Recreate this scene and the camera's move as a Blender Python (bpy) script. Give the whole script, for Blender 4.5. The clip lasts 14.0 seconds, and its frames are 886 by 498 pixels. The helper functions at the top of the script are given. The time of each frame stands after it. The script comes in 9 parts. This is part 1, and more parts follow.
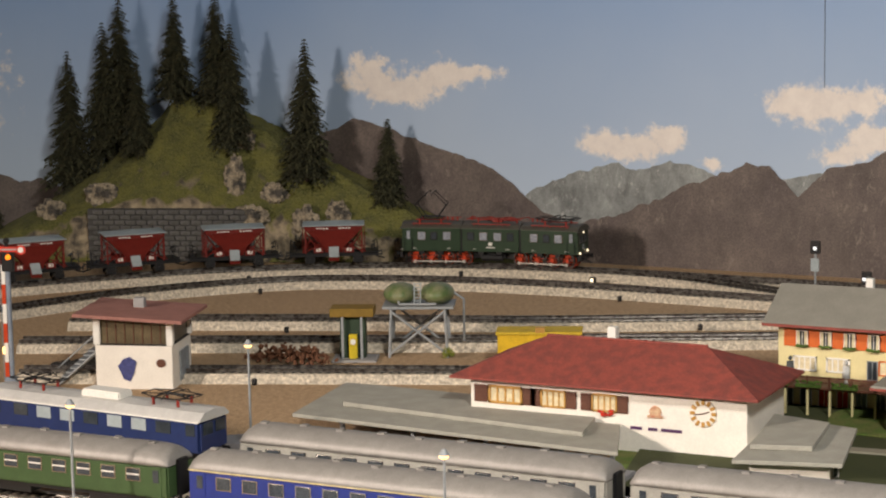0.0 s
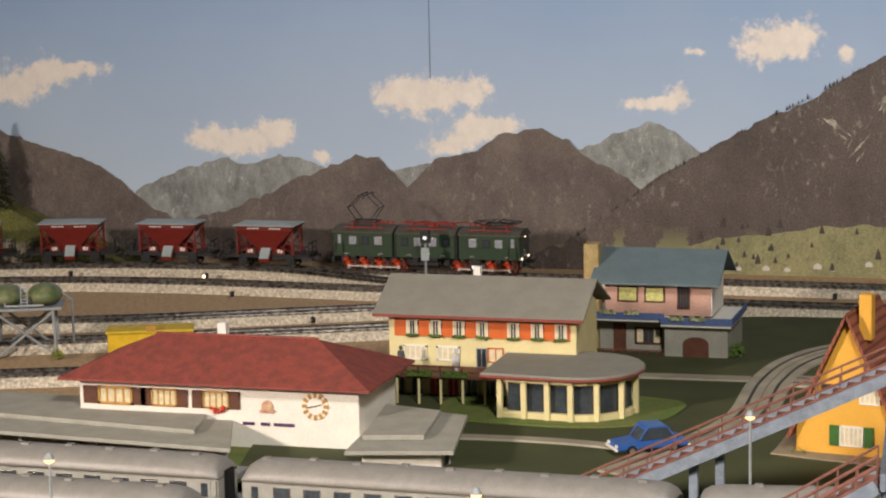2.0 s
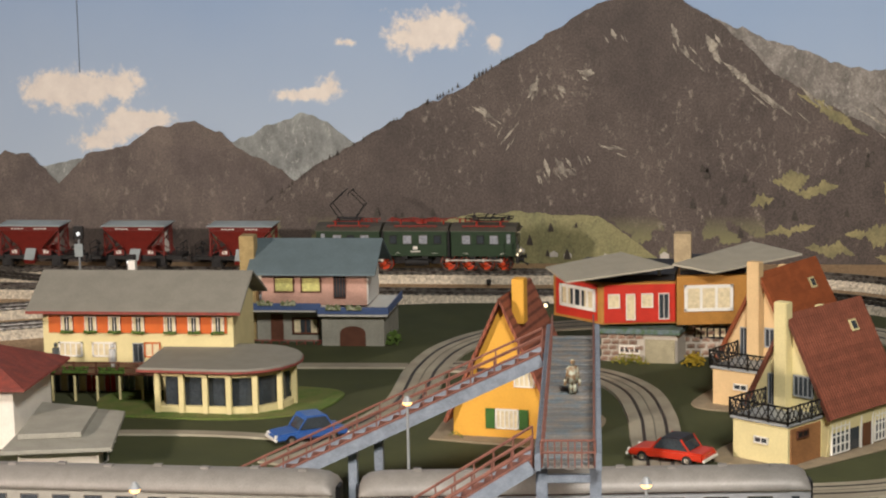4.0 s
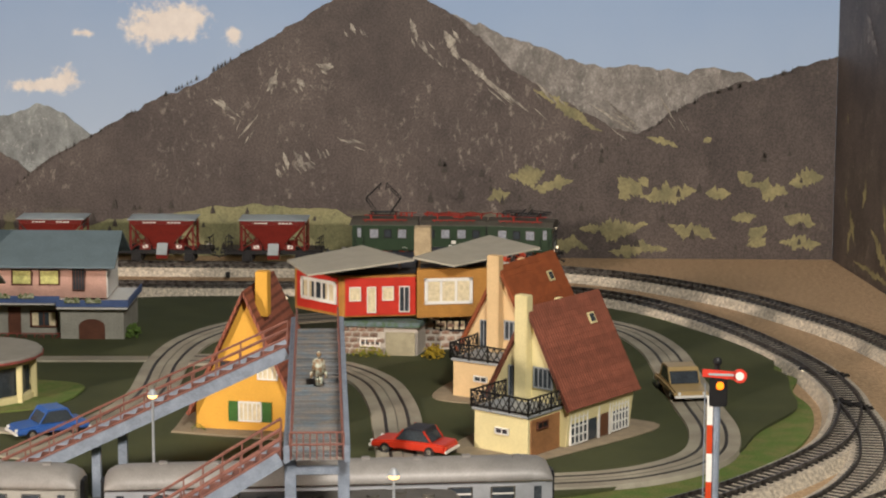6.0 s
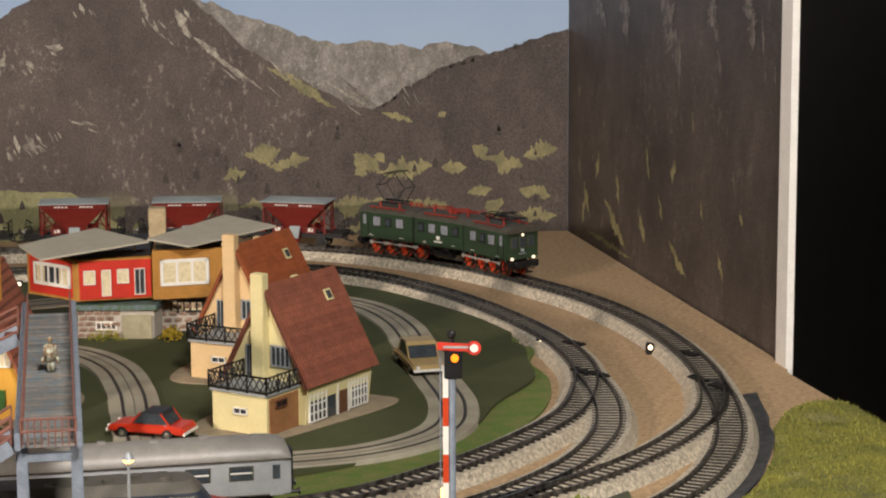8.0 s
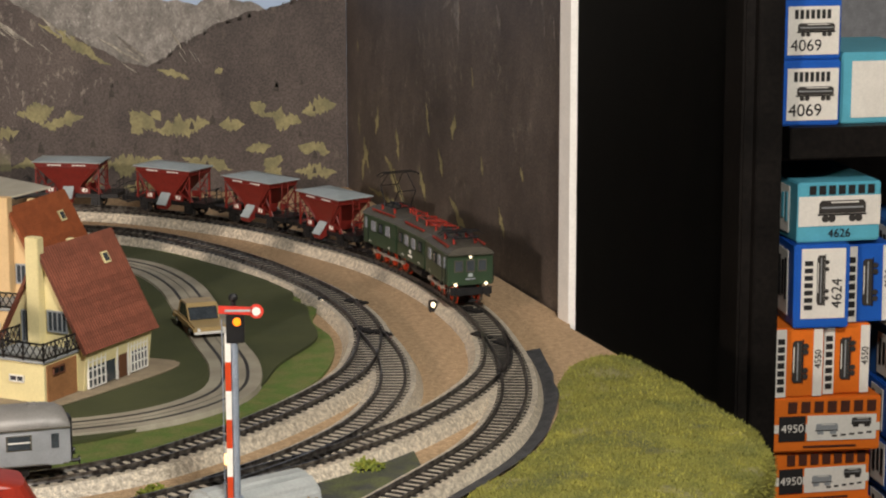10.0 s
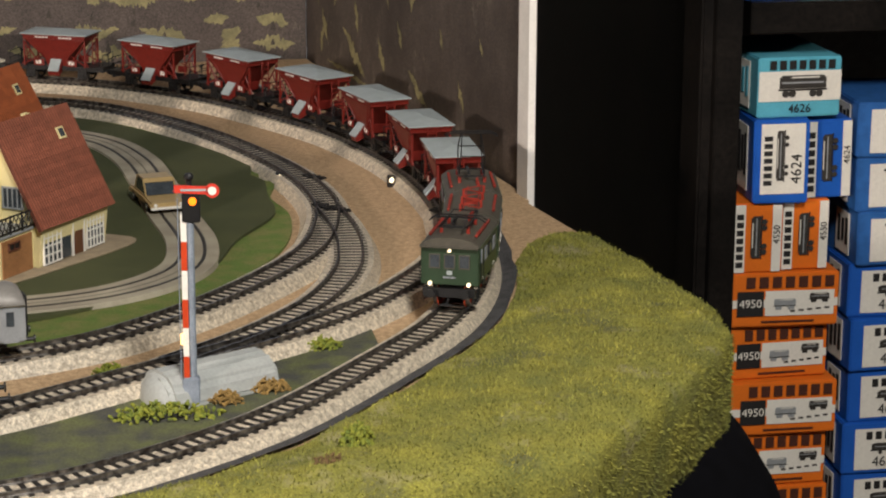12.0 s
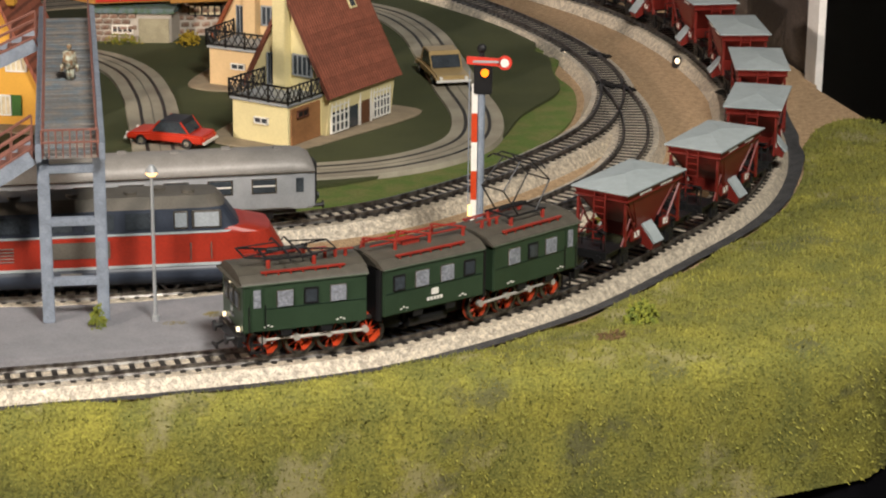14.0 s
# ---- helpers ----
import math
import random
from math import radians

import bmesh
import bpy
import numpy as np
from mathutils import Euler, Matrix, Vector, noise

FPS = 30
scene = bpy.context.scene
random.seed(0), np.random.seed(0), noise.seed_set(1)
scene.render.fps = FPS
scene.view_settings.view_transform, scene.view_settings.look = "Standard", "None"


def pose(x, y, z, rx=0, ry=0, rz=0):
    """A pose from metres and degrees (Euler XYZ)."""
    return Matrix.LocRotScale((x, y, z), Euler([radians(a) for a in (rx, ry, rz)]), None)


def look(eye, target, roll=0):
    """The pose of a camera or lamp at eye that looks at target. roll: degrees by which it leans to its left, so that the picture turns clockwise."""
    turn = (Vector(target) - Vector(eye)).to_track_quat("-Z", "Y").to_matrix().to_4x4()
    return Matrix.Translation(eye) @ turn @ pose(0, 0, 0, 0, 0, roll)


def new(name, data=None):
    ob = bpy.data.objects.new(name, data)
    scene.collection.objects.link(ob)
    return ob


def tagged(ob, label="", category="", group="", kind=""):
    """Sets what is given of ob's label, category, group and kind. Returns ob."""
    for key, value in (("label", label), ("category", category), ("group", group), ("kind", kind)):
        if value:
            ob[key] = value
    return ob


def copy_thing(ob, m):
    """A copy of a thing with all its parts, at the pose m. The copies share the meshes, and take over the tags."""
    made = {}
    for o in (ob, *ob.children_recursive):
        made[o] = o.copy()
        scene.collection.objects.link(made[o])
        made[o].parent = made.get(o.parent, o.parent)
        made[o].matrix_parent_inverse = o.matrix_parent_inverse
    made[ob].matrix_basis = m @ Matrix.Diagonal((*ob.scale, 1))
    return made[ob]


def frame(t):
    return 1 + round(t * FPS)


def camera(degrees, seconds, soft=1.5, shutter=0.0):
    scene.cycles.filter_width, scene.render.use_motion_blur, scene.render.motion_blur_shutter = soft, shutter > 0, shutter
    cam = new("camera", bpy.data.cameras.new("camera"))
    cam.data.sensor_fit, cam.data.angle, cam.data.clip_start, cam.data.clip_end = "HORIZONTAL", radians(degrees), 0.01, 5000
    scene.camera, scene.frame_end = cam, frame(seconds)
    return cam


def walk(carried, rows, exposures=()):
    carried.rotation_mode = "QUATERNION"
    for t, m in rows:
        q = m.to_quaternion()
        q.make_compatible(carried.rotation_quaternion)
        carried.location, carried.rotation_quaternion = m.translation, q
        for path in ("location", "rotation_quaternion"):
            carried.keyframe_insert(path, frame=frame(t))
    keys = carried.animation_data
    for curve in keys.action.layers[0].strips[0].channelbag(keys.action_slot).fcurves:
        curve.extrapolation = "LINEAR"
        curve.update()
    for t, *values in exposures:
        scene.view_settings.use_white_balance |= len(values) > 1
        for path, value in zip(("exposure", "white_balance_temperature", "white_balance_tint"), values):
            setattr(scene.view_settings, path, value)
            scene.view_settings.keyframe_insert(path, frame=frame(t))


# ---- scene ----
cam = camera(21.37, 14.0, soft=2.1)
ROWS = [
    (0, -0.0180, -0.0221, 0.4170, 25.913, -8.817, -1.049),
    (0.5, -0.0172, -0.0187, 0.4173, 23.762, -8.914, -1.059),
    (1, -0.0154, -0.0155, 0.4174, 21.480, -8.991, -0.991),
    (1.5, -0.0142, -0.0111, 0.4156, 18.979, -9.038, -1.128),
    (2, -0.0124, -0.0082, 0.4148, 16.590, -9.127, -1.203),
    (2.5, -0.0125, -0.0093, 0.4142, 14.494, -9.198, -1.280),
    (3, -0.0099, -0.0079, 0.4135, 12.492, -9.275, -1.336),
    (3.5, -0.0092, -0.0073, 0.4126, 10.265, -9.358, -1.363),
    (6, -0.0210, -0.0175, 0.4146, 1.412, -9.696, 0.124),
    (6.5, -0.0184, -0.0165, 0.4142, 0.010, -9.727, 0.047),
    (7, -0.0162, -0.0149, 0.4146, -1.541, -9.861, -0.130),
    (7.5, -0.0162, -0.0129, 0.4150, -3.248, -10.212, -0.187),
    (8, -0.0128, -0.0122, 0.4126, -4.870, -10.232, -0.326),
    (8.5, -0.0136, -0.0075, 0.4101, -6.621, -10.358, -0.392),
    (9, -0.0147, -0.0020, 0.4101, -8.287, -10.550, -0.376),
    (11.5, -0.0085, 0.0146, 0.4199, -11.327, -13.764, 0.292),
    (12, -0.0086, 0.0162, 0.4198, -11.343, -14.706, 0.247),
    (12.5, -0.0088, 0.0186, 0.4165, -11.258, -15.494, 0.382),
    (13, -0.0142, 0.0176, 0.4177, -10.301, -16.334, 0.447),
    (13.5, -0.0177, 0.0187, 0.4174, -7.711, -17.044, 0.314),
    (14, -0.0232, 0.0203, 0.4139, -4.757, -17.563, 0.599),
]
walk(cam, [(t, pose(x, y, z, 90 + pitch, 0, yaw) @ pose(0, 0, 0, 0, 0, roll)) for t, x, y, z, yaw, pitch, roll in ROWS])

# ---- light ----
world = bpy.data.worlds.new("room_air")
world.use_nodes = True
world.node_tree.nodes["Background"].inputs[0].default_value = (0.9, 0.95, 1.0, 1)
world.node_tree.nodes["Background"].inputs[1].default_value = 0.008
scene.world = world


def area_lamp(name, eye, target, size, watts, color, spread=180):
    data = bpy.data.lights.new(name, "AREA")
    data.shape, data.size, data.energy, data.color = "DISK", size, watts, color
    data.spread = radians(spread)
    ob = new(name, data)
    ob.matrix_world = look(eye, target)
    return ob


area_lamp("standing_lamp_light", (-1.75, -0.35, 0.75), (-0.20, 1.75, 0.02), 0.16, 10.5, (1.0, 0.845, 0.73), 80)
area_lamp("ceiling_lamp_light", (0.30, 0.22, 1.15), (0.05, 1.1, 0.0), 0.30, 30.5, (1.0, 0.945, 0.875))
scene.view_settings.exposure = 0.0

# ---- materials ----
MATS = {}


def mat(name, color, rough=0.6, metal=0.0, scale=120.0, vary=0.18, bump=0.15, fine=9.0, emit=0.0, second=None, spread=0.5, per_object=0.0, spec=0.4):
    """A surface with variation at two scales, and fine relief. second: a colour that comes in by the coarse noise."""
    if name in MATS:
        return MATS[name]
    m = bpy.data.materials.new(name)
    m.use_nodes = True
    nt = m.node_tree
    N, L = nt.nodes, nt.links
    b = N["Principled BSDF"]
    b.inputs["Roughness"].default_value, b.inputs["Metallic"].default_value = rough, metal
    b.inputs["Specular IOR Level"].default_value = spec
    co = N.new("ShaderNodeTexCoord")
    n1, n2 = N.new("ShaderNodeTexNoise"), N.new("ShaderNodeTexNoise")
    n1.inputs["Scale"].default_value, n2.inputs["Scale"].default_value = scale, scale * fine
    n1.inputs["Detail"].default_value, n2.inputs["Detail"].default_value = 5, 3
    L.new(co.outputs["Object"], n1.inputs["Vector"])
    L.new(co.outputs["Object"], n2.inputs["Vector"])
    mixer = N.new("ShaderNodeMix")
    mixer.data_type = "RGBA"
    other = second or tuple(c * (1 - vary) for c in color)
    mixer.inputs["A"].default_value, mixer.inputs["B"].default_value = (*color, 1), (*other, 1)
    ramp = N.new("ShaderNodeMapRange")
    ramp.inputs["From Min"].default_value, ramp.inputs["From Max"].default_value = 0.5 - spread / 4, 0.5 + spread / 4
    L.new(n1.outputs["Fac"], ramp.inputs["Value"])
    L.new(ramp.outputs["Result"], mixer.inputs["Factor"])
    hsv = N.new("ShaderNodeHueSaturation")
    val = N.new("ShaderNodeMapRange")
    val.inputs["From Min"].default_value, val.inputs["From Max"].default_value = 0.25, 0.75
    val.inputs["To Min"].default_value, val.inputs["To Max"].default_value = 1 - vary, 1 + vary
    L.new(n2.outputs["Fac"], val.inputs["Value"])
    last = val.outputs["Result"]
    if per_object:
        info, mul, rng = N.new("ShaderNodeObjectInfo"), N.new("ShaderNodeMath"), N.new("ShaderNodeMapRange")
        rng.inputs["To Min"].default_value, rng.inputs["To Max"].default_value = 1 - per_object, 1 + per_object
        mul.operation = "MULTIPLY"
        L.new(info.outputs["Random"], rng.inputs["Value"])
        L.new(rng.outputs["Result"], mul.inputs[0])
        L.new(last, mul.inputs[1])
        last = mul.outputs[0]
    L.new(last, hsv.inputs["Value"])
    L.new(mixer.outputs["Result"], hsv.inputs["Color"])
    L.new(hsv.outputs["Color"], b.inputs["Base Color"])
    if bump:
        bp = N.new("ShaderNodeBump")
        bp.inputs["Strength"].default_value, bp.inputs["Distance"].default_value = bump, 0.0006
        L.new(n2.outputs["Fac"], bp.inputs["Height"])
        L.new(bp.outputs["Normal"], b.inputs["Normal"])
    if emit:
        b.inputs["Emission Color"].default_value = (*color, 1)
        b.inputs["Emission Strength"].default_value = emit
    MATS[name] = m
    return m


def glass(name="window_glass", color=(0.05, 0.06, 0.07)):
    if name not in MATS:
        m = mat(name, color, 0.08, 0.0, 90, 0.3, 0.0, spec=0.6)
    return MATS[name]


SAND = mat("sand", (0.52, 0.36, 0.21), 0.95, 0, 240, 0.5, 1.0, 5, second=(0.37, 0.245, 0.135))
BALLAST = mat("printed_ballast", (0.66, 0.58, 0.45), 0.36, 0, 330, 0.5, 1.0, 3.0, second=(0.36, 0.31, 0.24), spec=0.6)
SLEEPER = mat("sleeper_black", (0.022, 0.02, 0.018), 0.5, 0, 300, 0.3, 0.2)
RAIL = mat("rail_steel", (0.24, 0.225, 0.205), 0.30, 0.85, 200, 0.3, 0.1, second=(0.06, 0.05, 0.045))
TAR = mat("tar_edge", (0.060, 0.060, 0.062), 0.9, 0, 130, 0.5, 0.8, 9, second=(0.034, 0.034, 0.036))
FELT = mat("felt_green", (0.060, 0.068, 0.024), 0.97, 0, 25, 0.13, 0.5, 60, second=(0.048, 0.056, 0.020))
GRASS = mat("grass_flock", (0.25, 0.235, 0.04), 0.98, 0, 38, 0.5, 1.0, 18, second=(0.145, 0.15, 0.035), spread=0.7)
def bare_patches(m, color, scale, at):
    """Thin spots where the glue and felt show through the flock."""
    N, L = m.node_tree.nodes, m.node_tree.links
    b = N["Principled BSDF"]
    old = b.inputs["Base Color"].links[0].from_socket
    geo, n, r, mixer = N.new("ShaderNodeNewGeometry"), N.new("ShaderNodeTexNoise"), N.new("ShaderNodeMapRange"), N.new("ShaderNodeMix")
    n.inputs["Scale"].default_value, n.inputs["Detail"].default_value, n.inputs["Roughness"].default_value = scale, 8, 0.68
    r.inputs["From Min"].default_value, r.inputs["From Max"].default_value, r.inputs["To Max"].default_value = at, at + 0.09, 0.72
    mixer.data_type = "RGBA"
    mixer.inputs["B"].default_value = (*color, 1)
    L.new(geo.outputs["Position"], n.inputs["Vector"])
    L.new(n.outputs["Fac"], r.inputs["Value"])
    L.new(r.outputs["Result"], mixer.inputs["Factor"])
    L.new(old, mixer.inputs["A"])
    L.new(mixer.outputs["Result"], b.inputs["Base Color"])


bare_patches(GRASS, (0.30, 0.27, 0.14), 17, 0.56)
bare_patches(GRASS, (0.085, 0.085, 0.045), 24, 0.565)
LAWN = mat("lawn_flock", (0.10, 0.16, 0.03), 0.98, 0, 60, 0.4, 1.0, 14, second=(0.16, 0.17, 0.05))
ROADM = mat("road_grey", (0.36, 0.33, 0.25), 0.75, 0, 40, 0.1, 0.15, 20, second=(0.28, 0.25, 0.19))
SLOT = mat("slot_dark", (0.05, 0.045, 0.04), 0.6, 0.3)
BLACK = mat("black_plastic", (0.012, 0.012, 0.013), 0.45, 0, 200, 0.25, 0.1)
LOCO_GREEN = mat("loco_green", (0.030, 0.054, 0.030), 0.32, 0, 150, 0.12, 0.05)
LOCO_ROOF = mat("roof_brown_grey", (0.080, 0.072, 0.056), 0.55, 0, 180, 0.2, 0.2)
RED_ROOF = mat("red_roof_fittings", (0.30, 0.03, 0.018), 0.45, 0, 150, 0.2, 0.1)
RED_GLOSS = mat("red_enamel", (0.55, 0.060, 0.018), 0.33, 0, 150, 0.15, 0.05)
WAGON_RED = mat("wagon_red", (0.165, 0.017, 0.012), 0.42, 0, 140, 0.16, 0.1)
PALE = mat("pale_grey_sheet", (0.36, 0.41, 0.42), 0.5, 0, 120, 0.12, 0.1)
CHROME = mat("bright_metal", (0.62, 0.58, 0.52), 0.22, 0.95, 150, 0.12, 0.05)
WHITE = mat("white_paint", (0.78, 0.76, 0.70), 0.5, 0, 90, 0.07, 0.08)
GLASS = glass()
LAMP_ON = mat("lamp_glow", (1.0, 0.82, 0.55), 0.4, emit=1.6, vary=0.0, bump=0)
LAMP_WARM = mat("lamp_glow_warm", (1.0, 0.60, 0.22), 0.4, emit=2.4, vary=0.0, bump=0)
LAMP_ORANGE = mat("lamp_orange", (1.0, 0.22, 0.01), 0.4, emit=1.5, vary=0.0, bump=0)


# ---- mesh helpers ----
def box(bm, c, s, m=None):
    geo = bmesh.ops.create_cube(bm, size=1.0)
    mm = Matrix.Translation(c) @ Matrix.Diagonal((*s, 1))
    bmesh.ops.transform(bm, matrix=(m @ mm) if m else mm, verts=geo["verts"])
    return geo["verts"]


def rod(bm, a, b, r, n=8, r2=None):
    a, b = Vector(a), Vector(b)
    d = b - a
    geo = bmesh.ops.create_cone(bm, cap_ends=True, segments=n, radius1=r, radius2=r if r2 is None else r2, depth=d.length)
    bmesh.ops.transform(bm, matrix=Matrix.Translation((a + b) / 2) @ d.to_track_quat("Z", "Y").to_matrix().to_4x4(), verts=geo["verts"])
    return geo["verts"]


def ball(bm, c, s, n=10):
    geo = bmesh.ops.create_uvsphere(bm, u_segments=n, v_segments=max(5, n // 2), radius=1.0)
    bmesh.ops.transform(bm, matrix=Matrix.Translation(c) @ Matrix.Diagonal((*s, 1)), verts=geo["verts"])
    return geo["verts"]


def prism(bm, pts, lo, hi, axis="z", m=None):
    """A polygon pulled from lo to hi along an axis. Points: (x, y) for z, (y, z) for x, (x, z) for y."""
    def at(p, h):
        v = Vector((p[0], p[1], h) if axis == "z" else (h, p[0], p[1]) if axis == "x" else (p[0], h, p[1]))
        return m @ v if m else v
    a = [bm.verts.new(at(p, lo)) for p in pts]
    b = [bm.verts.new(at(p, hi)) for p in pts]
    faces = [bm.faces.new(a), bm.faces.new(b)]
    for i in range(len(pts)):
        j = (i + 1) % len(pts)
        faces.append(bm.faces.new((a[i], a[j], b[j], b[i])))
    bmesh.ops.recalc_face_normals(bm, faces=faces)
    return a + b


def soften(bm, width, seg=2, angle=0.5):
    edges = [e for e in bm.edges if len(e.link_faces) == 2 and e.calc_face_angle(0) > angle]
    bmesh.ops.bevel(bm, geom=edges, offset=width, segments=seg, affect="EDGES", clamp_overlap=True)


def mesh_of(name, bm, material, smooth=False):
    me = bpy.data.meshes.new(name)
    bm.to_mesh(me)
    bm.free()
    for one in (material if isinstance(material, (list, tuple)) else [material]):
        me.materials.append(one)
    if smooth:
        for p in me.polygons:
            p.use_smooth = True
    return me


def part(name, bm, material, parent=None, label="", smooth=False):
    ob = new(name, mesh_of(name, bm, material, smooth))
    if parent is not None:
        ob.parent = parent
    if label:
        tagged(ob, label)
    return ob


def B():
    return bmesh.new()


def quick(name, c, s, material, parent, label="", bev=0.0, m=None):
    bm = B()
    box(bm, c, s, m)
    if bev:
        soften(bm, bev)
    return part(name, bm, material, parent, label)


def thing(name, label, category, group="", at=None, kind=""):
    ob = tagged(new(name), label, category, group, kind)
    if at is not None:
        ob.matrix_world = at
    return ob


# ---- lines of the tracks ----
def spline(pts, step=0.006):
    p = [Vector((x, y, 0)) for x, y in pts]
    p = [2 * p[0] - p[1]] + p + [2 * p[-1] - p[-2]]
    fine = []
    for i in range(1, len(p) - 2):
        a, b, c, d = p[i - 1:i + 3]
        for k in range(16):
            u = k / 16
            fine.append(0.5 * (2 * b + (c - a) * u + (2 * a - 5 * b + 4 * c - d) * u * u + (-a + 3 * b - 3 * c + d) * u ** 3))
    fine.append(p[-2])
    out, left = [fine[0].copy()], step
    for a, b in zip(fine, fine[1:]):
        d = (b - a).length
        done = 0.0
        while d - done >= left:
            done += left
            out.append(a + (b - a) * (done / d))
            left = step
        left -= d - done
    return out


OUTER = spline([(-1.70, 1.66), (-1.62, 1.80), (-1.494, 1.968), (-1.374, 2.096), (-1.276, 2.169), (-1.167, 2.225), (-1.049, 2.256), (-0.9, 2.265), (-0.764, 2.263), (-0.5, 2.259),
                (-0.275, 2.257), (-0.1, 2.257), (-0.02, 2.254), (0.045, 2.24), (0.1, 2.211), (0.15, 2.168), (0.2, 2.112), (0.246, 2.035), (0.288, 1.945), (0.316, 1.84), (0.328, 1.732),
                (0.327, 1.64), (0.319, 1.55), (0.3, 1.465), (0.266, 1.385), (0.215, 1.313), (0.143, 1.225), (0.076, 1.17), (0.017, 1.137), (-0.067, 1.115), (-0.149, 1.099), (-0.4, 1.055), (-0.8, 0.99)])

MAIN = spline([(-1.55, 1.62), (-1.44, 1.80), (-1.395, 1.9), (-1.346, 1.99), (-1.265, 2.08), (-1.188, 2.128), (-1.071, 2.16), (-0.949, 2.172), (-0.822, 2.17), (-0.6, 2.16), (-0.35, 2.15), (-0.1, 2.148),
               (-0.03, 2.146), (0.039, 2.135), (0.093, 2.1), (0.139, 2.04), (0.181, 1.96), (0.217, 1.86), (0.235, 1.781), (0.24, 1.7), (0.228, 1.625), (0.207, 1.563), (0.172, 1.506), (0.128, 1.45), (0.088, 1.41),
               (0.051, 1.38), (0.0, 1.357), (-0.08, 1.338), (-0.26, 1.322), (-0.55, 1.328), (-1.1, 1.345)])
LINK_IN = spline([(0.239, 1.69), (0.2415, 1.63), (0.238, 1.57), (0.226, 1.51), (0.2, 1.447), (0.168, 1.4), (0.135, 1.363), (0.089, 1.322)])
LINK_OUT = spline([(0.327, 1.66), (0.319, 1.605), (0.303, 1.55), (0.269, 1.487), (0.227, 1.43), (0.183, 1.385), (0.135, 1.35), (0.089, 1.32), (0.039, 1.287), (-0.01, 1.256), (-0.07, 1.233),
                   (-0.16, 1.224), (-0.3, 1.231), (-0.5, 1.25), (-1.1, 1.262)])
YARD_A = spline([(-1.32, 1.832), (-1.212, 1.875), (-1.072, 1.925), (-0.947, 1.965), (-0.867, 1.994), (-0.696, 2.07), (-0.57, 2.12), (-0.45, 2.149)])
YARD_B = spline([(-1.3, 1.722), (-1.152, 1.781), (-0.901, 1.879), (-0.813, 1.917), (-0.665, 1.98), (-0.52, 2.05)])
YARD_C = spline([(-1.22, 1.612), (-1.079, 1.666), (-0.955, 1.712), (-0.864, 1.745), (-0.7, 1.8)])
CROSS = spline([(-0.93, 2.265), (-0.85, 2.255), (-0.76, 2.222), (-0.66, 2.18), (-0.55, 2.159)])
SIDING = spline([(-0.45, 1.335), (-0.75, 1.36), (-1.2, 1.4)])


def at_s(line, s, step=0.006):
    u = min(max(s / step, 0.0), len(line) - 1.001)
    i = int(u)
    return line[i].lerp(line[i + 1], u - i)


def s_near(line, x, y):
    return 0.006 * min(range(len(line)), key=lambda i: (line[i].x - x) ** 2 + (line[i].y - y) ** 2)


def on_line(line, s, half, z):
    """The pose of a vehicle whose two axles or bogies stand half a wheelbase from s."""
    a, b = at_s(line, s - half), at_s(line, s + half)
    d = b - a
    c = (a + b) / 2
    return pose(c.x, c.y, z, 0, 0, math.degrees(math.atan2(d.y, d.x)))


def sweep(bm, line, profile):
    """A closed profile of (side, z) carried along a line."""
    rings = []
    for i, p in enumerate(line):
        d = (line[min(i + 1, len(line) - 1)] - line[max(i - 1, 0)]).normalized()
        side = Vector((-d.y, d.x, 0))
        rings.append([bm.verts.new(p + side * a + Vector((0, 0, z))) for a, z in profile])
    n = len(profile)
    for a, b in zip(rings, rings[1:]):
        for k in range(n):
            bm.faces.new((a[k], b[k], b[(k + 1) % n], a[(k + 1) % n]))
    bm.faces.new(rings[0])
    bm.faces.new(rings[-1][::-1])


RAIL_Z = 0.011
TRACKS = []


def track(line, label, lift=0.0, verge=True):
    ob = thing("railway_track", label, "railway track", "railway tracks")
    bm = B()
    coarse = line[::3] + ([line[-1]] if (len(line) - 1) % 3 else [])
    sweep(bm, coarse, [(-0.0205, 0.0), (-0.0155, 0.0078 + lift), (0.0155, 0.0078 + lift), (0.0205, 0.0)])
    part("roadbed", bm, BALLAST, ob, "stamped metal roadbed printed as beige ballast")
    for off in (-0.00825, 0.00825):
        bm = B()
        sweep(bm, coarse, [(off - 0.0011, 0.008), (off - 0.0005, 0.0092), (off - 0.0006, RAIL_Z), (off + 0.0006, RAIL_Z), (off + 0.0005, 0.0092), (off + 0.0011, 0.008)])
        part("rail", bm, RAIL, ob, "dark steel rail worn bright on top")
    TRACKS.append((ob, line))
    return ob


track(OUTER, "outer loop of model track with beige roadbed and black sleepers")
track(MAIN, "inner loop of model track with beige roadbed and black sleepers")
track(LINK_IN, "curved turnout branch of the inner loop track", 0.0003)
track(LINK_OUT, "curved turnout branch that becomes the platform track", 0.0003)
track(YARD_A, "yard track that joins the inner loop behind the hotel")
track(YARD_B, "middle yard track on sandy ground behind the station")
track(YARD_C, "yard track beside the brown scrub and the fuel booth")
track(CROSS, "crossover track between the two loops at the backdrop", 0.0003)
track(SIDING, "platform siding under the blue locomotive")

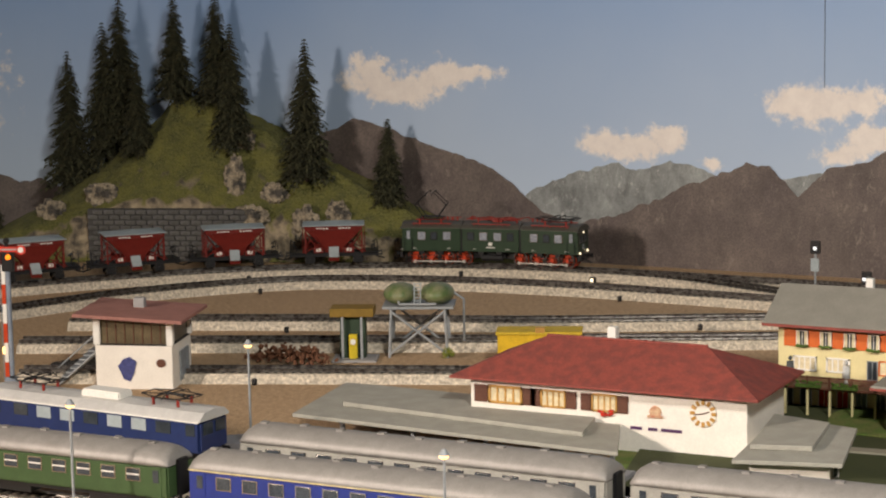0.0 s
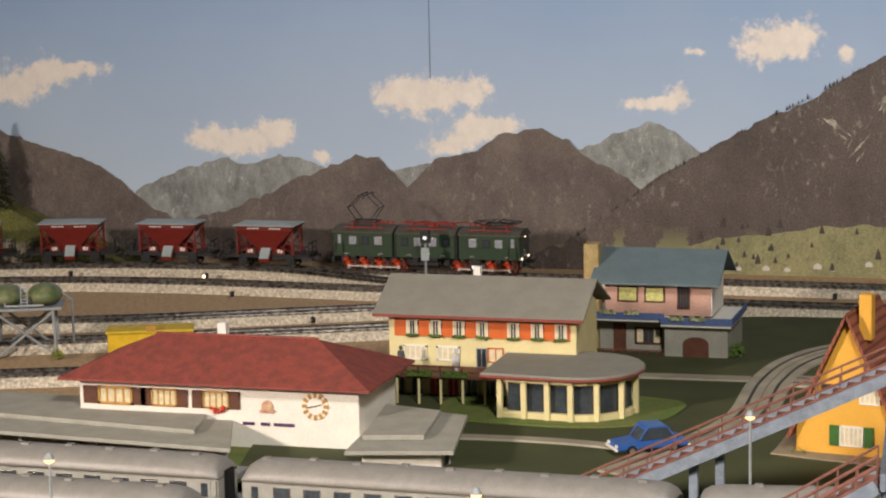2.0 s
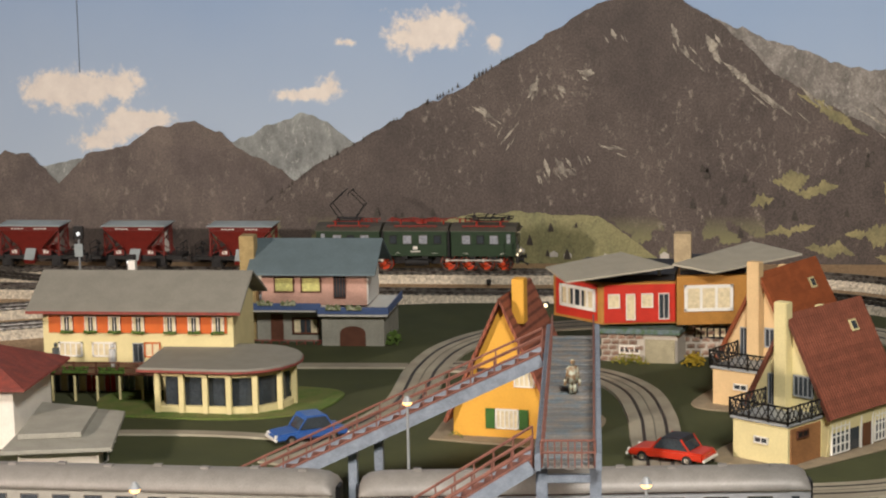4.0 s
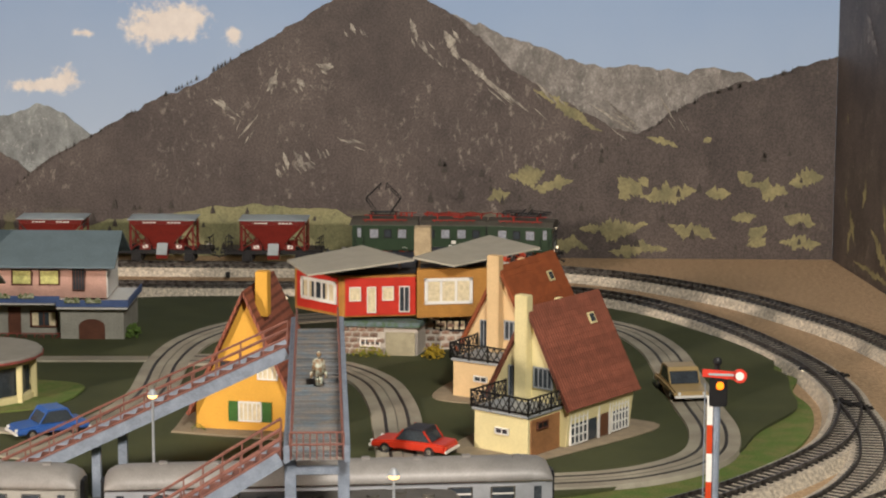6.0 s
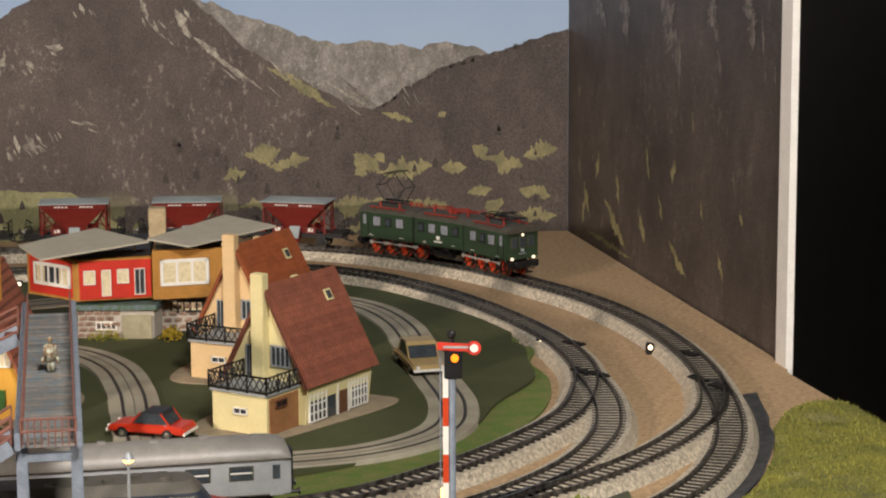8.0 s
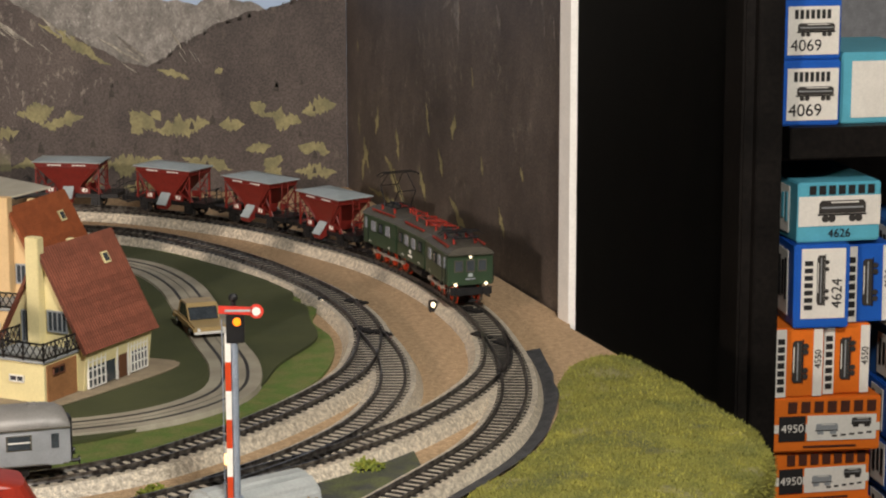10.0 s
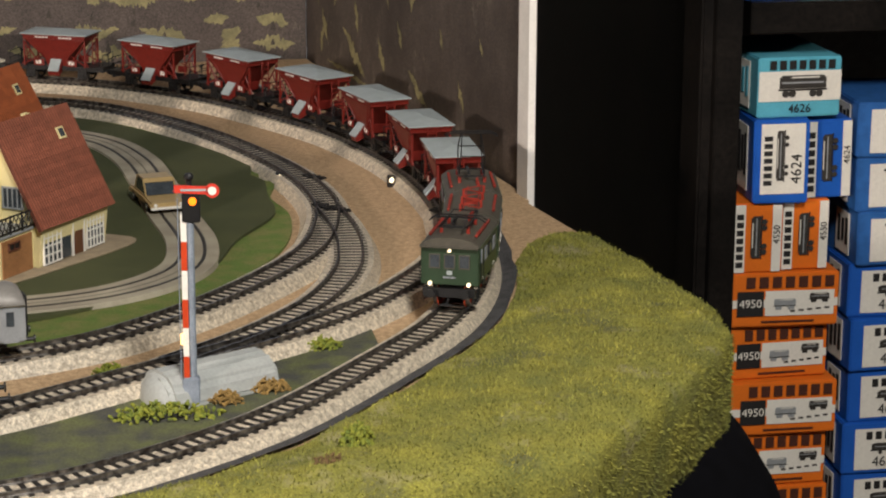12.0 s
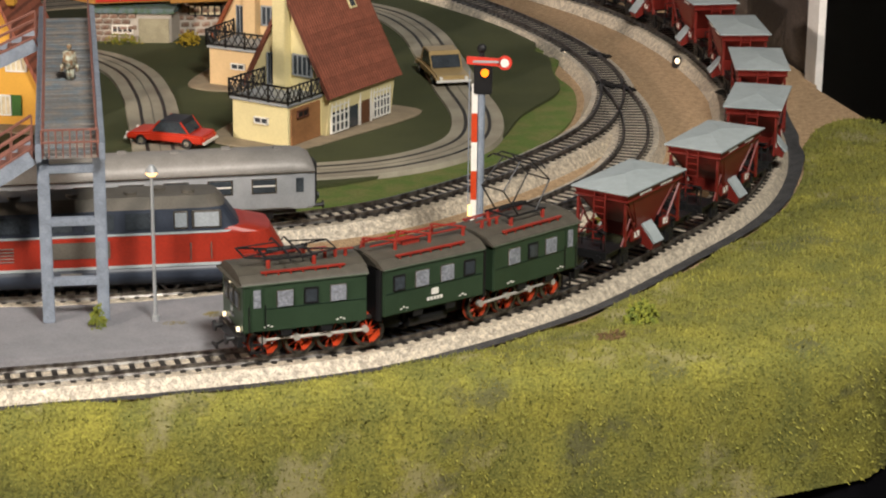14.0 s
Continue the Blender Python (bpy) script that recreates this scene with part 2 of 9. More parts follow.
# ---- board, banks and walls ----
EDGE = [(0.405, 1.70), (0.428, 1.55), (0.447, 1.40), (0.440, 1.35), (0.400, 1.285), (0.350, 1.215), (0.300, 1.155), (0.240, 1.130), (0.170, 1.116), (0.080, 1.102), (0.0, 1.087), (-0.066, 1.074), (-0.145, 1.057), (-0.4, 0.995), (-0.8, 0.93), (-1.9, 0.78)]
bm = B()
prism(bm, [(-1.95, 2.36), (0.318, 2.36), (0.402, 1.73)] + [(x - 0.008, y + 0.006) for x, y in EDGE] + [(-1.95, 0.78)], -0.03, 0.0)
tagged(part("ground", bm, SAND), "sandy brown gravel base of the model railway", "model ground", kind="structure")


def ribbon(lines):
    """A grid through lines of equally many points."""
    bm = B()
    rows = [[bm.verts.new(p) for p in line] for line in lines]
    for a, b in zip(rows, rows[1:]):
        for i in range(len(a) - 1):
            bm.faces.new((a[i], a[i + 1], b[i + 1], b[i]))
    bmesh.ops.recalc_face_normals(bm, faces=bm.faces[:])
    return bm


def resample(pts, n):
    p = [Vector(q) for q in pts]
    acc = [0.0]
    for a, b in zip(p, p[1:]):
        acc.append(acc[-1] + (b - a).length)
    out = []
    for k in range(n):
        s, i = acc[-1] * k / (n - 1), 0
        while i < len(p) - 2 and acc[i + 1] < s:
            i += 1
        out.append(p[i].lerp(p[i + 1], (s - acc[i]) / (acc[i + 1] - acc[i])))
    return out


def offset(line, d):
    out = []
    for i, p in enumerate(line):
        t = (line[min(i + 1, len(line) - 1)] - line[max(i - 1, 0)]).normalized()
        out.append(p + Vector((-t.y, t.x, 0)) * d)
    return out


start, stop = int(s_near(OUTER, 0.323, 1.575) / 0.006), len(OUTER) - 1
curve_front = OUTER[start:stop:4]
NB = 220
inner = resample([Vector((0.366, 1.578, 0))] + offset(curve_front, 0.030), NB)
outer = resample([Vector((x, y, 0)) for x, y in [(0.4195, 1.604)] + EDGE[1:15]], NB)
# pair each point of the edge with the place on the inner line next to it
inner = [inner[0]] + [min(inner, key=lambda q: (q - p).length + 0.15 * abs(i / NB - inner.index(q) / NB)) for i, p in list(enumerate(outer))[1:]]
lines = []
for u in (0.0, 0.12, 0.25, 0.4, 0.55, 0.7, 0.82, 0.92):
    lines.append([a.lerp(b, u) + Vector((0, 0, 0.0025 + 0.004 * math.sin(math.pi * min(u * 1.1, 1)) + 0.003 * noise.noise(a.lerp(b, u) * 30))) for a, b in zip(inner, outer)])
out_dir = [v.normalized() for v in (b - a for a, b in zip(offset(outer, 0.0), offset(outer, 0.01)))]
for d, z in ((0.0, 0.0005), (0.0025, -0.003), (0.0042, -0.010), (0.0042, -0.020), (0.0035, -0.032), (0.0025, -0.046), (0.001, -0.060), (0.0, -0.078)):
    row = []
    for i, (p, o) in enumerate(zip(outer, out_dir)):
        n3 = noise.noise(p * 25 + Vector((0, 0, z * 30)))
        row.append(p + o * (d + 0.003 * n3) + Vector((0, 0, z + 0.002 * n3)))
    lines.append(row)
bm = ribbon(lines)
tagged(part("grass_bank", bm, GRASS, smooth=True), "yellow-green flocked grass bank rounding over the board's edge", "grass", kind="structure")

# dark band along the outer loop
bm = ribbon([[p + Vector((0, 0, 0.0015)) for p in offset(OUTER[start - 10:stop:4], 0.018)], [p + Vector((0, 0, 0.0035)) for p in [q + (q - r).normalized() * 0.003 * noise.noise(q * 60) for q, r in zip(offset(OUTER[start - 10:stop:4], 0.029), OUTER[start - 10:stop:4])]]])
tagged(part("track_verge", bm, TAR), "black tarred strip along the outer loop", "verge", kind="structure")

gap_a = [p for p in offset(OUTER, -0.019) if -0.07 < p.x < 0.225 and p.y < 1.36]
gap_b = [p for p in offset(LINK_OUT, 0.019) if -0.07 < p.x < 0.225 and p.y < 1.45]
bm = ribbon([[p + Vector((0, 0, 0.0012)) for p in resample(gap_a, 40)], [p + Vector((0, 0, 0.0012)) for p in resample(gap_b[::-1], 40)][::-1] if (gap_a[0] - gap_b[0]).length < (gap_a[0] - gap_b[-1]).length else [p + Vector((0, 0, 0.0012)) for p in resample(gap_b[::-1], 40)]])
tagged(part("dark_verge", bm, mat("dark_flocked_ground", (0.055, 0.056, 0.05), 0.95, 0, 50, 0.35, 0.6, 14, second=(0.10, 0.11, 0.045))), "dark grey ground with thin flock between the front tracks", "verge", kind="structure")

LEFT, RIGHT = -1.95, 0.318
WALL_Y = 2.36


# ---- backdrop ----
def math_node(N, L, op, a, b=None, c=None):
    n = N.new("ShaderNodeMath")
    n.operation = op
    for i, v in enumerate((a, b, c)):
        if v is None:
            continue
        if isinstance(v, (int, float)):
            n.inputs[i].default_value = v
        else:
            L.new(v, n.inputs[i])
    return n.outputs[0]


def mix_node(N, L, fac, a, b):
    n = N.new("ShaderNodeMix")
    n.data_type = "RGBA"
    for key, v in (("Factor", fac), ("A", a), ("B", b)):
        if isinstance(v, tuple):
            n.inputs[key].default_value = (*v, 1)
        elif isinstance(v, float):
            n.inputs[key].default_value = v
        else:
            L.new(v, n.inputs[key])
    return n.outputs["Result"]


CLOUDS = [(-1.266, 0.203, 0.035, 0.023), (-1.230, 0.184, 0.035, 0.013), (-1.179, 0.201, 0.029, 0.019), (-1.130, 0.208, 0.035, 0.009), (-0.981, 0.133, 0.028, 0.012), (-0.935, 0.128, 0.034, 0.015),
          (-0.899, 0.144, 0.021, 0.015), (-0.852, 0.115, 0.015, 0.007), (-0.764, 0.184, 0.030, 0.015), (-0.733, 0.181, 0.033, 0.018), (-0.684, 0.188, 0.027, 0.012), (-0.684, 0.146, 0.027, 0.015),
          (-0.653, 0.150, 0.024, 0.009), (-0.715, 0.128, 0.024, 0.009), (-0.493, 0.175, 0.035, 0.007), (-0.461, 0.187, 0.011, 0.010), (-0.377, 0.236, 0.026, 0.020), (-0.337, 0.242, 0.026, 0.017),
          (-0.291, 0.227, 0.009, 0.010), (-0.445, 0.228, 0.012, 0.004)]
CLOUDS += [(-1.746, 0.192, 0.031, 0.042), (-1.766, 0.143, 0.024, 0.021)]


def sky_print():
    m = bpy.data.materials.new("sky_print")
    m.use_nodes = True
    N, L = m.node_tree.nodes, m.node_tree.links
    b = N["Principled BSDF"]
    b.inputs["Roughness"].default_value = 0.55
    geo, sep = N.new("ShaderNodeNewGeometry"), N.new("ShaderNodeSeparateXYZ")
    L.new(geo.outputs["Position"], sep.inputs[0])
    x, z = sep.outputs["X"], sep.outputs["Z"]
    n1 = N.new("ShaderNodeTexNoise")
    n1.inputs["Scale"].default_value, n1.inputs["Detail"].default_value, n1.inputs["Roughness"].default_value = 62, 9, 0.66
    L.new(geo.outputs["Position"], n1.inputs["Vector"])
    n0 = N.new("ShaderNodeTexNoise")
    n0.inputs["Scale"].default_value, n0.inputs["Detail"].default_value = 5, 3
    L.new(geo.outputs["Position"], n0.inputs["Vector"])
    up = N.new("ShaderNodeMapRange")
    up.inputs["From Min"].default_value, up.inputs["From Max"].default_value = 0.05, 0.36
    L.new(math_node(N, L, "ADD", z, math_node(N, L, "MULTIPLY", math_node(N, L, "SUBTRACT", n0.outputs["Fac"], 0.5), 0.12)), up.inputs["Value"])
    sky = mix_node(N, L, up.outputs["Result"], (0.50, 0.60, 0.72), (0.20, 0.34, 0.60))
    total = None
    for cx, cz, rx, rz in CLOUDS:
        dx = math_node(N, L, "DIVIDE", math_node(N, L, "SUBTRACT", x, cx), rx * 1.15)
        dz = math_node(N, L, "DIVIDE", math_node(N, L, "SUBTRACT", z, cz), rz * 1.2)
        d = math_node(N, L, "ADD", math_node(N, L, "MULTIPLY", dx, dx), math_node(N, L, "MULTIPLY", dz, dz))
        g = math_node(N, L, "POWER", 2.718, math_node(N, L, "MULTIPLY", d, -1.0))
        total = g if total is None else math_node(N, L, "ADD", total, g)
    dense = math_node(N, L, "ADD", total, math_node(N, L, "MULTIPLY", math_node(N, L, "SUBTRACT", n1.outputs["Fac"], 0.5), 2.3))
    fac = N.new("ShaderNodeMapRange")
    fac.interpolation_type = "SMOOTHSTEP"
    fac.inputs["From Min"].default_value, fac.inputs["From Max"].default_value = 0.38, 0.95
    L.new(dense, fac.inputs["Value"])
    some = math_node(N, L, "MULTIPLY", fac.outputs["Result"], math_node(N, L, "MINIMUM", math_node(N, L, "MULTIPLY", total, 6.0), 1.0))
    cloud = mix_node(N, L, n1.outputs["Fac"], (0.66, 0.60, 0.57), (0.96, 0.90, 0.82))
    L.new(mix_node(N, L, some, sky, cloud), b.inputs["Base Color"])
    return m


def mountain_print(name, dark, light, rock, rock_at=0.62, scale=26.0, slope=0.5, meadow=None, meadow_top=0.0, meadow_at=0.55, speckle=0.5, folds=0.5):
    """Printed mountainside: woods in two tones with fine tree grain, gullies that run down the slope, clumps of pale rock, and meadows low down."""
    m = bpy.data.materials.new(name)
    m.use_nodes = True
    N, L = m.node_tree.nodes, m.node_tree.links
    b = N["Principled BSDF"]
    b.inputs["Roughness"].default_value = 0.55
    geo, sep = N.new("ShaderNodeNewGeometry"), N.new("ShaderNodeSeparateXYZ")
    L.new(geo.outputs["Position"], sep.inputs[0])

    def turned(angle, stretch):
        mp = N.new("ShaderNodeMapping")
        mp.inputs["Rotation"].default_value, mp.inputs["Scale"].default_value = (0, angle, 0), stretch
        L.new(geo.outputs["Position"], mp.inputs["Vector"])
        return mp.outputs["Vector"]

    def noise_node(s, detail, rough=0.6, where=None, warp=0.0):
        n = N.new("ShaderNodeTexNoise")
        n.inputs["Scale"].default_value, n.inputs["Detail"].default_value, n.inputs["Roughness"].default_value = s, detail, rough
        n.inputs["Distortion"].default_value = warp
        L.new(where or geo.outputs["Position"], n.inputs["Vector"])
        return n.outputs["Fac"]

    def step(v, lo, hi):
        r = N.new("ShaderNodeMapRange")
        r.inputs["From Min"].default_value, r.inputs["From Max"].default_value = lo, hi
        L.new(v, r.inputs["Value"])
        return r.outputs["Result"]

    def times(a, value):
        mul = N.new("ShaderNodeMix")
        mul.data_type, mul.blend_type = "RGBA", "MULTIPLY"
        mul.inputs["Factor"].default_value = 1.0
        L.new(a, mul.inputs["A"])
        L.new(value, mul.inputs["B"])
        return mul.outputs["Result"]
    down = turned(slope, (1.0, 1.0, 0.55))
    across = turned(-slope * 0.8, (1.0, 1.0, 0.6))
    col = mix_node(N, L, step(noise_node(scale * 0.5, 8, 0.68), 0.36, 0.66), dark, light)
    gully = noise_node(scale * 1.3, 7, 0.66, down, 0.5)
    col = times(col, mix_node(N, L, step(gully, 0.34, 0.62), (1 - folds * 0.55,) * 3, (1 + folds * 0.45,) * 3))
    col = times(col, mix_node(N, L, step(noise_node(scale * 2.2, 6, 0.65, across, 0.4), 0.36, 0.64), (1 - folds * 0.3,) * 3, (1 + folds * 0.28,) * 3))
    col = times(col, mix_node(N, L, step(noise_node(520, 2, 0.7), 0.36, 0.66), (1 - speckle * 0.6,) * 3, (1 + speckle * 0.6,) * 3))
    where = step(noise_node(scale * 0.45, 4, 0.6), rock_at - 0.16, rock_at - 0.04)
    flecks = step(noise_node(scale * 6.5, 8, 0.76, down, 0.15), 0.55, 0.67)
    col = mix_node(N, L, math_node(N, L, "MULTIPLY", math_node(N, L, "MULTIPLY", where, flecks), 0.7), col, rock)
    if meadow:
        low = step(sep.outputs["Z"], meadow_top, meadow_top - 0.03)
        patch = math_node(N, L, "MULTIPLY", step(noise_node(scale * 1.15, 5, 0.55), meadow_at, meadow_at + 0.03), low)
        col = mix_node(N, L, patch, col, meadow)
    L.new(col, b.inputs["Base Color"])
    return m


def ridge(name, pts, base, depth, material, parent, rough=0.004, label=""):
    rng = random.Random(len(name) * 7 + len(pts))
    line = []
    for (x0, z0), (x1, z1) in zip(pts, pts[1:]):
        n = max(3, int(math.hypot(x1 - x0, z1 - z0) / 0.004))
        for k in range(n):
            u = k / n
            line.append((x0 + (x1 - x0) * u, z0 + (z1 - z0) * u + rough * noise.noise(Vector((x0 + (x1 - x0) * u, z0, depth)) * 70) + rng.uniform(-0.2, 0.2) * rough))
    line.append(pts[-1])
    bm = B()
    top = [bm.verts.new((x, WALL_Y - depth, z)) for x, z in line]
    low = [bm.verts.new((x, WALL_Y - depth, min(base, z - 0.002))) for x, z in line]
    for i in range(len(top) - 1):
        bm.faces.new((low[i], low[i + 1], top[i + 1], top[i]))
    bend(bm)
    return part(name, bm, material, parent, label)


def bend(bm):
    """The sheet leaves the straight at its west end and curves into the room."""
    for v in bm.verts:
        if v.co.x < -1.50:
            a = (-1.50 - v.co.x) / 0.36
            r = 0.36 + v.co.y - WALL_Y
            v.co.x, v.co.y = -1.50 - r * math.sin(a), WALL_Y - 0.36 + r * math.cos(a)


bm = ribbon([[Vector((LEFT + (RIGHT + 0.012 - LEFT) * k / 90, WALL_Y + d, z)) for k in range(91)] for d, z in ((0.0, -0.2), (0.0, 0.46), (0.03, 0.46), (0.03, -0.2))])
bend(bm)
wall_back = tagged(part("wall_back", bm, sky_print()), "printed backdrop of blue sky with white clouds", "backdrop", kind="structure")
quick("seam", (-0.728, WALL_Y - 0.0004, 0.325), (0.0007, 0.0008, 0.25), mat("seam_shadow", (0.22, 0.26, 0.34), 0.6), wall_back, "fine upright seam of the backdrop sheet")
PALE_PRINT = mountain_print("far_mountains", (0.17, 0.18, 0.175), (0.29, 0.31, 0.30), (0.62, 0.61, 0.58), 0.56, 40, 0.7, speckle=0.2, folds=0.5)
BROWN_PRINT = mountain_print("brown_mountains", (0.088, 0.067, 0.062), (0.150, 0.118, 0.100), (0.30, 0.25, 0.21), 0.60, 26, 0.6, speckle=0.35, folds=0.3)
BIG_PRINT = mountain_print("wooded_mountain", (0.070, 0.053, 0.047), (0.112, 0.087, 0.075), (0.40, 0.345, 0.285), 0.57, 22, 0.7, (0.22, 0.215, 0.10), 0.050, 0.55, speckle=0.6, folds=0.25)
ROCK_PRINT = mountain_print("rock_ridge_print", (0.15, 0.135, 0.12), (0.27, 0.25, 0.225), (0.56, 0.53, 0.48), 0.50, 46, -0.6, speckle=0.35, folds=0.6)
RIGHT_PRINT = mountain_print("wooded_slope", (0.060, 0.046, 0.041), (0.096, 0.075, 0.065), (0.20, 0.17, 0.12), 0.66, 24, -0.6, speckle=0.6, folds=0.22)
MEADOW_PRINT = mountain_print("meadow_print", (0.19, 0.19, 0.09), (0.29, 0.27, 0.13), (0.06, 0.06, 0.045), 0.54, 30, 1.4, speckle=0.3, folds=0.2)
ridge("far_mountains", [(-1.091, 0.063), (-1.050, 0.084), (-1.019, 0.097), (-0.989, 0.105), (-0.959, 0.112), (-0.939, 0.104), (-0.896, 0.117), (-0.864, 0.109), (-0.833, 0.092), (-0.772, 0.103), (-0.734, 0.108), (-0.66, 0.113)], -0.05, 0.0006, PALE_PRINT, wall_back)
ridge("far_peak", [(-0.60, 0.12), (-0.545, 0.133), (-0.525, 0.146), (-0.491, 0.157), (-0.463, 0.144), (-0.446, 0.130), (-0.423, 0.107), (-0.40, 0.10)], -0.05, 0.0009, PALE_PRINT, wall_back)
ridge("rock_ridge", [(-0.083, 0.252), (-0.043, 0.240), (-0.014, 0.225), (0.020, 0.216), (0.048, 0.203), (0.088, 0.195), (0.128, 0.198), (0.168, 0.190), (0.185, 0.196), (0.219, 0.192), (0.248, 0.179)], -0.05, 0.0012, ROCK_PRINT, wall_back)
ridge("mountain_left", [(-1.45, 0.0), (-1.382, 0.072), (-1.346, 0.120), (-1.323, 0.137), (-1.283, 0.154), (-1.245, 0.144), (-1.203, 0.129), (-1.160, 0.117), (-1.122, 0.107), (-1.087, 0.086), (-1.060, 0.061), (-1.00, 0.03), (-0.95, 0.0)], -0.05, 0.0015, BROWN_PRINT, wall_back)
ridge("mountain_edge", [(-1.97, 0.03), (-1.84, 0.077), (-1.787, 0.092), (-1.753, 0.086), (-1.724, 0.070), (-1.702, 0.075), (-1.669, 0.065), (-1.60, 0.0)], -0.05, 0.0015, BROWN_PRINT, wall_back)
ridge("mountain_middle", [(-1.06, 0.03), (-0.964, 0.055), (-0.920, 0.071), (-0.887, 0.088), (-0.842, 0.105), (-0.813, 0.117), (-0.787, 0.115), (-0.766, 0.095), (-0.750, 0.076), (-0.70, 0.04)], -0.05, 0.0018, BROWN_PRINT, wall_back)
ridge("mountain_twin", [(-0.84, 0.01), (-0.798, 0.050), (-0.760, 0.079), (-0.725, 0.114), (-0.684, 0.122), (-0.654, 0.141), (-0.629, 0.146), (-0.607, 0.149), (-0.581, 0.138), (-0.554, 0.116), (-0.516, 0.098), (-0.486, 0.071), (-0.42, 0.02)], -0.05, 0.0021, BROWN_PRINT, wall_back)
ridge("mountain_great", [(-0.66, 0.0), (-0.583, 0.030), (-0.528, 0.064), (-0.479, 0.103), (-0.440, 0.125), (-0.384, 0.156), (-0.326, 0.182), (-0.274, 0.214), (-0.240, 0.234), (-0.191, 0.262), (-0.151, 0.282), (-0.111, 0.272), (-0.077, 0.253), (-0.043, 0.228), (-0.014, 0.196), (0.043, 0.160), (0.100, 0.133), (0.2, 0.10)], -0.05, 0.0024, BIG_PRINT, wall_back)
ridge("wooded_ridge", [(-0.02, 0.07), (0.078, 0.110), (0.123, 0.130), (0.157, 0.153), (0.191, 0.171), (0.214, 0.179), (0.242, 0.185), (0.270, 0.195), (0.307, 0.205), (0.3185, 0.208)], -0.05, 0.0027, RIGHT_PRINT, wall_back)
ridge("meadow_hill", [(-0.487, -0.004), (-0.457, 0.025), (-0.427, 0.037), (-0.356, 0.044), (-0.321, 0.050), (-0.275, 0.054), (-0.189, 0.049), (-0.16, 0.03), (-0.12, 0.0)], -0.05, 0.0030, MEADOW_PRINT, wall_back, 0.002)

HOUSE_PRINT = mat("house_print", (0.55, 0.52, 0.47), 0.6, 0, 200, 0.1, 0.0)
TREE_PRINT = mat("tree_print", (0.066, 0.054, 0.045), 0.6, 0, 300, 0.3, 0.0)
bm = B()
prism(bm, [(-0.6455, 0.0), (-0.6385, 0.0), (-0.6385, 0.018), (-0.642, 0.036), (-0.6455, 0.018)], WALL_Y - 0.0032, WALL_Y - 0.0028, "y")
part("church_print", bm, HOUSE_PRINT, wall_back, "small white printed church spire")
rng = random.Random(9)
for k in range(12):
    x, z, w = -0.44 + 0.028 * k + rng.uniform(-0.01, 0.01), 0.004 + rng.random() * 0.008, 0.004 + rng.random() * 0.006
    bm = B()
    prism(bm, [(x, z), (x + w, z), (x + w, z + w * 0.45), (x + w / 2, z + w * 0.75), (x, z + w * 0.45)], WALL_Y - 0.0036, WALL_Y - 0.0033, "y")
    part("village_print", bm, HOUSE_PRINT, wall_back)
for k in range(60):
    x = rng.choice((rng.uniform(-0.45, -0.2), rng.uniform(-0.1, 0.3)))
    z, w = rng.uniform(0.004, 0.05) if x < -0.15 else rng.uniform(0.01, 0.11), 0.0016 + rng.random() * 0.002
    bm = B()
    prism(bm, [(x - w, z), (x + w, z), (x + w * 0.7, z + w * 1.6), (x, z + w * 3.4), (x - w * 0.7, z + w * 1.6)], WALL_Y - 0.0040, WALL_Y - 0.0037, "y")
    part("tree_print", bm, TREE_PRINT, wall_back)


for crest, count, seed in (([(0.078, 0.110), (0.123, 0.130), (0.157, 0.153), (0.191, 0.171), (0.242, 0.185), (0.3185, 0.208)], 70, 3), ([(-0.583, 0.030), (-0.479, 0.103), (-0.384, 0.156), (-0.274, 0.214)], 60, 4)):
    rng = random.Random(seed)
    bm = B()
    for k in range(count):
        u = rng.random() * (len(crest) - 1)
        i = int(u)
        x = crest[i][0] + (crest[i + 1][0] - crest[i][0]) * (u - i)
        z = crest[i][1] + (crest[i + 1][1] - crest[i][1]) * (u - i) - 0.002
        h = rng.uniform(0.0025, 0.0050)
        prism(bm, [(x - h * 0.28, z - 0.001), (x + h * 0.28, z - 0.001), (x + h * 0.12, z + h * 0.55), (x, z + h), (x - h * 0.12, z + h * 0.55)], WALL_Y - 0.0033, WALL_Y - 0.0029, "y")
    tagged(part("crest_trees", bm, TREE_PRINT, wall_back), "dark printed trees along the crest", kind="stuff")


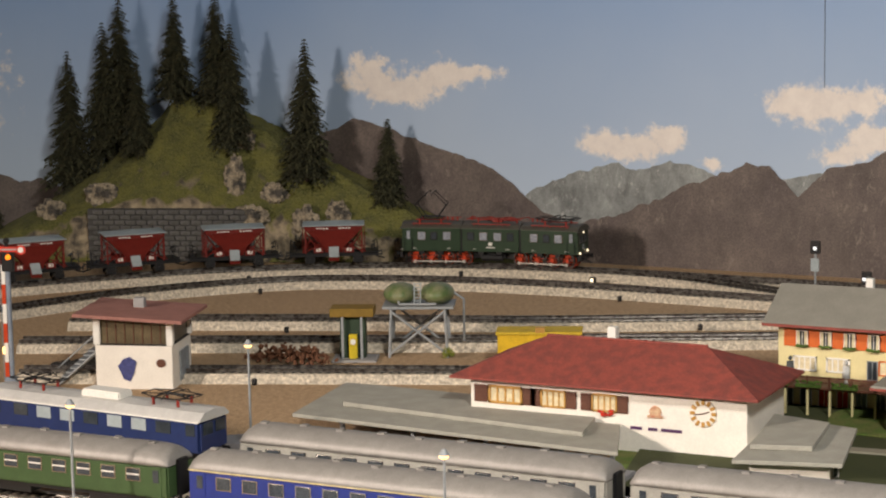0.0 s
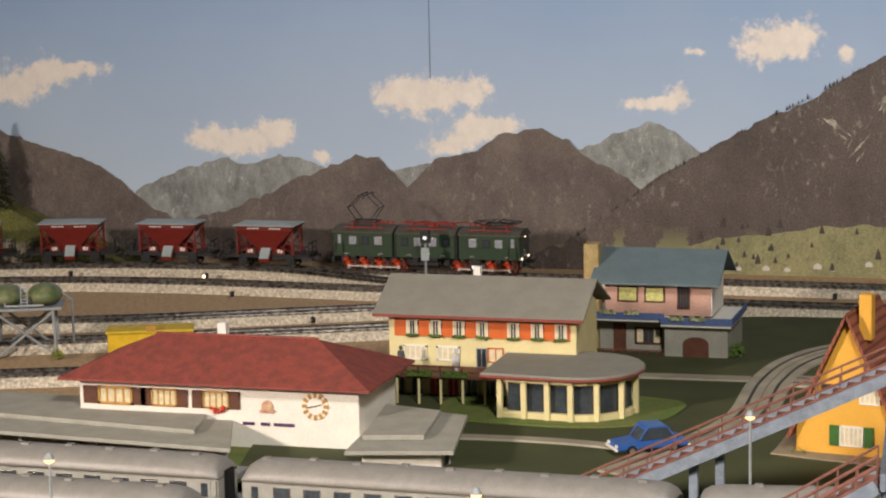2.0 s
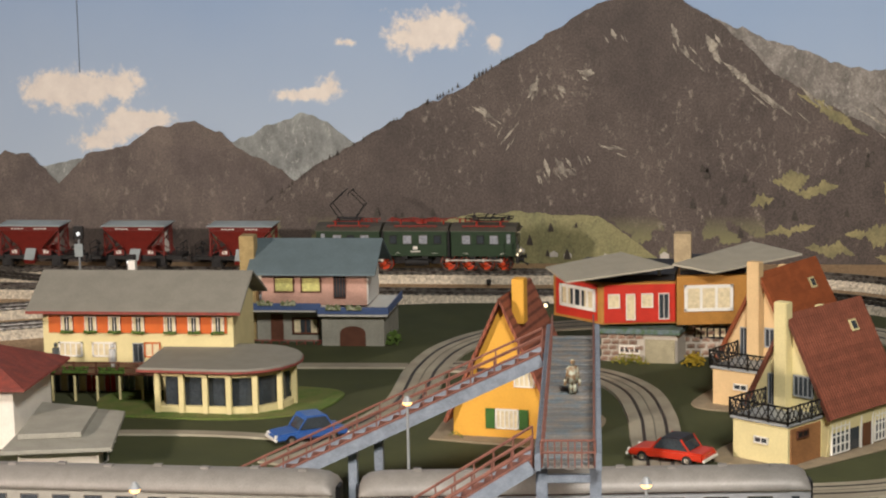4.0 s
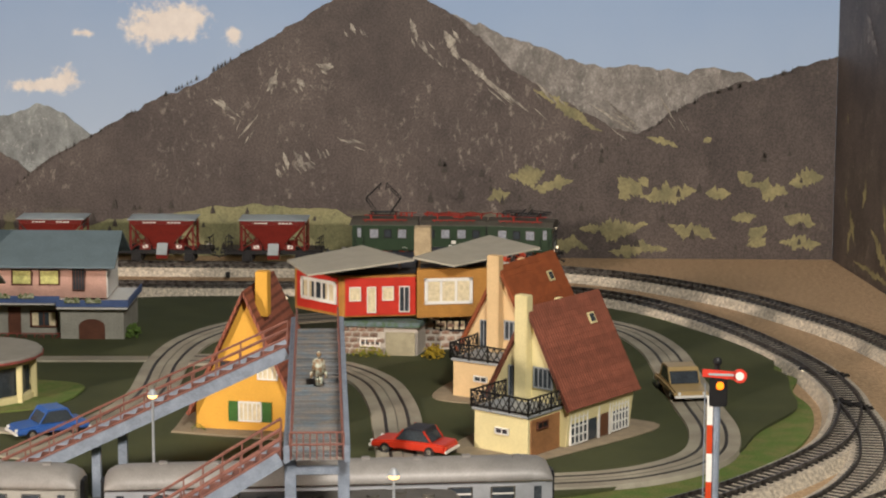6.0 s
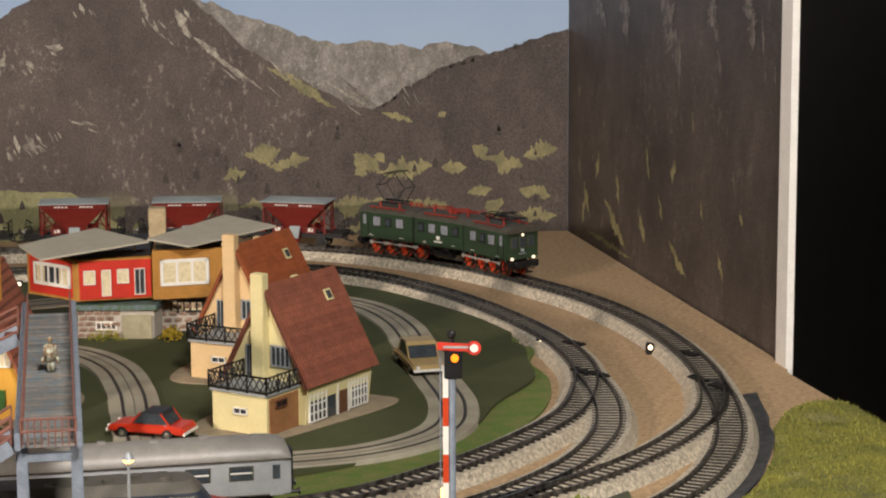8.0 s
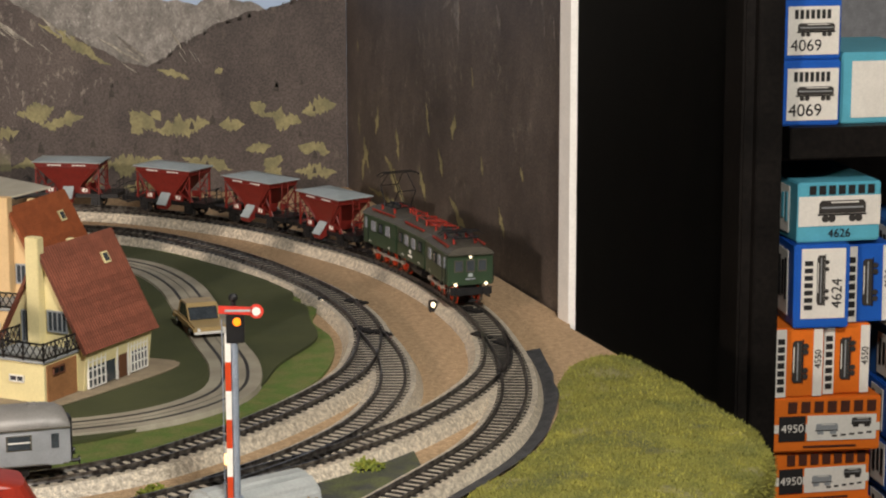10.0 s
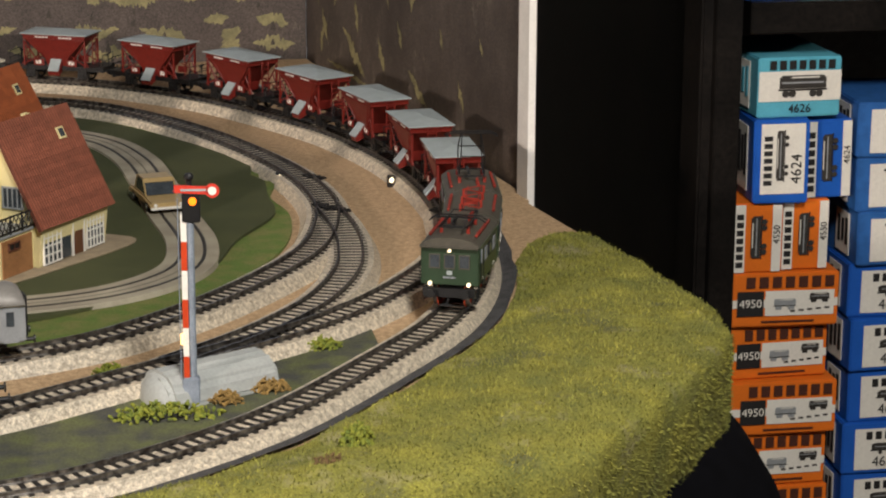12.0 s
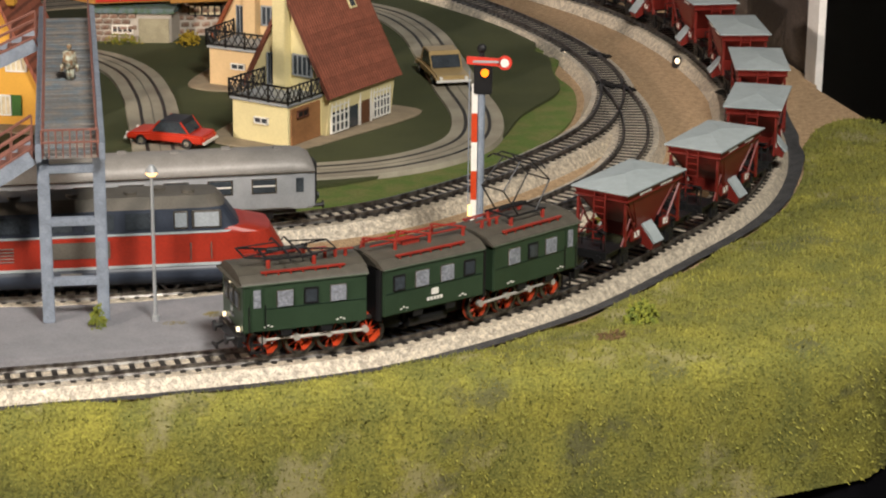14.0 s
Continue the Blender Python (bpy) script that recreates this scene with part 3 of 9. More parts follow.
def print_patch(name, ends, half, material, parent, place, seed, label=""):
    """An uneven printed patch along a short line: scree, bare rock or a meadow. place(u, z) puts it on its sheet."""
    (u0, z0), (u1, z1) = ends
    long = math.hypot(u1 - u0, z1 - z0)
    du, dz = (u1 - u0) / long, (z1 - z0) / long
    n = max(10, int(long / 0.0009))
    bm = B()
    rows = []
    for k in range(n + 1):
        f = k / n
        taper = min(1.0, 2.6 * f + 0.08, 2.6 * (1 - f) + 0.08)
        pair = []
        for sg in (-1, 1):
            e = half * taper * (0.85 + 0.9 * noise.noise(Vector((f * long * 120 + seed, sg * 3.1, seed * 0.7))) + 0.55 * noise.noise(Vector((f * long * 480, sg * 2.0, seed))) + 0.35 * noise.noise(Vector((f * long * 1400, sg, seed))))
            e = max(e, half * 0.06)
            w = half * 0.45 * noise.noise(Vector((f * long * 70, seed, 4.0)))
            pair.append(bm.verts.new(place(u0 + (u1 - u0) * f - dz * (sg * e + w), z0 + (z1 - z0) * f + du * (sg * e + w))))
        rows.append(pair)
    for a, b in zip(rows, rows[1:]):
        bm.faces.new((a[0], a[1], b[1], b[0]))
    bmesh.ops.recalc_face_normals(bm, faces=bm.faces)
    return part(name, bm, material, parent, label)


SCREE_PRINT = mat("scree_print", (0.44, 0.40, 0.33), 0.55, 0, 110, 0.4, 0.0, 6, second=(0.17, 0.15, 0.13))
GREEN_PRINT = mat("alpine_meadow_print", (0.30, 0.265, 0.13), 0.55, 0, 45, 0.22, 0.0, 9, second=(0.18, 0.165, 0.085))
SCREE = [(-0.113, 0.245, -0.106, 0.221, 0.0023), (-0.106, 0.221, -0.089, 0.203, 0.0017), (-0.08, 0.233, -0.062, 0.205, 0.0034), (-0.062, 0.205, -0.03, 0.18, 0.0026), (-0.03, 0.18, 0.007, 0.15, 0.0011), (-0.247, 0.19, -0.259, 0.17, 0.0023), (-0.268, 0.146, -0.289, 0.122, 0.0009), (-0.205, 0.198, -0.191, 0.194, 0.0034), (-0.228, 0.184, -0.22, 0.175, 0.0023), (-0.243, 0.109, -0.238, 0.089, 0.0017), (-0.232, 0.11, -0.219, 0.089, 0.0026)]
SCREE_MORE = [(-0.222, 0.097, -0.211, 0.092, 0.0014), (-0.208, 0.112, -0.204, 0.101, 0.0014), (-0.185, 0.121, -0.159, 0.117, 0.0014), (-0.316, 0.162, -0.294, 0.15, 0.002), (-0.173, 0.24, -0.168, 0.229, 0.0017), (-0.044, 0.189, 0.007, 0.151, 0.0014), (0.068, 0.16, 0.115, 0.131, 0.0011), (0.084, 0.164, 0.121, 0.132, 0.0009), (0.013, 0.182, 0.036, 0.159, 0.0011), (0.139, 0.169, 0.156, 0.14, 0.0009)]
MEADOWS = [(0.012, 0.174, 0.082, 0.131, 0.0026), (-0.011, 0.081, 0.023, 0.094, 0.0063), (0.012, 0.072, 0.053, 0.08, 0.004), (-0.034, 0.06, -0.011, 0.067, 0.0035), (0.1, 0.062, 0.127, 0.085, 0.0075), (0.121, 0.065, 0.179, 0.07, 0.0058), (0.188, 0.068, 0.214, 0.068, 0.0035), (0.222, 0.092, 0.234, 0.075, 0.004), (0.234, 0.075, 0.272, 0.069, 0.0052), (0.272, 0.078, 0.307, 0.087, 0.0052), (0.234, 0.032, 0.249, 0.014, 0.0064), (0.264, 0.019, 0.307, 0.016, 0.0041), (0.127, 0.126, 0.159, 0.116, 0.0023), (0.185, 0.12, 0.193, 0.125, 0.0014)]
for k, (a, b, c, d, h) in enumerate(SCREE + SCREE_MORE):
    print_patch("scree_print", ((a, b), (c, d)), h * 1.2, SCREE_PRINT, wall_back, lambda u, z, y=WALL_Y - 0.0032 - 0.000012 * k: (u, y, z), k + 1.5)
    rng = random.Random(k)
    for j in range(3):
        f, g = rng.random(), rng.uniform(-0.012, 0.012)
        x, z = a + (c - a) * f + g, b + (d - b) * f + rng.uniform(-0.006, 0.006)
        print_patch("scree_print", ((x, z), (x + 0.35 * (c - a) + 0.002, z + 0.35 * (d - b) - 0.003)), h * 0.5, SCREE_PRINT, wall_back, lambda u, z, y=WALL_Y - 0.00346 - 0.000008 * (3 * k + j): (u, y, z), k * 7 + j + 200.5)
for k, (a, b, c, d, h) in enumerate(MEADOWS):
    print_patch("meadow_print", ((a, b), (c, d)), h * 1.8, GREEN_PRINT, wall_back, lambda u, z, y=WALL_Y - 0.0032 - 0.000012 * k: (u, y, z), k + 40.5)
for k, (a, b, c, d, h) in enumerate(((0.060, 0.030, 0.130, 0.034, 0.008), (0.150, 0.036, 0.200, 0.022, 0.006), (0.020, 0.018, 0.070, 0.012, 0.006), (0.215, 0.040, 0.240, 0.046, 0.005), (-0.020, 0.030, 0.030, 0.040, 0.004), (0.090, 0.008, 0.150, 0.012, 0.006), (0.268, 0.045, 0.300, 0.036, 0.006))):
    print_patch("meadow_print", ((a, b), (c, d)), h * 1.25, GREEN_PRINT, wall_back, lambda u, z, y=WALL_Y - 0.0034 - 0.000012 * k: (u, y, z), k + 140.5)

# the side sheet of the backdrop
bm = B()
prism(bm, [(0.319, 2.36), (0.403, 1.742), (0.410, 1.742), (0.330, 2.36)], -0.06, 0.46)
wall_side = tagged(part("wall_side", bm, mountain_print("side_print", (0.056, 0.044, 0.038), (0.098, 0.078, 0.066), (0.22, 0.20, 0.15), 0.60, 20, 0.1, speckle=0.55, folds=0.3)), "printed side backdrop of dark wooded slopes and pale rock", "backdrop", kind="structure")
SIDE_MEADOWS = [(2.319, 0.083, 2.314, 0.06, 0.0028), (2.25, 0.098, 2.258, 0.068, 0.005), (2.297, 0.046, 2.306, 0.015, 0.004), (2.228, 0.053, 2.161, 0.015, 0.0075), (2.285, 0.012, 2.143, 0.009, 0.0034), (2.016, 0.122, 2.022, 0.098, 0.0055), (1.97, 0.169, 1.966, 0.15, 0.0024), (2.318, 0.157, 2.317, 0.143, 0.0016), (2.097, 0.121, 2.087, 0.091, 0.003), (1.946, 0.097, 1.94, 0.078, 0.0024), (1.848, 0.103, 1.841, 0.09, 0.0024)]
SIDE_MEADOWS += [(2.30, 0.060, 2.285, 0.030, 0.006), (2.19, 0.085, 2.18, 0.055, 0.005), (2.12, 0.060, 2.10, 0.030, 0.005), (2.06, 0.085, 2.05, 0.060, 0.004), (2.03, 0.045, 1.98, 0.020, 0.005), (1.90, 0.060, 1.885, 0.035, 0.004)]
SIDE_ROCKS = [(2.055, 0.268, 2.005, 0.197, 0.016), (2.007, 0.237, 2.004, 0.178, 0.004), (1.907, 0.228, 1.896, 0.204, 0.003), (1.804, 0.268, 1.791, 0.195, 0.0022), (1.935, 0.285, 1.906, 0.235, 0.012), (1.841, 0.29, 1.825, 0.233, 0.012), (2.173, 0.265, 2.154, 0.212, 0.013), (2.266, 0.258, 2.227, 0.219, 0.009), (1.775, 0.23, 1.771, 0.212, 0.0016)]
SIDE_ROCK_PRINT = mat("side_rock_print", (0.21, 0.185, 0.16), 0.55, 0, 120, 0.35, 0.0, 5, second=(0.085, 0.072, 0.065))
for k, (a, b, c, d, h) in enumerate(SIDE_MEADOWS + SIDE_ROCKS):
    green = k < len(SIDE_MEADOWS)
    print_patch("meadow_print" if green else "rock_print", ((a, b), (c, d)), h, GREEN_PRINT if green else SIDE_ROCK_PRINT, wall_side, lambda u, z, d=0.0002 + 0.000012 * k: (0.319 + (2.36 - u) * 0.1359 - d, u, z), k + 80.5)
bm = B()
prism(bm, [(0.3955, 1.741), (0.3985, 1.719), (0.4040, 1.719), (0.4040, 1.741)], -0.06, 0.46)
tagged(part("trim", bm, mat("white_edge", (0.82, 0.80, 0.76), 0.5, 0, 60, 0.06, 0.1)), "white painted upright end strip of the side backdrop", "trim", kind="structure")

# the room
PLASTER = mat("room_plaster", (0.34, 0.32, 0.29), 0.9, 0, 8, 0.06, 0.2, 30)
for name, c, s in (("wall_south", (-0.6, -2.05, 0.4), (5.4, 0.1, 2.8)), ("wall_north", (-0.6, 2.95, 0.4), (5.4, 0.1, 2.8)), ("wall_west", (-3.25, 0.45, 0.4), (0.1, 4.9, 2.8)), ("wall_east", (2.05, 0.45, 0.4), (0.1, 4.9, 2.8)), ("ceiling", (-0.6, 0.45, 1.75), (5.2, 4.9, 0.1))):
    bm = B()
    box(bm, c, s)
    tagged(part(name, bm, PLASTER), "plain off-white plaster of the room", "wall" if "wall" in name else "ceiling", kind="structure")
bm = B()
box(bm, (-0.6, 0.45, -0.95), (5.2, 4.9, 0.1))
tagged(part("floor", bm, mat("room_floor", (0.12, 0.09, 0.065), 0.6, 0, 10, 0.2, 0.1)), "dark brown floor of the room", "floor", kind="structure")


# ---- train ----
def spin_mesh(r, w, spokes=10):
    """A spoked wheel that turns about y, hub at the origin."""
    bm = B()
    n = 24
    for k in range(n):
        a0, a1 = 2 * math.pi * k / n, 2 * math.pi * (k + 1) / n
        for lo, hi, y0, y1 in ((r * 0.8, r, 0.0, w), (r * 0.8, r * 1.08, -0.0007, 0.0)):
            q = [bm.verts.new((math.cos(a) * d, y, math.sin(a) * d)) for a in (a0, a1) for d in (lo, hi) for y in (y0, y1)]
            for f in ((0, 1, 5, 4), (2, 3, 7, 6), (0, 2, 6, 4), (1, 3, 7, 5)):
                bm.faces.new([q[i] for i in f])
    rim = len(bm.faces)
    rod(bm, (0, 0, 0), (0, w * 1.25, 0), r * 0.26, 10)
    for k in range(spokes):
        a = 2 * math.pi * k / spokes
        rod(bm, (0, w * 0.5, 0), (math.cos(a) * r * 0.84, w * 0.5, math.sin(a) * r * 0.84), r * 0.055, 5)
    box(bm, (r * 0.3, w * 0.6, 0), (r * 0.5, w * 0.7, r * 0.34))
    box(bm, (-r * 0.62, w * 0.5, 0), (r * 0.3, w * 0.6, r * 0.75))
    bmesh.ops.recalc_face_normals(bm, faces=bm.faces[:])
    for i, f in enumerate(bm.faces):
        f.material_index = 1 if i < rim and i % 8 < 4 else 0
    return bm


def wheel_pair(parent, x, r, gauge=0.0165, color=None, name="wheelset", spokes=10):
    bm = B()
    for sgn in (1, -1):
        one = spin_mesh(r, 0.0026, spokes)
        if sgn < 0:
            bmesh.ops.transform(one, matrix=Matrix.Diagonal((1, -1, 1, 1)), verts=one.verts)
            bmesh.ops.reverse_faces(one, faces=one.faces[:])
        bmesh.ops.translate(one, vec=(0, sgn * gauge / 2, 0), verts=one.verts)
        me = bpy.data.meshes.new("tmp")
        one.to_mesh(me)
        one.free()
        bm.from_mesh(me)
    rod(bm, (0, -gauge / 2, 0), (0, gauge / 2, 0), r * 0.15, 8)
    ob = part(name, bm, [color or RED_GLOSS, RAIL], parent)
    ob.location = (x, 0, r)
    return ob


W2 = 0.0172
MESH_GREY = mat("louvre_mesh", (0.33, 0.35, 0.40), 0.5, 0.2, 700, 0.4, 0.4, 3)
ROD_STEEL = mat("rod_steel", (0.62, 0.58, 0.52), 0.38, 0.45, 200, 0.15, 0.05)
BODY = [(-W2, 0.0152), (-W2, 0.0375), (-W2 + 0.0006, 0.0390), (-W2 * 0.72, 0.0418), (-W2 * 0.36, 0.0431), (0, 0.0435), (W2 * 0.36, 0.0431), (W2 * 0.72, 0.0418), (W2 - 0.0006, 0.0390), (W2, 0.0375), (W2, 0.0152)]


def loco_section(parent, half, ends, name):
    """One box of the articulated body, x from -half to half. ends: +1 or -1 where a driving cab closes it, 0 for the middle."""
    bm = B()
    prism(bm, [p for p in BODY if p[1] < 0.0392], -half, half, "x")
    soften(bm, 0.0006)
    body = part(name, bm, LOCO_GREEN, parent, "dark green enamelled body section")
    bm = B()
    prism(bm, [(y * 1.03, z + 0.0003) for y, z in BODY if z > 0.0385] + [(W2 * 1.03, 0.0384), (-W2 * 1.03, 0.0384)], -half - 0.0008, half + 0.0008, "x")
    part("roof", bm, LOCO_ROOF, body, "matt grey-brown roof")
    for sgn in (1, -1):
        y = sgn * (W2 + 0.0002)
        xs = [(x - 0.09) * ends * half for x in (0.42, 0.0, -0.44)] if ends else [-half * 0.70, -half * 0.25, half * 0.25, half * 0.70]
        for i, x in enumerate(xs):
            dark = i == 1 if ends else i in (0, 3)
            quick("window_frame", (x, y, 0.0308), (0.0082, 0.0007, 0.0084) if not dark else (0.0072, 0.0008, 0.0082), BLACK if dark else CHROME, body, bev=0.0003)
            quick("window", (x, y + sgn * 0.0003, 0.0308), (0.0054, 0.0008, 0.0060) if dark else (0.0074, 0.0008, 0.0076), GLASS if dark else MESH_GREY, body, bev=0.0002)
        if ends:
            x = ends * (half - 0.0065)
            quick("cab_door", (x, y, 0.0268), (0.0062, 0.0004, 0.0215), LOCO_GREEN, body, "green cab door", 0.0002)
            quick("door_window", (x, y + sgn * 0.0003, 0.0318), (0.0034, 0.0006, 0.0085), MESH_GREY, body)
            for dx in (-0.004, 0.004):
                bm = B()
                rod(bm, (x + dx, y + sgn * 0.0008, 0.016), (x + dx, y + sgn * 0.0008, 0.029), 0.00025, 6)
                part("handrail", bm, BLACK, body)
        else:
            bm = B()
            box(bm, (0.0, y + sgn * 0.0003, 0.0232), (0.0042, 0.0004, 0.0032))
            soften(bm, 0.0006)
            part("emblem", bm, WHITE, body, "small pale railway emblem")
            for k in range(5):
                quick("number_bar", (-0.0038 + k * 0.0019, y + sgn * 0.0002, 0.0198), (0.0013, 0.0003, 0.0016), WHITE, body)
        # gutter in lighter green: the highlight along the roof edge is painted in
        quick("gutter", (0, sgn * (W2 + 0.0003), 0.0383), (half * 2.0, 0.0009, 0.0006), mat("gutter_highlight", (0.075, 0.105, 0.07), 0.3), body, "roof gutter with a highlight painted in pale green")
        for dx in (-0.62, 0.55):
            for j in range(3):
                quick("stencil_bar", (dx * half + 0.0016 * j, y + sgn * 0.0001, 0.0178 + 0.0007 * (j % 2)), (0.0011, 0.0003, 0.0005), WHITE, body)
        for dx in (-0.35, 0.3):
            quick("step_bracket", (dx * half, sgn * (W2 - 0.0012), 0.0138), (0.0052, 0.0010, 0.0030), BLACK, body)
        quick("side_line", (0, y, 0.0265), (half * 1.9, 0.0003, 0.0003), mat("dark_line", (0.012, 0.03, 0.02), 0.5), body)
        bm = B()
        box(bm, (0, sgn * W2 * 0.80, 0.0430), (half * 1.35, 0.0016, 0.0008))
        for k in range(7):
            box(bm, ((k - 3) * half * 0.2, sgn * W2 * 0.80, 0.0412), (0.0008, 0.0008, 0.002))
        part("roof_walkway", bm, RED_ROOF, body, "red roof walkway board")
    return body


def pantograph(parent, x, raised):
    for sx in (-1, 1):
        for sy in (-1, 1):
            bm = B()
            rod(bm, (x + sx * 0.011, sy * 0.008, 0.0420), (x + sx * 0.011, sy * 0.008, 0.047), 0.0011, 8)
            part("insulator", bm, RED_ROOF, parent, "red roof insulator")
    bm = B()
    for sy in (-1, 1):
        rod(bm, (x - 0.013, sy * 0.008, 0.047), (x + 0.013, sy * 0.008, 0.047), 0.0006, 6)
        rod(bm, (x + sy * 0.011, -0.008, 0.047), (x + sy * 0.011, 0.008, 0.047), 0.0006, 6)
    rod(bm, (x - 0.009, -0.002, 0.0485), (x + 0.009, -0.002, 0.0485), 0.0011, 8)
    frame_part = part("pantograph", bm, BLACK, parent, "raised black wire pantograph" if raised else "folded black pantograph")
    up, mid, reach = (0.0265, 0.014, 0.016) if raised else (0.0035, 0.002, 0.022)
    for sx in (-1, 1):
        bm = B()
        for sy in (-1, 1):
            rod(bm, (x + sx * 0.006, sy * 0.008, 0.047), (x + sx * reach, sy * 0.0075, 0.047 + mid), 0.00045, 5)
        rod(bm, (x + sx * reach, -0.0075, 0.047 + mid), (x + sx * reach, 0.0075, 0.047 + mid), 0.0004, 5)
        part("lower_arm", bm, BLACK, frame_part)
        bm = B()
        for sy in (-1, 1):
            rod(bm, (x + sx * reach, sy * 0.0075, 0.047 + mid), (x + sx * 0.003, sy * 0.006, 0.047 + up), 0.0004, 5)
        part("upper_arm", bm, BLACK, frame_part)
        bm = B()
        rod(bm, (x + sx * 0.003, -0.013, 0.047 + up), (x + sx * 0.003, 0.013, 0.047 + up), 0.0005, 6)
        for sy in (-1, 1):
            rod(bm, (x + sx * 0.003, sy * 0.013, 0.047 + up), (x + sx * 0.003, sy * 0.017, 0.0445 + up), 0.0004, 5)
        part("contact_shoe", bm, BLACK, frame_part)
    return frame_part


def running_gear(section, ends, half):
    """Frame, steps, buffers, wheels and rods below a cab section. Returns what turns."""
    e = ends
    bm = B()
    box(bm, (-e * 0.012, 0, 0.0095), (half * 2 + 0.016, 0.012, 0.006))
    box(bm, (-e * 0.012, 0, 0.0148), (half * 2 + 0.012, 0.020, 0.0012))
    box(bm, (e * (half + 0.0012), 0, 0.0112), (0.0026, 0.031, 0.0052))
    for sy in (-1, 1):
        box(bm, (e * (half - 0.0065), sy * 0.0155, 0.0052), (0.006, 0.0018, 0.0006))
        box(bm, (e * (half - 0.0065), sy * 0.0155, 0.009), (0.006, 0.0018, 0.0006))
        for dx in (-0.0028, 0.0028):
            box(bm, (e * (half - 0.0065) + dx, sy * 0.0155, 0.009), (0.0005, 0.001, 0.008))
    part("underframe", bm, BLACK, section, "black underframe")
    for sy in (-1, 1):
        bm = B()
        rod(bm, (e * (half + 0.002), sy * 0.010, 0.0115), (e * (half + 0.0058), sy * 0.010, 0.0115), 0.0012, 10)
        rod(bm, (e * (half + 0.0058), sy * 0.010, 0.0115), (e * (half + 0.0068), sy * 0.010, 0.0115), 0.0026, 14)
        part("buffer", bm, BLACK, section)
        bm = B()
        rod(bm, (e * (half + 0.0004), sy * 0.0115, 0.0162), (e * (half + 0.0016), sy * 0.0115, 0.0162), 0.0012, 12)
        part("headlight", bm, LAMP_ON if e > 0 else WHITE, section, "round headlight")
    bm = B()
    rod(bm, (e * (half + 0.0004), 0, 0.0362), (e * (half + 0.0014), 0, 0.0362), 0.0010, 12)
    part("headlight", bm, LAMP_ON if e > 0 else WHITE, section, "round top headlight")
    bm = B()
    pts = [(half + 0.002, 0, 0.0085), (half + 0.008, 0, 0.006), (half + 0.009, 0.004, 0.0055), (half + 0.009, -0.004, 0.0055)]
    for a, b in ((0, 1), (1, 2), (1, 3), (2, 3)):
        rod(bm, (e * pts[a][0], *pts[a][1:]), (e * pts[b][0], *pts[b][1:]), 0.0006, 6)
    part("coupling", bm, BLACK, section)
    for y in (-0.0088, 0, 0.0088):
        quick("cab_window_frame", (e * (half + 0.0003), y, 0.0295), (0.0006, 0.0066, 0.0088), LOCO_ROOF, section)
        quick("cab_window", (e * (half + 0.0006), y, 0.0297), (0.0006, 0.0052, 0.0072), GLASS, section)
    quick("number_plate", (e * (half + 0.0005), 0, 0.0200), (0.0005, 0.0075, 0.0009), MESH_GREY, section)
    quick("emblem", (e * (half + 0.0005), 0, 0.0228), (0.0005, 0.0032, 0.0024), PALE, section)
    quick("visor", (e * (half + 0.001), 0, 0.0382), (0.004, 0.0345, 0.0007), LOCO_ROOF, section, "grey roof overhang", 0.0002)
    turning = []
    r = 0.0078
    xs = (half - 0.0125, half - 0.029, half - 0.0445, half - 0.0625)
    for x in xs:
        turning.append((wheel_pair(section, e * x, r), r))
    rods = []
    for sy in (-1, 1):
        bm = B()
        y = sy * 0.0134
        rod(bm, (e * xs[0], y, 0), (e * xs[2], y, 0), 0.0007, 8)
        rod(bm, (e * xs[1], y + sy * 0.0008, 0), (e * xs[3], y + sy * 0.0008, 0), 0.0008, 8)
        for x in xs:
            rod(bm, (e * x, y - sy * 0.001, 0), (e * x, y + sy * 0.0016, 0), 0.0016, 10)
        rods.append(part("coupling_rod", bm, ROD_STEEL, section, "bright steel coupling rod"))
    return turning, rods


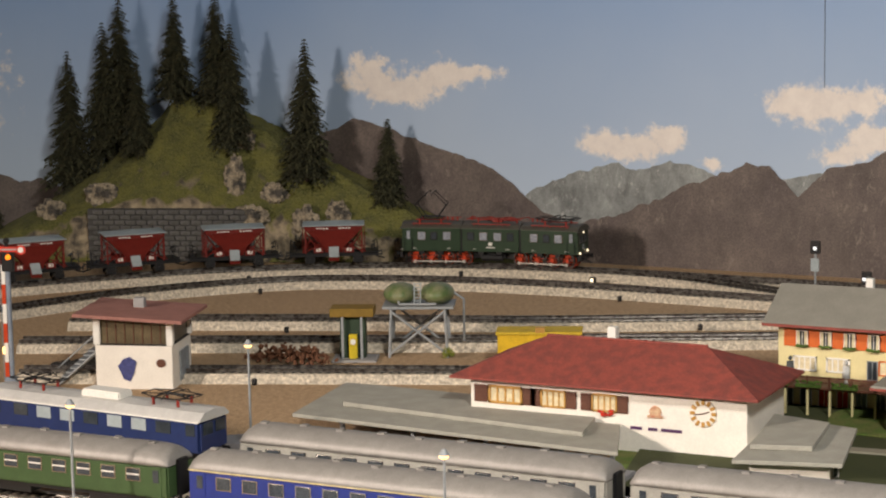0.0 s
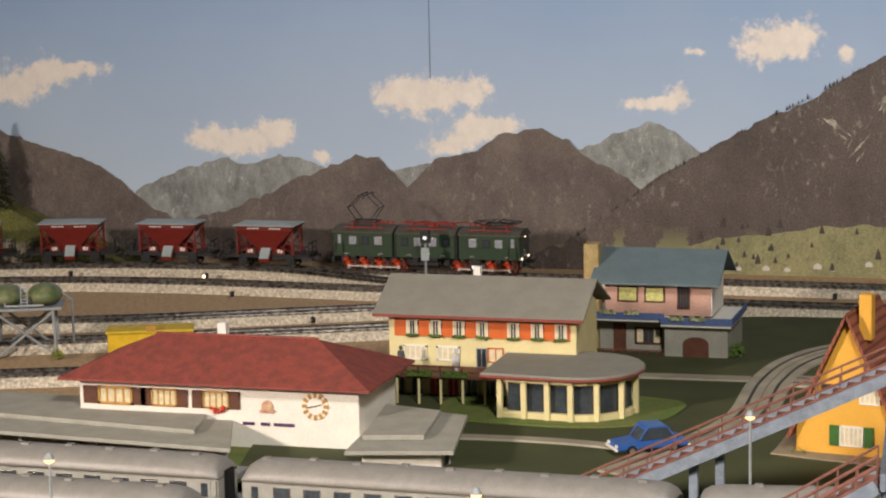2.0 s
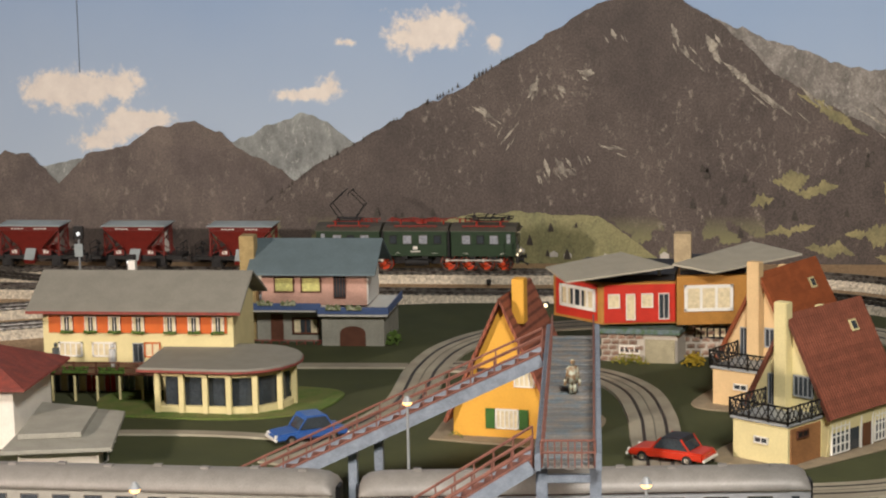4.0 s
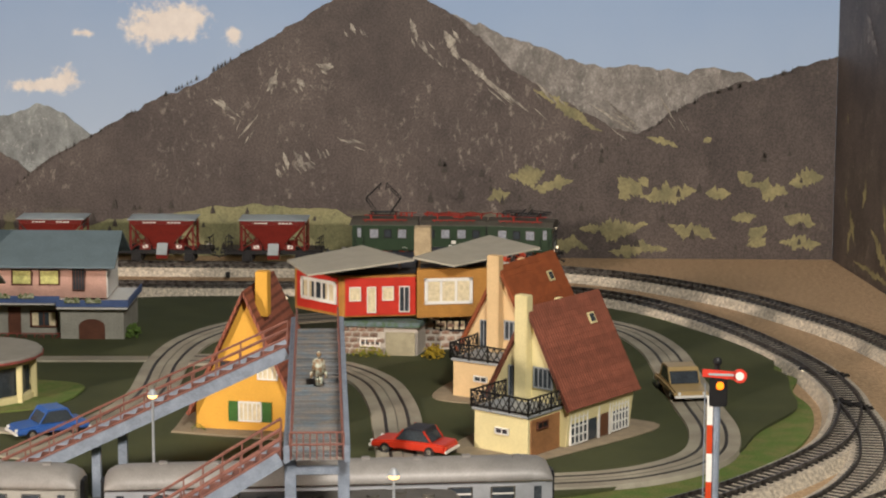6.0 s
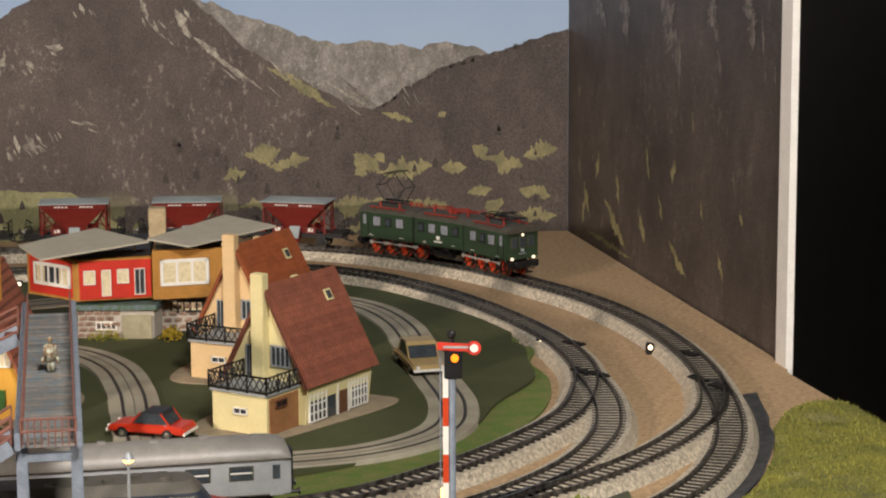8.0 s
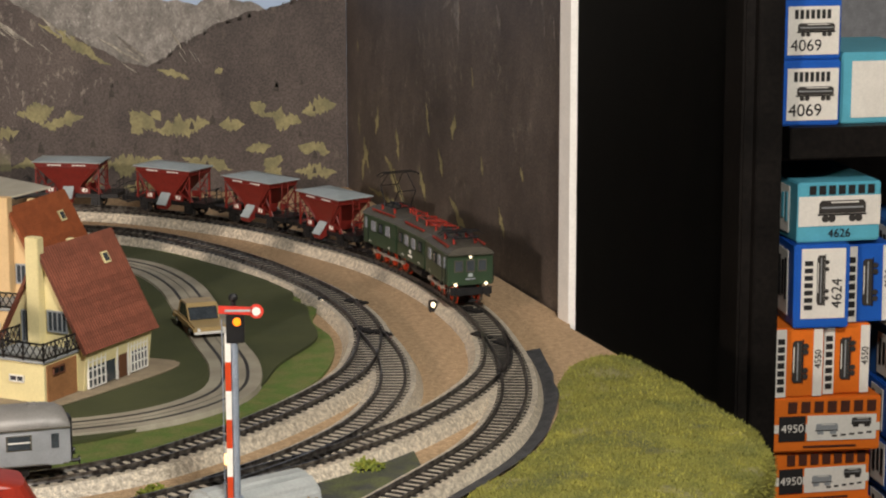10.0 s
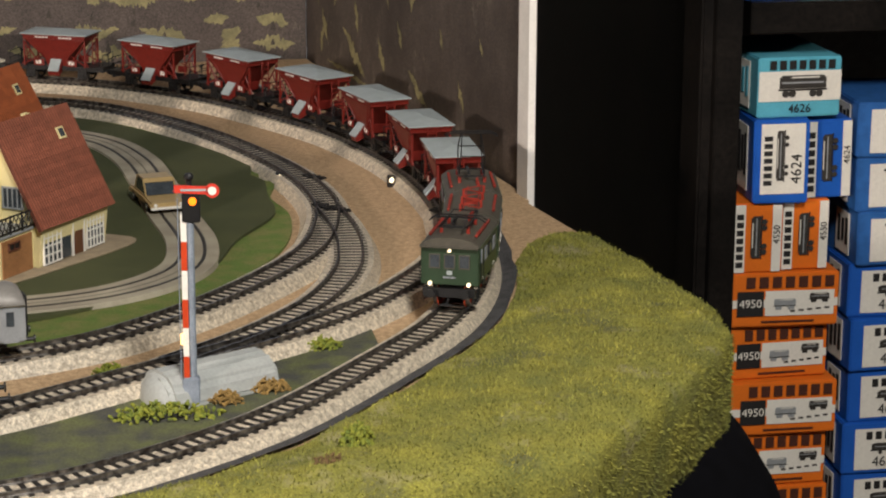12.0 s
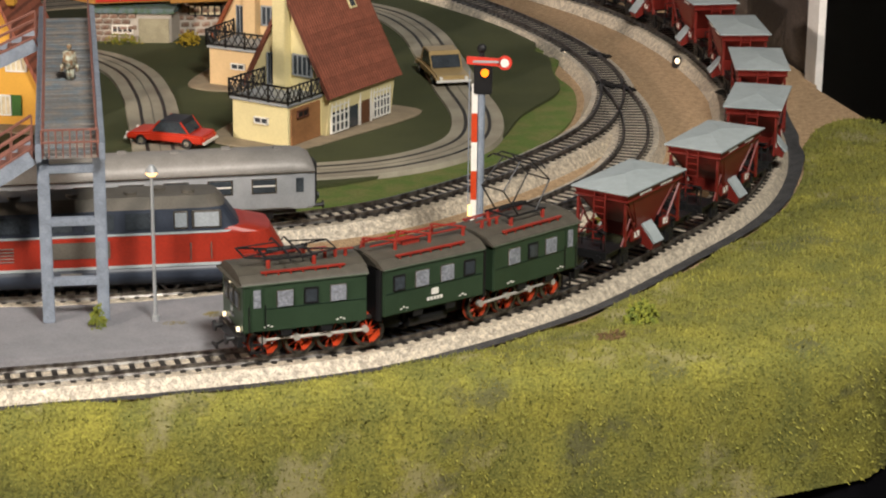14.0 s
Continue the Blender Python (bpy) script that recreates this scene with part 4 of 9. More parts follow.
def build_loco():
    loco = thing("electric_locomotive", "dark green articulated electric locomotive with red spoked wheels", "locomotive")
    half = 0.0298
    front = loco_section(loco, half, 1, "front_section")
    middle = loco_section(loco, 0.0294, 0, "middle_section")
    rear = loco_section(loco, half, -1, "rear_section")
    gear = [running_gear(front, 1, half), running_gear(rear, -1, half)]
    pantograph(front, 0.004, False)
    pantograph(rear, -0.002, True)
    for x in (-0.0305, 0.0305):
        bm = B()
        for k in range(4):
            box(bm, (x, 0, 0.026), (0.0028 - 0.0005 * k, 0.0290 + 0.0012 * k, 0.025))
        part("bellows", bm, BLACK, middle, "black folded gangway bellows")
    bm = B()
    rod(bm, (-0.011, 0.009, 0.0085), (0.011, 0.009, 0.0085), 0.0036, 14)
    rod(bm, (-0.011, -0.009, 0.0085), (0.011, -0.009, 0.0085), 0.0036, 14)
    box(bm, (0, 0, 0.0105), (0.026, 0.020, 0.005))
    part("air_tank", bm, BLACK, middle, "black air tanks below the body")
    bm = B()
    for k in range(6):
        x = -0.025 + 0.01 * k
        rod(bm, (x, 0.006 * (-1) ** k, 0.0425), (x, 0.006 * (-1) ** k, 0.0478), 0.0009, 8)
        rod(bm, (x, 0.006 * (-1) ** k, 0.0478), (x + 0.01, -0.006 * (-1) ** k if k < 5 else 0.006, 0.0478), 0.0004, 5)
    for y in (-0.004, 0.004):
        rod(bm, (-0.028, y, 0.0465), (0.028, y, 0.0465), 0.0005, 6)
    box(bm, (0.004, 0, 0.0445), (0.010, 0.007, 0.002))
    part("roof_equipment", bm, RED_ROOF, middle, "red roof busbars and insulators")
    for sec, sx in ((front, -1), (rear, 1)):
        bm = B()
        for k in range(3):
            rod(bm, (sx * (0.014 + 0.005 * k), 0.003, 0.0425), (sx * (0.014 + 0.005 * k), 0.003, 0.0470), 0.0009, 8)
        rod(bm, (sx * 0.012, 0.003, 0.0470), (sx * 0.028, 0.003, 0.0470), 0.0004, 5)
        part("roof_equipment", bm, RED_ROOF, sec, "red roof insulators and busbar")
    return loco, front, middle, rear, gear


def build_wagon():
    w = thing("hopper_wagon", "dark red hopper wagon with a pale grey peaked lid", "goods wagon", "hopper wagons of the train")
    bm = B()
    for sy in (-1, 1):
        box(bm, (0, sy * 0.011, 0.0125), (0.096, 0.0022, 0.0042))
    for x in (-0.047, -0.03, 0.0, 0.03, 0.047):
        box(bm, (x, 0, 0.0125), (0.0025, 0.027, 0.004))
    box(bm, (0.039, 0, 0.0148), (0.018, 0.030, 0.0008))
    box(bm, (-0.039, 0, 0.0148), (0.018, 0.030, 0.0008))
    for x in (-0.026, 0.026):
        for sy in (-1, 1):
            box(bm, (x, sy * 0.0118, 0.0075), (0.009, 0.0014, 0.008))
            box(bm, (x, sy * 0.0125, 0.0060), (0.004, 0.0016, 0.004))
    part("underframe", bm, BLACK, w, "black underframe and axle boxes")
    bm = B()
    lo, hi = (0.0095, 0.0100, 0.0135), (0.0305, 0.0163, 0.0405)
    ring = []
    for hx, hy, z in (lo, (0.0115, 0.0115, 0.0215), hi, (0.0318, 0.0168, 0.0445)):
        ring.append([bm.verts.new((sx * hx, sy * hy, z)) for sx, sy in ((-1, -1), (1, -1), (1, 1), (-1, 1))])
    bm.faces.new(ring[0][::-1])
    for a, b in zip(ring, ring[1:]):
        for k in range(4):
            bm.faces.new((a[k], a[(k + 1) % 4], b[(k + 1) % 4], b[k]))
    bm.faces.new(ring[-1])
    box(bm, (0, 0, 0.0402), (0.0630, 0.0340, 0.0008))
    box(bm, (0, 0, 0.0441), (0.0655, 0.0350, 0.0012))
    part("hopper", bm, WAGON_RED, w, "dark red sloped hopper body")
    for sx in (-1, 1):
        for sy in (-1, 1):
            bm = B()
            box(bm, (sx * 0.0305, sy * 0.0150, 0.0265), (0.0016, 0.0014, 0.024))
            rod(bm, (sx * 0.0305, sy * 0.015, 0.016), (sx * 0.016, sy * 0.0128, 0.024), 0.0006, 5)
            rod(bm, (sx * 0.016, sy * 0.0145, 0.017), (sx * 0.0300, sy * 0.0155, 0.037), 0.0007, 5)
            part("post", bm, WAGON_RED, w)
            quick("side_panel", (sx * 0.0165, sy * 0.0140, 0.0178), (0.0105, 0.0014, 0.0060), WAGON_RED, w, bev=0.0002)
            quick("sign_plate", (sx * 0.0165, sy * 0.0148, 0.0182), (0.0052, 0.0004, 0.0034), WHITE, w, "small white data panel")
            for k in range(4):
                quick("lettering_bar", (sx * 0.012 + (k - 1.5) * 0.0034, sy * 0.0170, 0.0420), (0.0026, 0.0004, 0.0011), WHITE, w)
    bm = B()
    ring = [bm.verts.new((sx * 0.0335, sy * 0.0185, 0.0452)) for sx, sy in ((-1, -1), (1, -1), (1, 1), (-1, 1))]
    low = [bm.verts.new((v.co.x, v.co.y, 0.0444)) for v in ring]
    top = [bm.verts.new((-0.006, 0, 0.0482)), bm.verts.new((0.006, 0, 0.0482))]
    for f in ((ring[0], ring[1], top[1], top[0]), (ring[2], ring[3], top[0], top[1]), (ring[1], ring[2], top[1]), (ring[3], ring[0], top[0]), tuple(low[::-1])):
        bm.faces.new(f)
    for k in range(4):
        bm.faces.new((low[k], low[(k + 1) % 4], ring[(k + 1) % 4], ring[k]))
    part("lid", bm, PALE, w, "pale grey peaked lid sheet")
    for sy in (-1, 1):
        bm = B()
        prism(bm, [(sy * 0.0108, 0.0205), (sy * 0.0120, 0.0212), (sy * 0.0205, 0.0110), (sy * 0.0193, 0.0103)], -0.0052, 0.0052, "x")
        part("chute", bm, PALE, w, "pale grey discharge chute")
        bm = B()
        prism(bm, [(sy * 0.0104, 0.0195), (sy * 0.0108, 0.0200), (sy * 0.0190, 0.0095), (sy * 0.0180, 0.0065), (sy * 0.0104, 0.0100)], -0.0056, 0.0056, "x")
        part("chute_box", bm, WAGON_RED, w)
    for sx in (-1, 1):
        bm = B()
        for sy in (-0.0035, 0.0035):
            rod(bm, (sx * 0.0335, sy, 0.0135), (sx * 0.0335, sy, 0.043), 0.0005, 6)
        for k in range(7):
            rod(bm, (sx * 0.0335, -0.0035, 0.017 + 0.0037 * k), (sx * 0.0335, 0.0035, 0.017 + 0.0037 * k), 0.0004, 5)
        part("ladder", bm, WAGON_RED, w, "red end ladder")
        bm = B()
        for sy in (-1, 1):
            rod(bm, (sx * 0.047, sy * 0.012, 0.0145), (sx * 0.047, sy * 0.012, 0.0265), 0.0004, 5)
        rod(bm, (sx * 0.047, -0.012, 0.0265), (sx * 0.047, 0.012, 0.0265), 0.0004, 5)
        rod(bm, (sx * 0.047, -0.012, 0.0205), (sx * 0.047, 0.012, 0.0205), 0.0004, 5)
        rod(bm, (sx * 0.041, -0.006, 0.0150), (sx * 0.041, -0.006, 0.0215), 0.0005, 5)
        rod(bm, (sx * 0.0405, -0.006, 0.0215), (sx * 0.0445, -0.006, 0.0215), 0.0008, 6)
        part("end_railing", bm, BLACK, w)
        for sy in (-1, 1):
            bm = B()
            rod(bm, (sx * 0.048, sy * 0.010, 0.0118), (sx * 0.0515, sy * 0.010, 0.0118), 0.0009, 8)
            rod(bm, (sx * 0.0515, sy * 0.010, 0.0118), (sx * 0.0522, sy * 0.010, 0.0118), 0.0022, 12)
            part("buffer", bm, BLACK, w)
        bm = B()
        rod(bm, (sx * 0.046, 0, 0.008), (sx * 0.055, 0, 0.006), 0.0008, 6)
        rod(bm, (sx * 0.054, -0.003, 0.006), (sx * 0.054, 0.003, 0.006), 0.0007, 6)
        part("coupling", bm, BLACK, w)
    for sx in (-1, 1):
        bm = B()
        for sy in (-1, 1):
            rod(bm, (sx * 0.0335, sy * 0.0145, 0.0150), (sx * 0.0245, sy * 0.0150, 0.0300), 0.0006, 5)
            rod(bm, (sx * 0.0120, sy * 0.0120, 0.0220), (sx * 0.0240, sy * 0.0158, 0.0400), 0.0006, 5)
        part("body_strut", bm, WAGON_RED, w)
        bm = B()
        rod(bm, (sx * 0.0440, 0.008, 0.0150), (sx * 0.0440, 0.008, 0.0240), 0.0006, 6)
        rod(bm, (sx * 0.0440, 0.008, 0.0240), (sx * 0.0436, 0.008, 0.0246), 0.0028, 12)
        part("brake_wheel", bm, BLACK, w)
    for x in (-0.026, 0.026):
        wheel_pair(w, x, 0.0056, color=BLACK, spokes=8)
    return w


loco, loco_front, loco_middle, loco_rear, loco_gear = build_loco()
first_wagon = build_wagon()
wagons = [first_wagon] + [copy_thing(first_wagon, pose(0, 0, 0)) for k in range(8)]

FRONT_AT = [(0, -0.958, 2.265), (1.5, -0.684, 2.262), (3.5, -0.334, 2.257), (6.0, 0.040, 2.243), (7.5, 0.2, 2.112), (9.0, 0.301, 1.908), (11.3, 0.311, 1.511), (12.5, 0.212, 1.308), (13.7, 0.014, 1.1355), (14.0, -0.041, 1.121)]
SIZE = 1.068
KNOTS = [(t, s_near(OUTER, x, y)) for t, x, y in FRONT_AT]


def front_s(t):
    """Distance of the train's front buffers along the outer loop."""
    ts, ss = [k[0] for k in KNOTS], [k[1] for k in KNOTS]
    slope = [(ss[min(i + 1, len(ts) - 1)] - ss[max(i - 1, 0)]) / (ts[min(i + 1, len(ts) - 1)] - ts[max(i - 1, 0)]) for i in range(len(ts))]
    i = max(k for k in range(len(ts) - 1) if ts[k] <= t + 1e-9)
    h = ts[i + 1] - ts[i]
    u = (t - ts[i]) / h
    return (2 * u ** 3 - 3 * u * u + 1) * ss[i] + (u ** 3 - 2 * u * u + u) * h * slope[i] + (3 * u * u - 2 * u ** 3) * ss[i + 1] + (u ** 3 - u * u) * h * slope[i + 1]


def motions():
    times = [k * 0.2 for k in range(71)]
    mid = [on_line(OUTER, front_s(t) - 0.0995 * SIZE, 0.02, RAIL_Z) for t in times]
    loco.scale = (SIZE, SIZE, SIZE)
    walk(loco, list(zip(times, mid)))
    for section, back in ((loco_front, 0.0365), (loco_rear, 0.1625)):
        rows = []
        for t, m in zip(times, mid):
            rel = m.inverted() @ on_line(OUTER, front_s(t) - back * SIZE, 0.018, RAIL_Z)
            rel.translation = rel.translation / SIZE
            rows.append((t, rel))
        walk(section, rows)
    for k, w in enumerate(wagons):
        walk(w, [(t, on_line(OUTER, front_s(t) - 0.199 * SIZE - 0.0705 - 0.109 * k, 0.026, RAIL_Z)) for t in times])
    ticks = [k / 30 for k in range(421)]
    turn = [front_s(t) / (0.0078 * SIZE) for t in ticks]
    for turning, rods in loco_gear:
        for wheel, r in turning:
            x = wheel.location.x
            walk(wheel, [(t, pose(x, 0, r, 0, math.degrees(a), 0)) for t, a in zip(ticks, turn)])
        for one in rods:
            walk(one, [(t, pose(0.0035 * math.cos(a), 0, 0.0078 - 0.0035 * math.sin(a))) for t, a in zip(ticks, turn)])


# ---- grounds of the village ----
def sheet(name, pts, z0, z1, material, label, category, kind="structure", bev=0.0):
    bm = B()
    prism(bm, pts, z0, z1)
    if bev:
        soften(bm, bev)
    return tagged(part(name, bm, material), label, category, kind=kind)


def smooth_outline(pts, step=0.01):
    return [(p.x, p.y) for p in spline(pts + [pts[0]], step)][:-1]


LAWN_EDGE = [(-0.60, 1.38), (-0.3, 1.352), (-0.08, 1.368), (0.0, 1.387), (0.05, 1.41), (0.10, 1.46), (0.152, 1.52), (0.187, 1.58), (0.206, 1.64), (0.212, 1.70), (0.205, 1.75), (0.214, 1.80), (0.204, 1.815), (0.207, 1.86), (0.18, 1.93), (0.14, 2.005), (0.09, 2.07),
             (0.03, 2.105), (-0.1, 2.118), (-0.33, 2.12), (-0.46, 2.05), (-0.50, 1.90), (-0.62, 1.86), (-0.66, 1.66)]
sheet("lawn", smooth_outline(LAWN_EDGE), 0.0005, 0.0025, LAWN, "bright green flocked strip beside the inner loop", "lawn")
FELT_EDGE = [(-0.60, 1.43), (-0.3, 1.408), (-0.08, 1.422), (0.0, 1.438), (0.055, 1.465), (0.10, 1.505), (0.14, 1.55), (0.165, 1.62), (0.2, 1.69), (0.203, 1.75), (0.206, 1.80), (0.198, 1.82), (0.2, 1.86), (0.172, 1.93), (0.132, 2.0), (0.085, 2.062),
             (0.03, 2.094), (-0.1, 2.108), (-0.33, 2.11), (-0.45, 2.04), (-0.49, 1.89), (-0.61, 1.85), (-0.64, 1.66)]
sheet("village_green", smooth_outline(FELT_EDGE), 0.0028, 0.0048, FELT, "dark green felt mat under the model village", "felt mat")
FELT_Z = 0.0048


def road_strip(name, pts, width, z, label, slots=True, closed=False):
    line = spline(pts, 0.008)
    ob = thing(name, label, "model road", "slot-track roads")
    bm = B()
    sweep(bm, line, [(-width / 2 - 0.001, z - 0.002), (-width / 2, z + 0.0015), (width / 2, z + 0.0015), (width / 2 + 0.001, z - 0.002)])
    part("surface", bm, ROADM, ob)
    if slots:
        for off in (-width * 0.23, width * 0.23):
            bm = B()
            sweep(bm, line, [(off - 0.0012, z + 0.001), (off - 0.0012, z + 0.0018), (off + 0.0012, z + 0.0018), (off + 0.0012, z + 0.001)])
            part("guide_slot", bm, SLOT, ob)
        bm = B()
        sweep(bm, line, [(-0.0005, z + 0.001), (-0.0005, z + 0.0017), (0.0005, z + 0.0017), (0.0005, z + 0.001)])
        part("centre_line", bm, mat("road_joint", (0.2, 0.18, 0.14), 0.8), ob)
    return ob


road_strip("village_road", [(-0.345, 1.52), (-0.315, 1.60), (-0.287, 1.70), (-0.288, 1.83), (-0.275, 1.92), (-0.235, 1.985), (-0.15, 2.02), (-0.04, 2.028), (0.04, 2.01), (0.088, 1.965), (0.112, 1.89), (0.12, 1.80), (0.126, 1.70), (0.132, 1.61), (0.118, 1.54), (0.07, 1.492), (0.0, 1.472), (-0.1, 1.462)], 0.036, FELT_Z, "beige slotted model road winding round the village")
road_strip("village_road", [(-0.083, 1.50), (-0.092, 1.60), (-0.100, 1.68), (-0.118, 1.76), (-0.155, 1.815), (-0.215, 1.832), (-0.27, 1.836)], 0.036, FELT_Z + 0.0004, "beige slotted model road below the red bungalow")
road_strip("foot_path", [(-0.45, 1.832), (-0.36, 1.836), (-0.30, 1.838)], 0.016, FELT_Z, "narrow beige footpath beside the hotel", False)
road_strip("foot_path", [(-0.54, 1.60), (-0.44, 1.605), (-0.38, 1.60), (-0.33, 1.585)], 0.012, FELT_Z, "narrow beige kerb path before the cafe", False)

# ---- house kit ----
PLASTER_W = mat("white_plaster", (0.80, 0.76, 0.68), 0.8, 0, 70, 0.06, 0.15, 12)
CREAM = mat("cream_plaster", (0.70, 0.61, 0.32), 0.75, 0, 70, 0.07, 0.15, 12)
PEACH = mat("peach_plaster", (0.68, 0.48, 0.25), 0.75, 0, 70, 0.07, 0.15, 12)
YELLOW = mat("yellow_plaster", (0.70, 0.37, 0.05), 0.7, 0, 60, 0.06, 0.15, 12)
TILE_RED = mat("tile_red", (0.27, 0.062, 0.045), 0.8, 0, 130, 0.22, 0.6, 6, second=(0.19, 0.05, 0.04))
TILE_BROWN = mat("tile_brown_red", (0.30, 0.095, 0.055), 0.8, 0, 130, 0.2, 0.5, 6, per_object=0.12)
TILE_ORANGE = mat("tile_orange_red", (0.42, 0.11, 0.035), 0.8, 0, 130, 0.2, 0.5, 6, per_object=0.12)


def tile_joints(m, period):
    """Rolls of the tiles across each course."""
    N, L = m.node_tree.nodes, m.node_tree.links
    b = N["Principled BSDF"]
    co, wave, r, mul = N.new("ShaderNodeTexCoord"), N.new("ShaderNodeTexWave"), N.new("ShaderNodeMapRange"), N.new("ShaderNodeMix")
    wave.inputs["Scale"].default_value, wave.inputs["Distortion"].default_value = 0.314 / period, 0.4
    L.new(co.outputs["Object"], wave.inputs["Vector"])
    r.inputs["From Max"].default_value, r.inputs["To Min"].default_value = 0.5, 0.45
    L.new(wave.outputs["Fac"], r.inputs["Value"])
    mul.data_type, mul.blend_type = "RGBA", "MULTIPLY"
    mul.inputs["Factor"].default_value = 1.0
    L.new(b.inputs["Base Color"].links[0].from_socket, mul.inputs["A"])
    L.new(r.outputs["Result"], mul.inputs["B"])
    L.new(mul.outputs["Result"], b.inputs["Base Color"])


tile_joints(TILE_BROWN, 0.0028)
tile_joints(TILE_ORANGE, 0.0028)
SLATE = mat("grey_roof", (0.25, 0.24, 0.205), 0.8, 0, 70, 0.1, 0.25, 12)
BLUE_ROOF = mat("blue_grey_roof", (0.12, 0.165, 0.185), 0.7, 0, 70, 0.12, 0.25, 12)
ROOF_PALE = mat("pale_roof", (0.42, 0.39, 0.31), 0.75, 0, 70, 0.08, 0.2, 12)
WOOD_BROWN = mat("brown_shutter", (0.12, 0.045, 0.025), 0.6, 0, 120, 0.2, 0.15)
WOOD_GOLD = mat("gold_wood", (0.50, 0.27, 0.06), 0.55, 0, 120, 0.2, 0.15)
ORANGE_SH = mat("orange_shutter", (0.62, 0.13, 0.02), 0.55, 0, 120, 0.12, 0.1)
OCHRE = mat("ochre_boards", (0.42, 0.20, 0.04), 0.6, 0, 120, 0.15, 0.15)
RED_WALL = mat("red_boards", (0.52, 0.03, 0.015), 0.55, 0, 120, 0.12, 0.1)
PINK = mat("pink_wall", (0.55, 0.33, 0.26), 0.75, 0, 80, 0.12, 0.15)
GREY_WALL = mat("grey_block", (0.33, 0.32, 0.27), 0.8, 0, 80, 0.15, 0.3)
STONE = mat("stone_piece", (0.36, 0.30, 0.24), 0.85, 0, 200, 0.25, 0.5, 5, second=(0.22, 0.12, 0.08), per_object=0.35)
MORTAR = mat("mortar", (0.50, 0.45, 0.38), 0.9, 0, 200, 0.12, 0.4)
CURTAIN = mat("curtain_cream", (0.72, 0.62, 0.40), 0.8, 0, 300, 0.2, 0.1)
LEAF = mat("window_leaf", (0.10, 0.17, 0.03), 0.9, 0, 300, 0.4, 0.3)
FLOWER = mat("flower_red", (0.55, 0.04, 0.02), 0.8, 0, 300, 0.3, 0.3)
BLUE_PAINT = mat("blue_rail", (0.09, 0.14, 0.30), 0.6, 0, 120, 0.15, 0.1)
GREY_METAL = mat("grey_metal", (0.34, 0.36, 0.37), 0.5, 0.2, 150, 0.15, 0.1)
CONCRETE = mat("concrete_grey", (0.34, 0.33, 0.32), 0.85, 0, 70, 0.12, 0.3, 14)
PLATFORM = mat("platform_grey", (0.24, 0.24, 0.255), 0.8, 0, 60, 0.12, 0.3, 14)


def window(parent, c, w, h, facing, frame_mat=WHITE, pane_mat=GLASS, shutters=None, box_mat=None, bars=1, curtain=False):
    """A window on a wall: c its middle, facing: the wall's outward direction in the plan, in degrees."""
    m = Matrix.Translation(c) @ pose(0, 0, 0, 0, 0, facing + 90)
    bm = B()
    box(bm, (0, -0.0003, 0), (w * 0.94, 0.0006, h * 0.94), m)
    pane = part("window_pane", bm, pane_mat, parent)
    bm = B()
    t = max(0.0006, w * 0.07)
    for x in (-w / 2, w / 2):
        box(bm, (x, -0.0006, 0), (t, 0.0014, h + t), m)
    for z in (-h / 2, h / 2):
        box(bm, (0, -0.0006, z), (w + t, 0.0014, t), m)
    for k in range(bars):
        box(bm, (-w / 2 + w * (k + 1) / (bars + 1), -0.0005, 0), (t * 0.8, 0.001, h), m)
    part("window_frame", bm, frame_mat, parent)
    if curtain:
        for x in (-w * 0.33, w * 0.33):
            bm = B()
            box(bm, (x, -0.00075, 0), (w * 0.24, 0.0003, h * 0.9), m)
            part("curtain", bm, CURTAIN, parent)
    if shutters:
        for x in (-w * 0.5 - w * 0.27, w * 0.5 + w * 0.27):
            bm = B()
            box(bm, (x, -0.0007, 0), (w * 0.42, 0.0012, h * 1.08), m)
            for k in range(4):
                box(bm, (x, -0.0014, -h * 0.4 + h * 0.27 * k), (w * 0.34, 0.0004, h * 0.1), m)
            part("shutter", bm, shutters, parent)
    if box_mat:
        bm = B()
        rng = random.Random(int(abs(c[0]) * 9999))
        for k in range(9):
            d = 0.0009 + rng.random() * 0.0007
            geo = bmesh.ops.create_icosphere(bm, subdivisions=1, radius=d)
            bmesh.ops.transform(bm, matrix=m @ Matrix.Translation(((k / 8 - 0.5) * w, -0.0015 - rng.random() * 0.0012, -h / 2 - 0.0003 + rng.random() * 0.001)), verts=geo["verts"])
        part("flower_box", bm, box_mat, parent)
    return pane


def walls(parent, pts, z0, z1, material, name="wall", label="", bev=0.0004):
    bm = B()
    prism(bm, pts, z0, z1)
    soften(bm, bev, 1)
    return part(name, bm, material, parent, label)


def gable_roof(parent, x0, x1, y0, y1, eave, top, thick, material, over=0.0, name="roof", label="", ridge_x=True):
    """A roof of two slopes. The ridge runs along x, or along y."""
    c, d = ((y0 + y1) / 2, (y1 - y0) / 2) if ridge_x else ((x0 + x1) / 2, (x1 - x0) / 2)
    prof = [(c - d, eave), (c, top), (c + d, eave), (c + d, eave - thick), (c, top - thick), (c - d, eave - thick)]
    bm = B()
    if ridge_x:
        prism(bm, prof, x0 - over, x1 + over, "x")
    else:
        prism(bm, prof, y0 - over, y1 + over, "y")
    soften(bm, 0.0003, 1)
    return part(name, bm, material, parent, label)


def rect(x0, x1, y0, y1):
    return [(x0, y0), (x1, y0), (x1, y1), (x0, y1)]


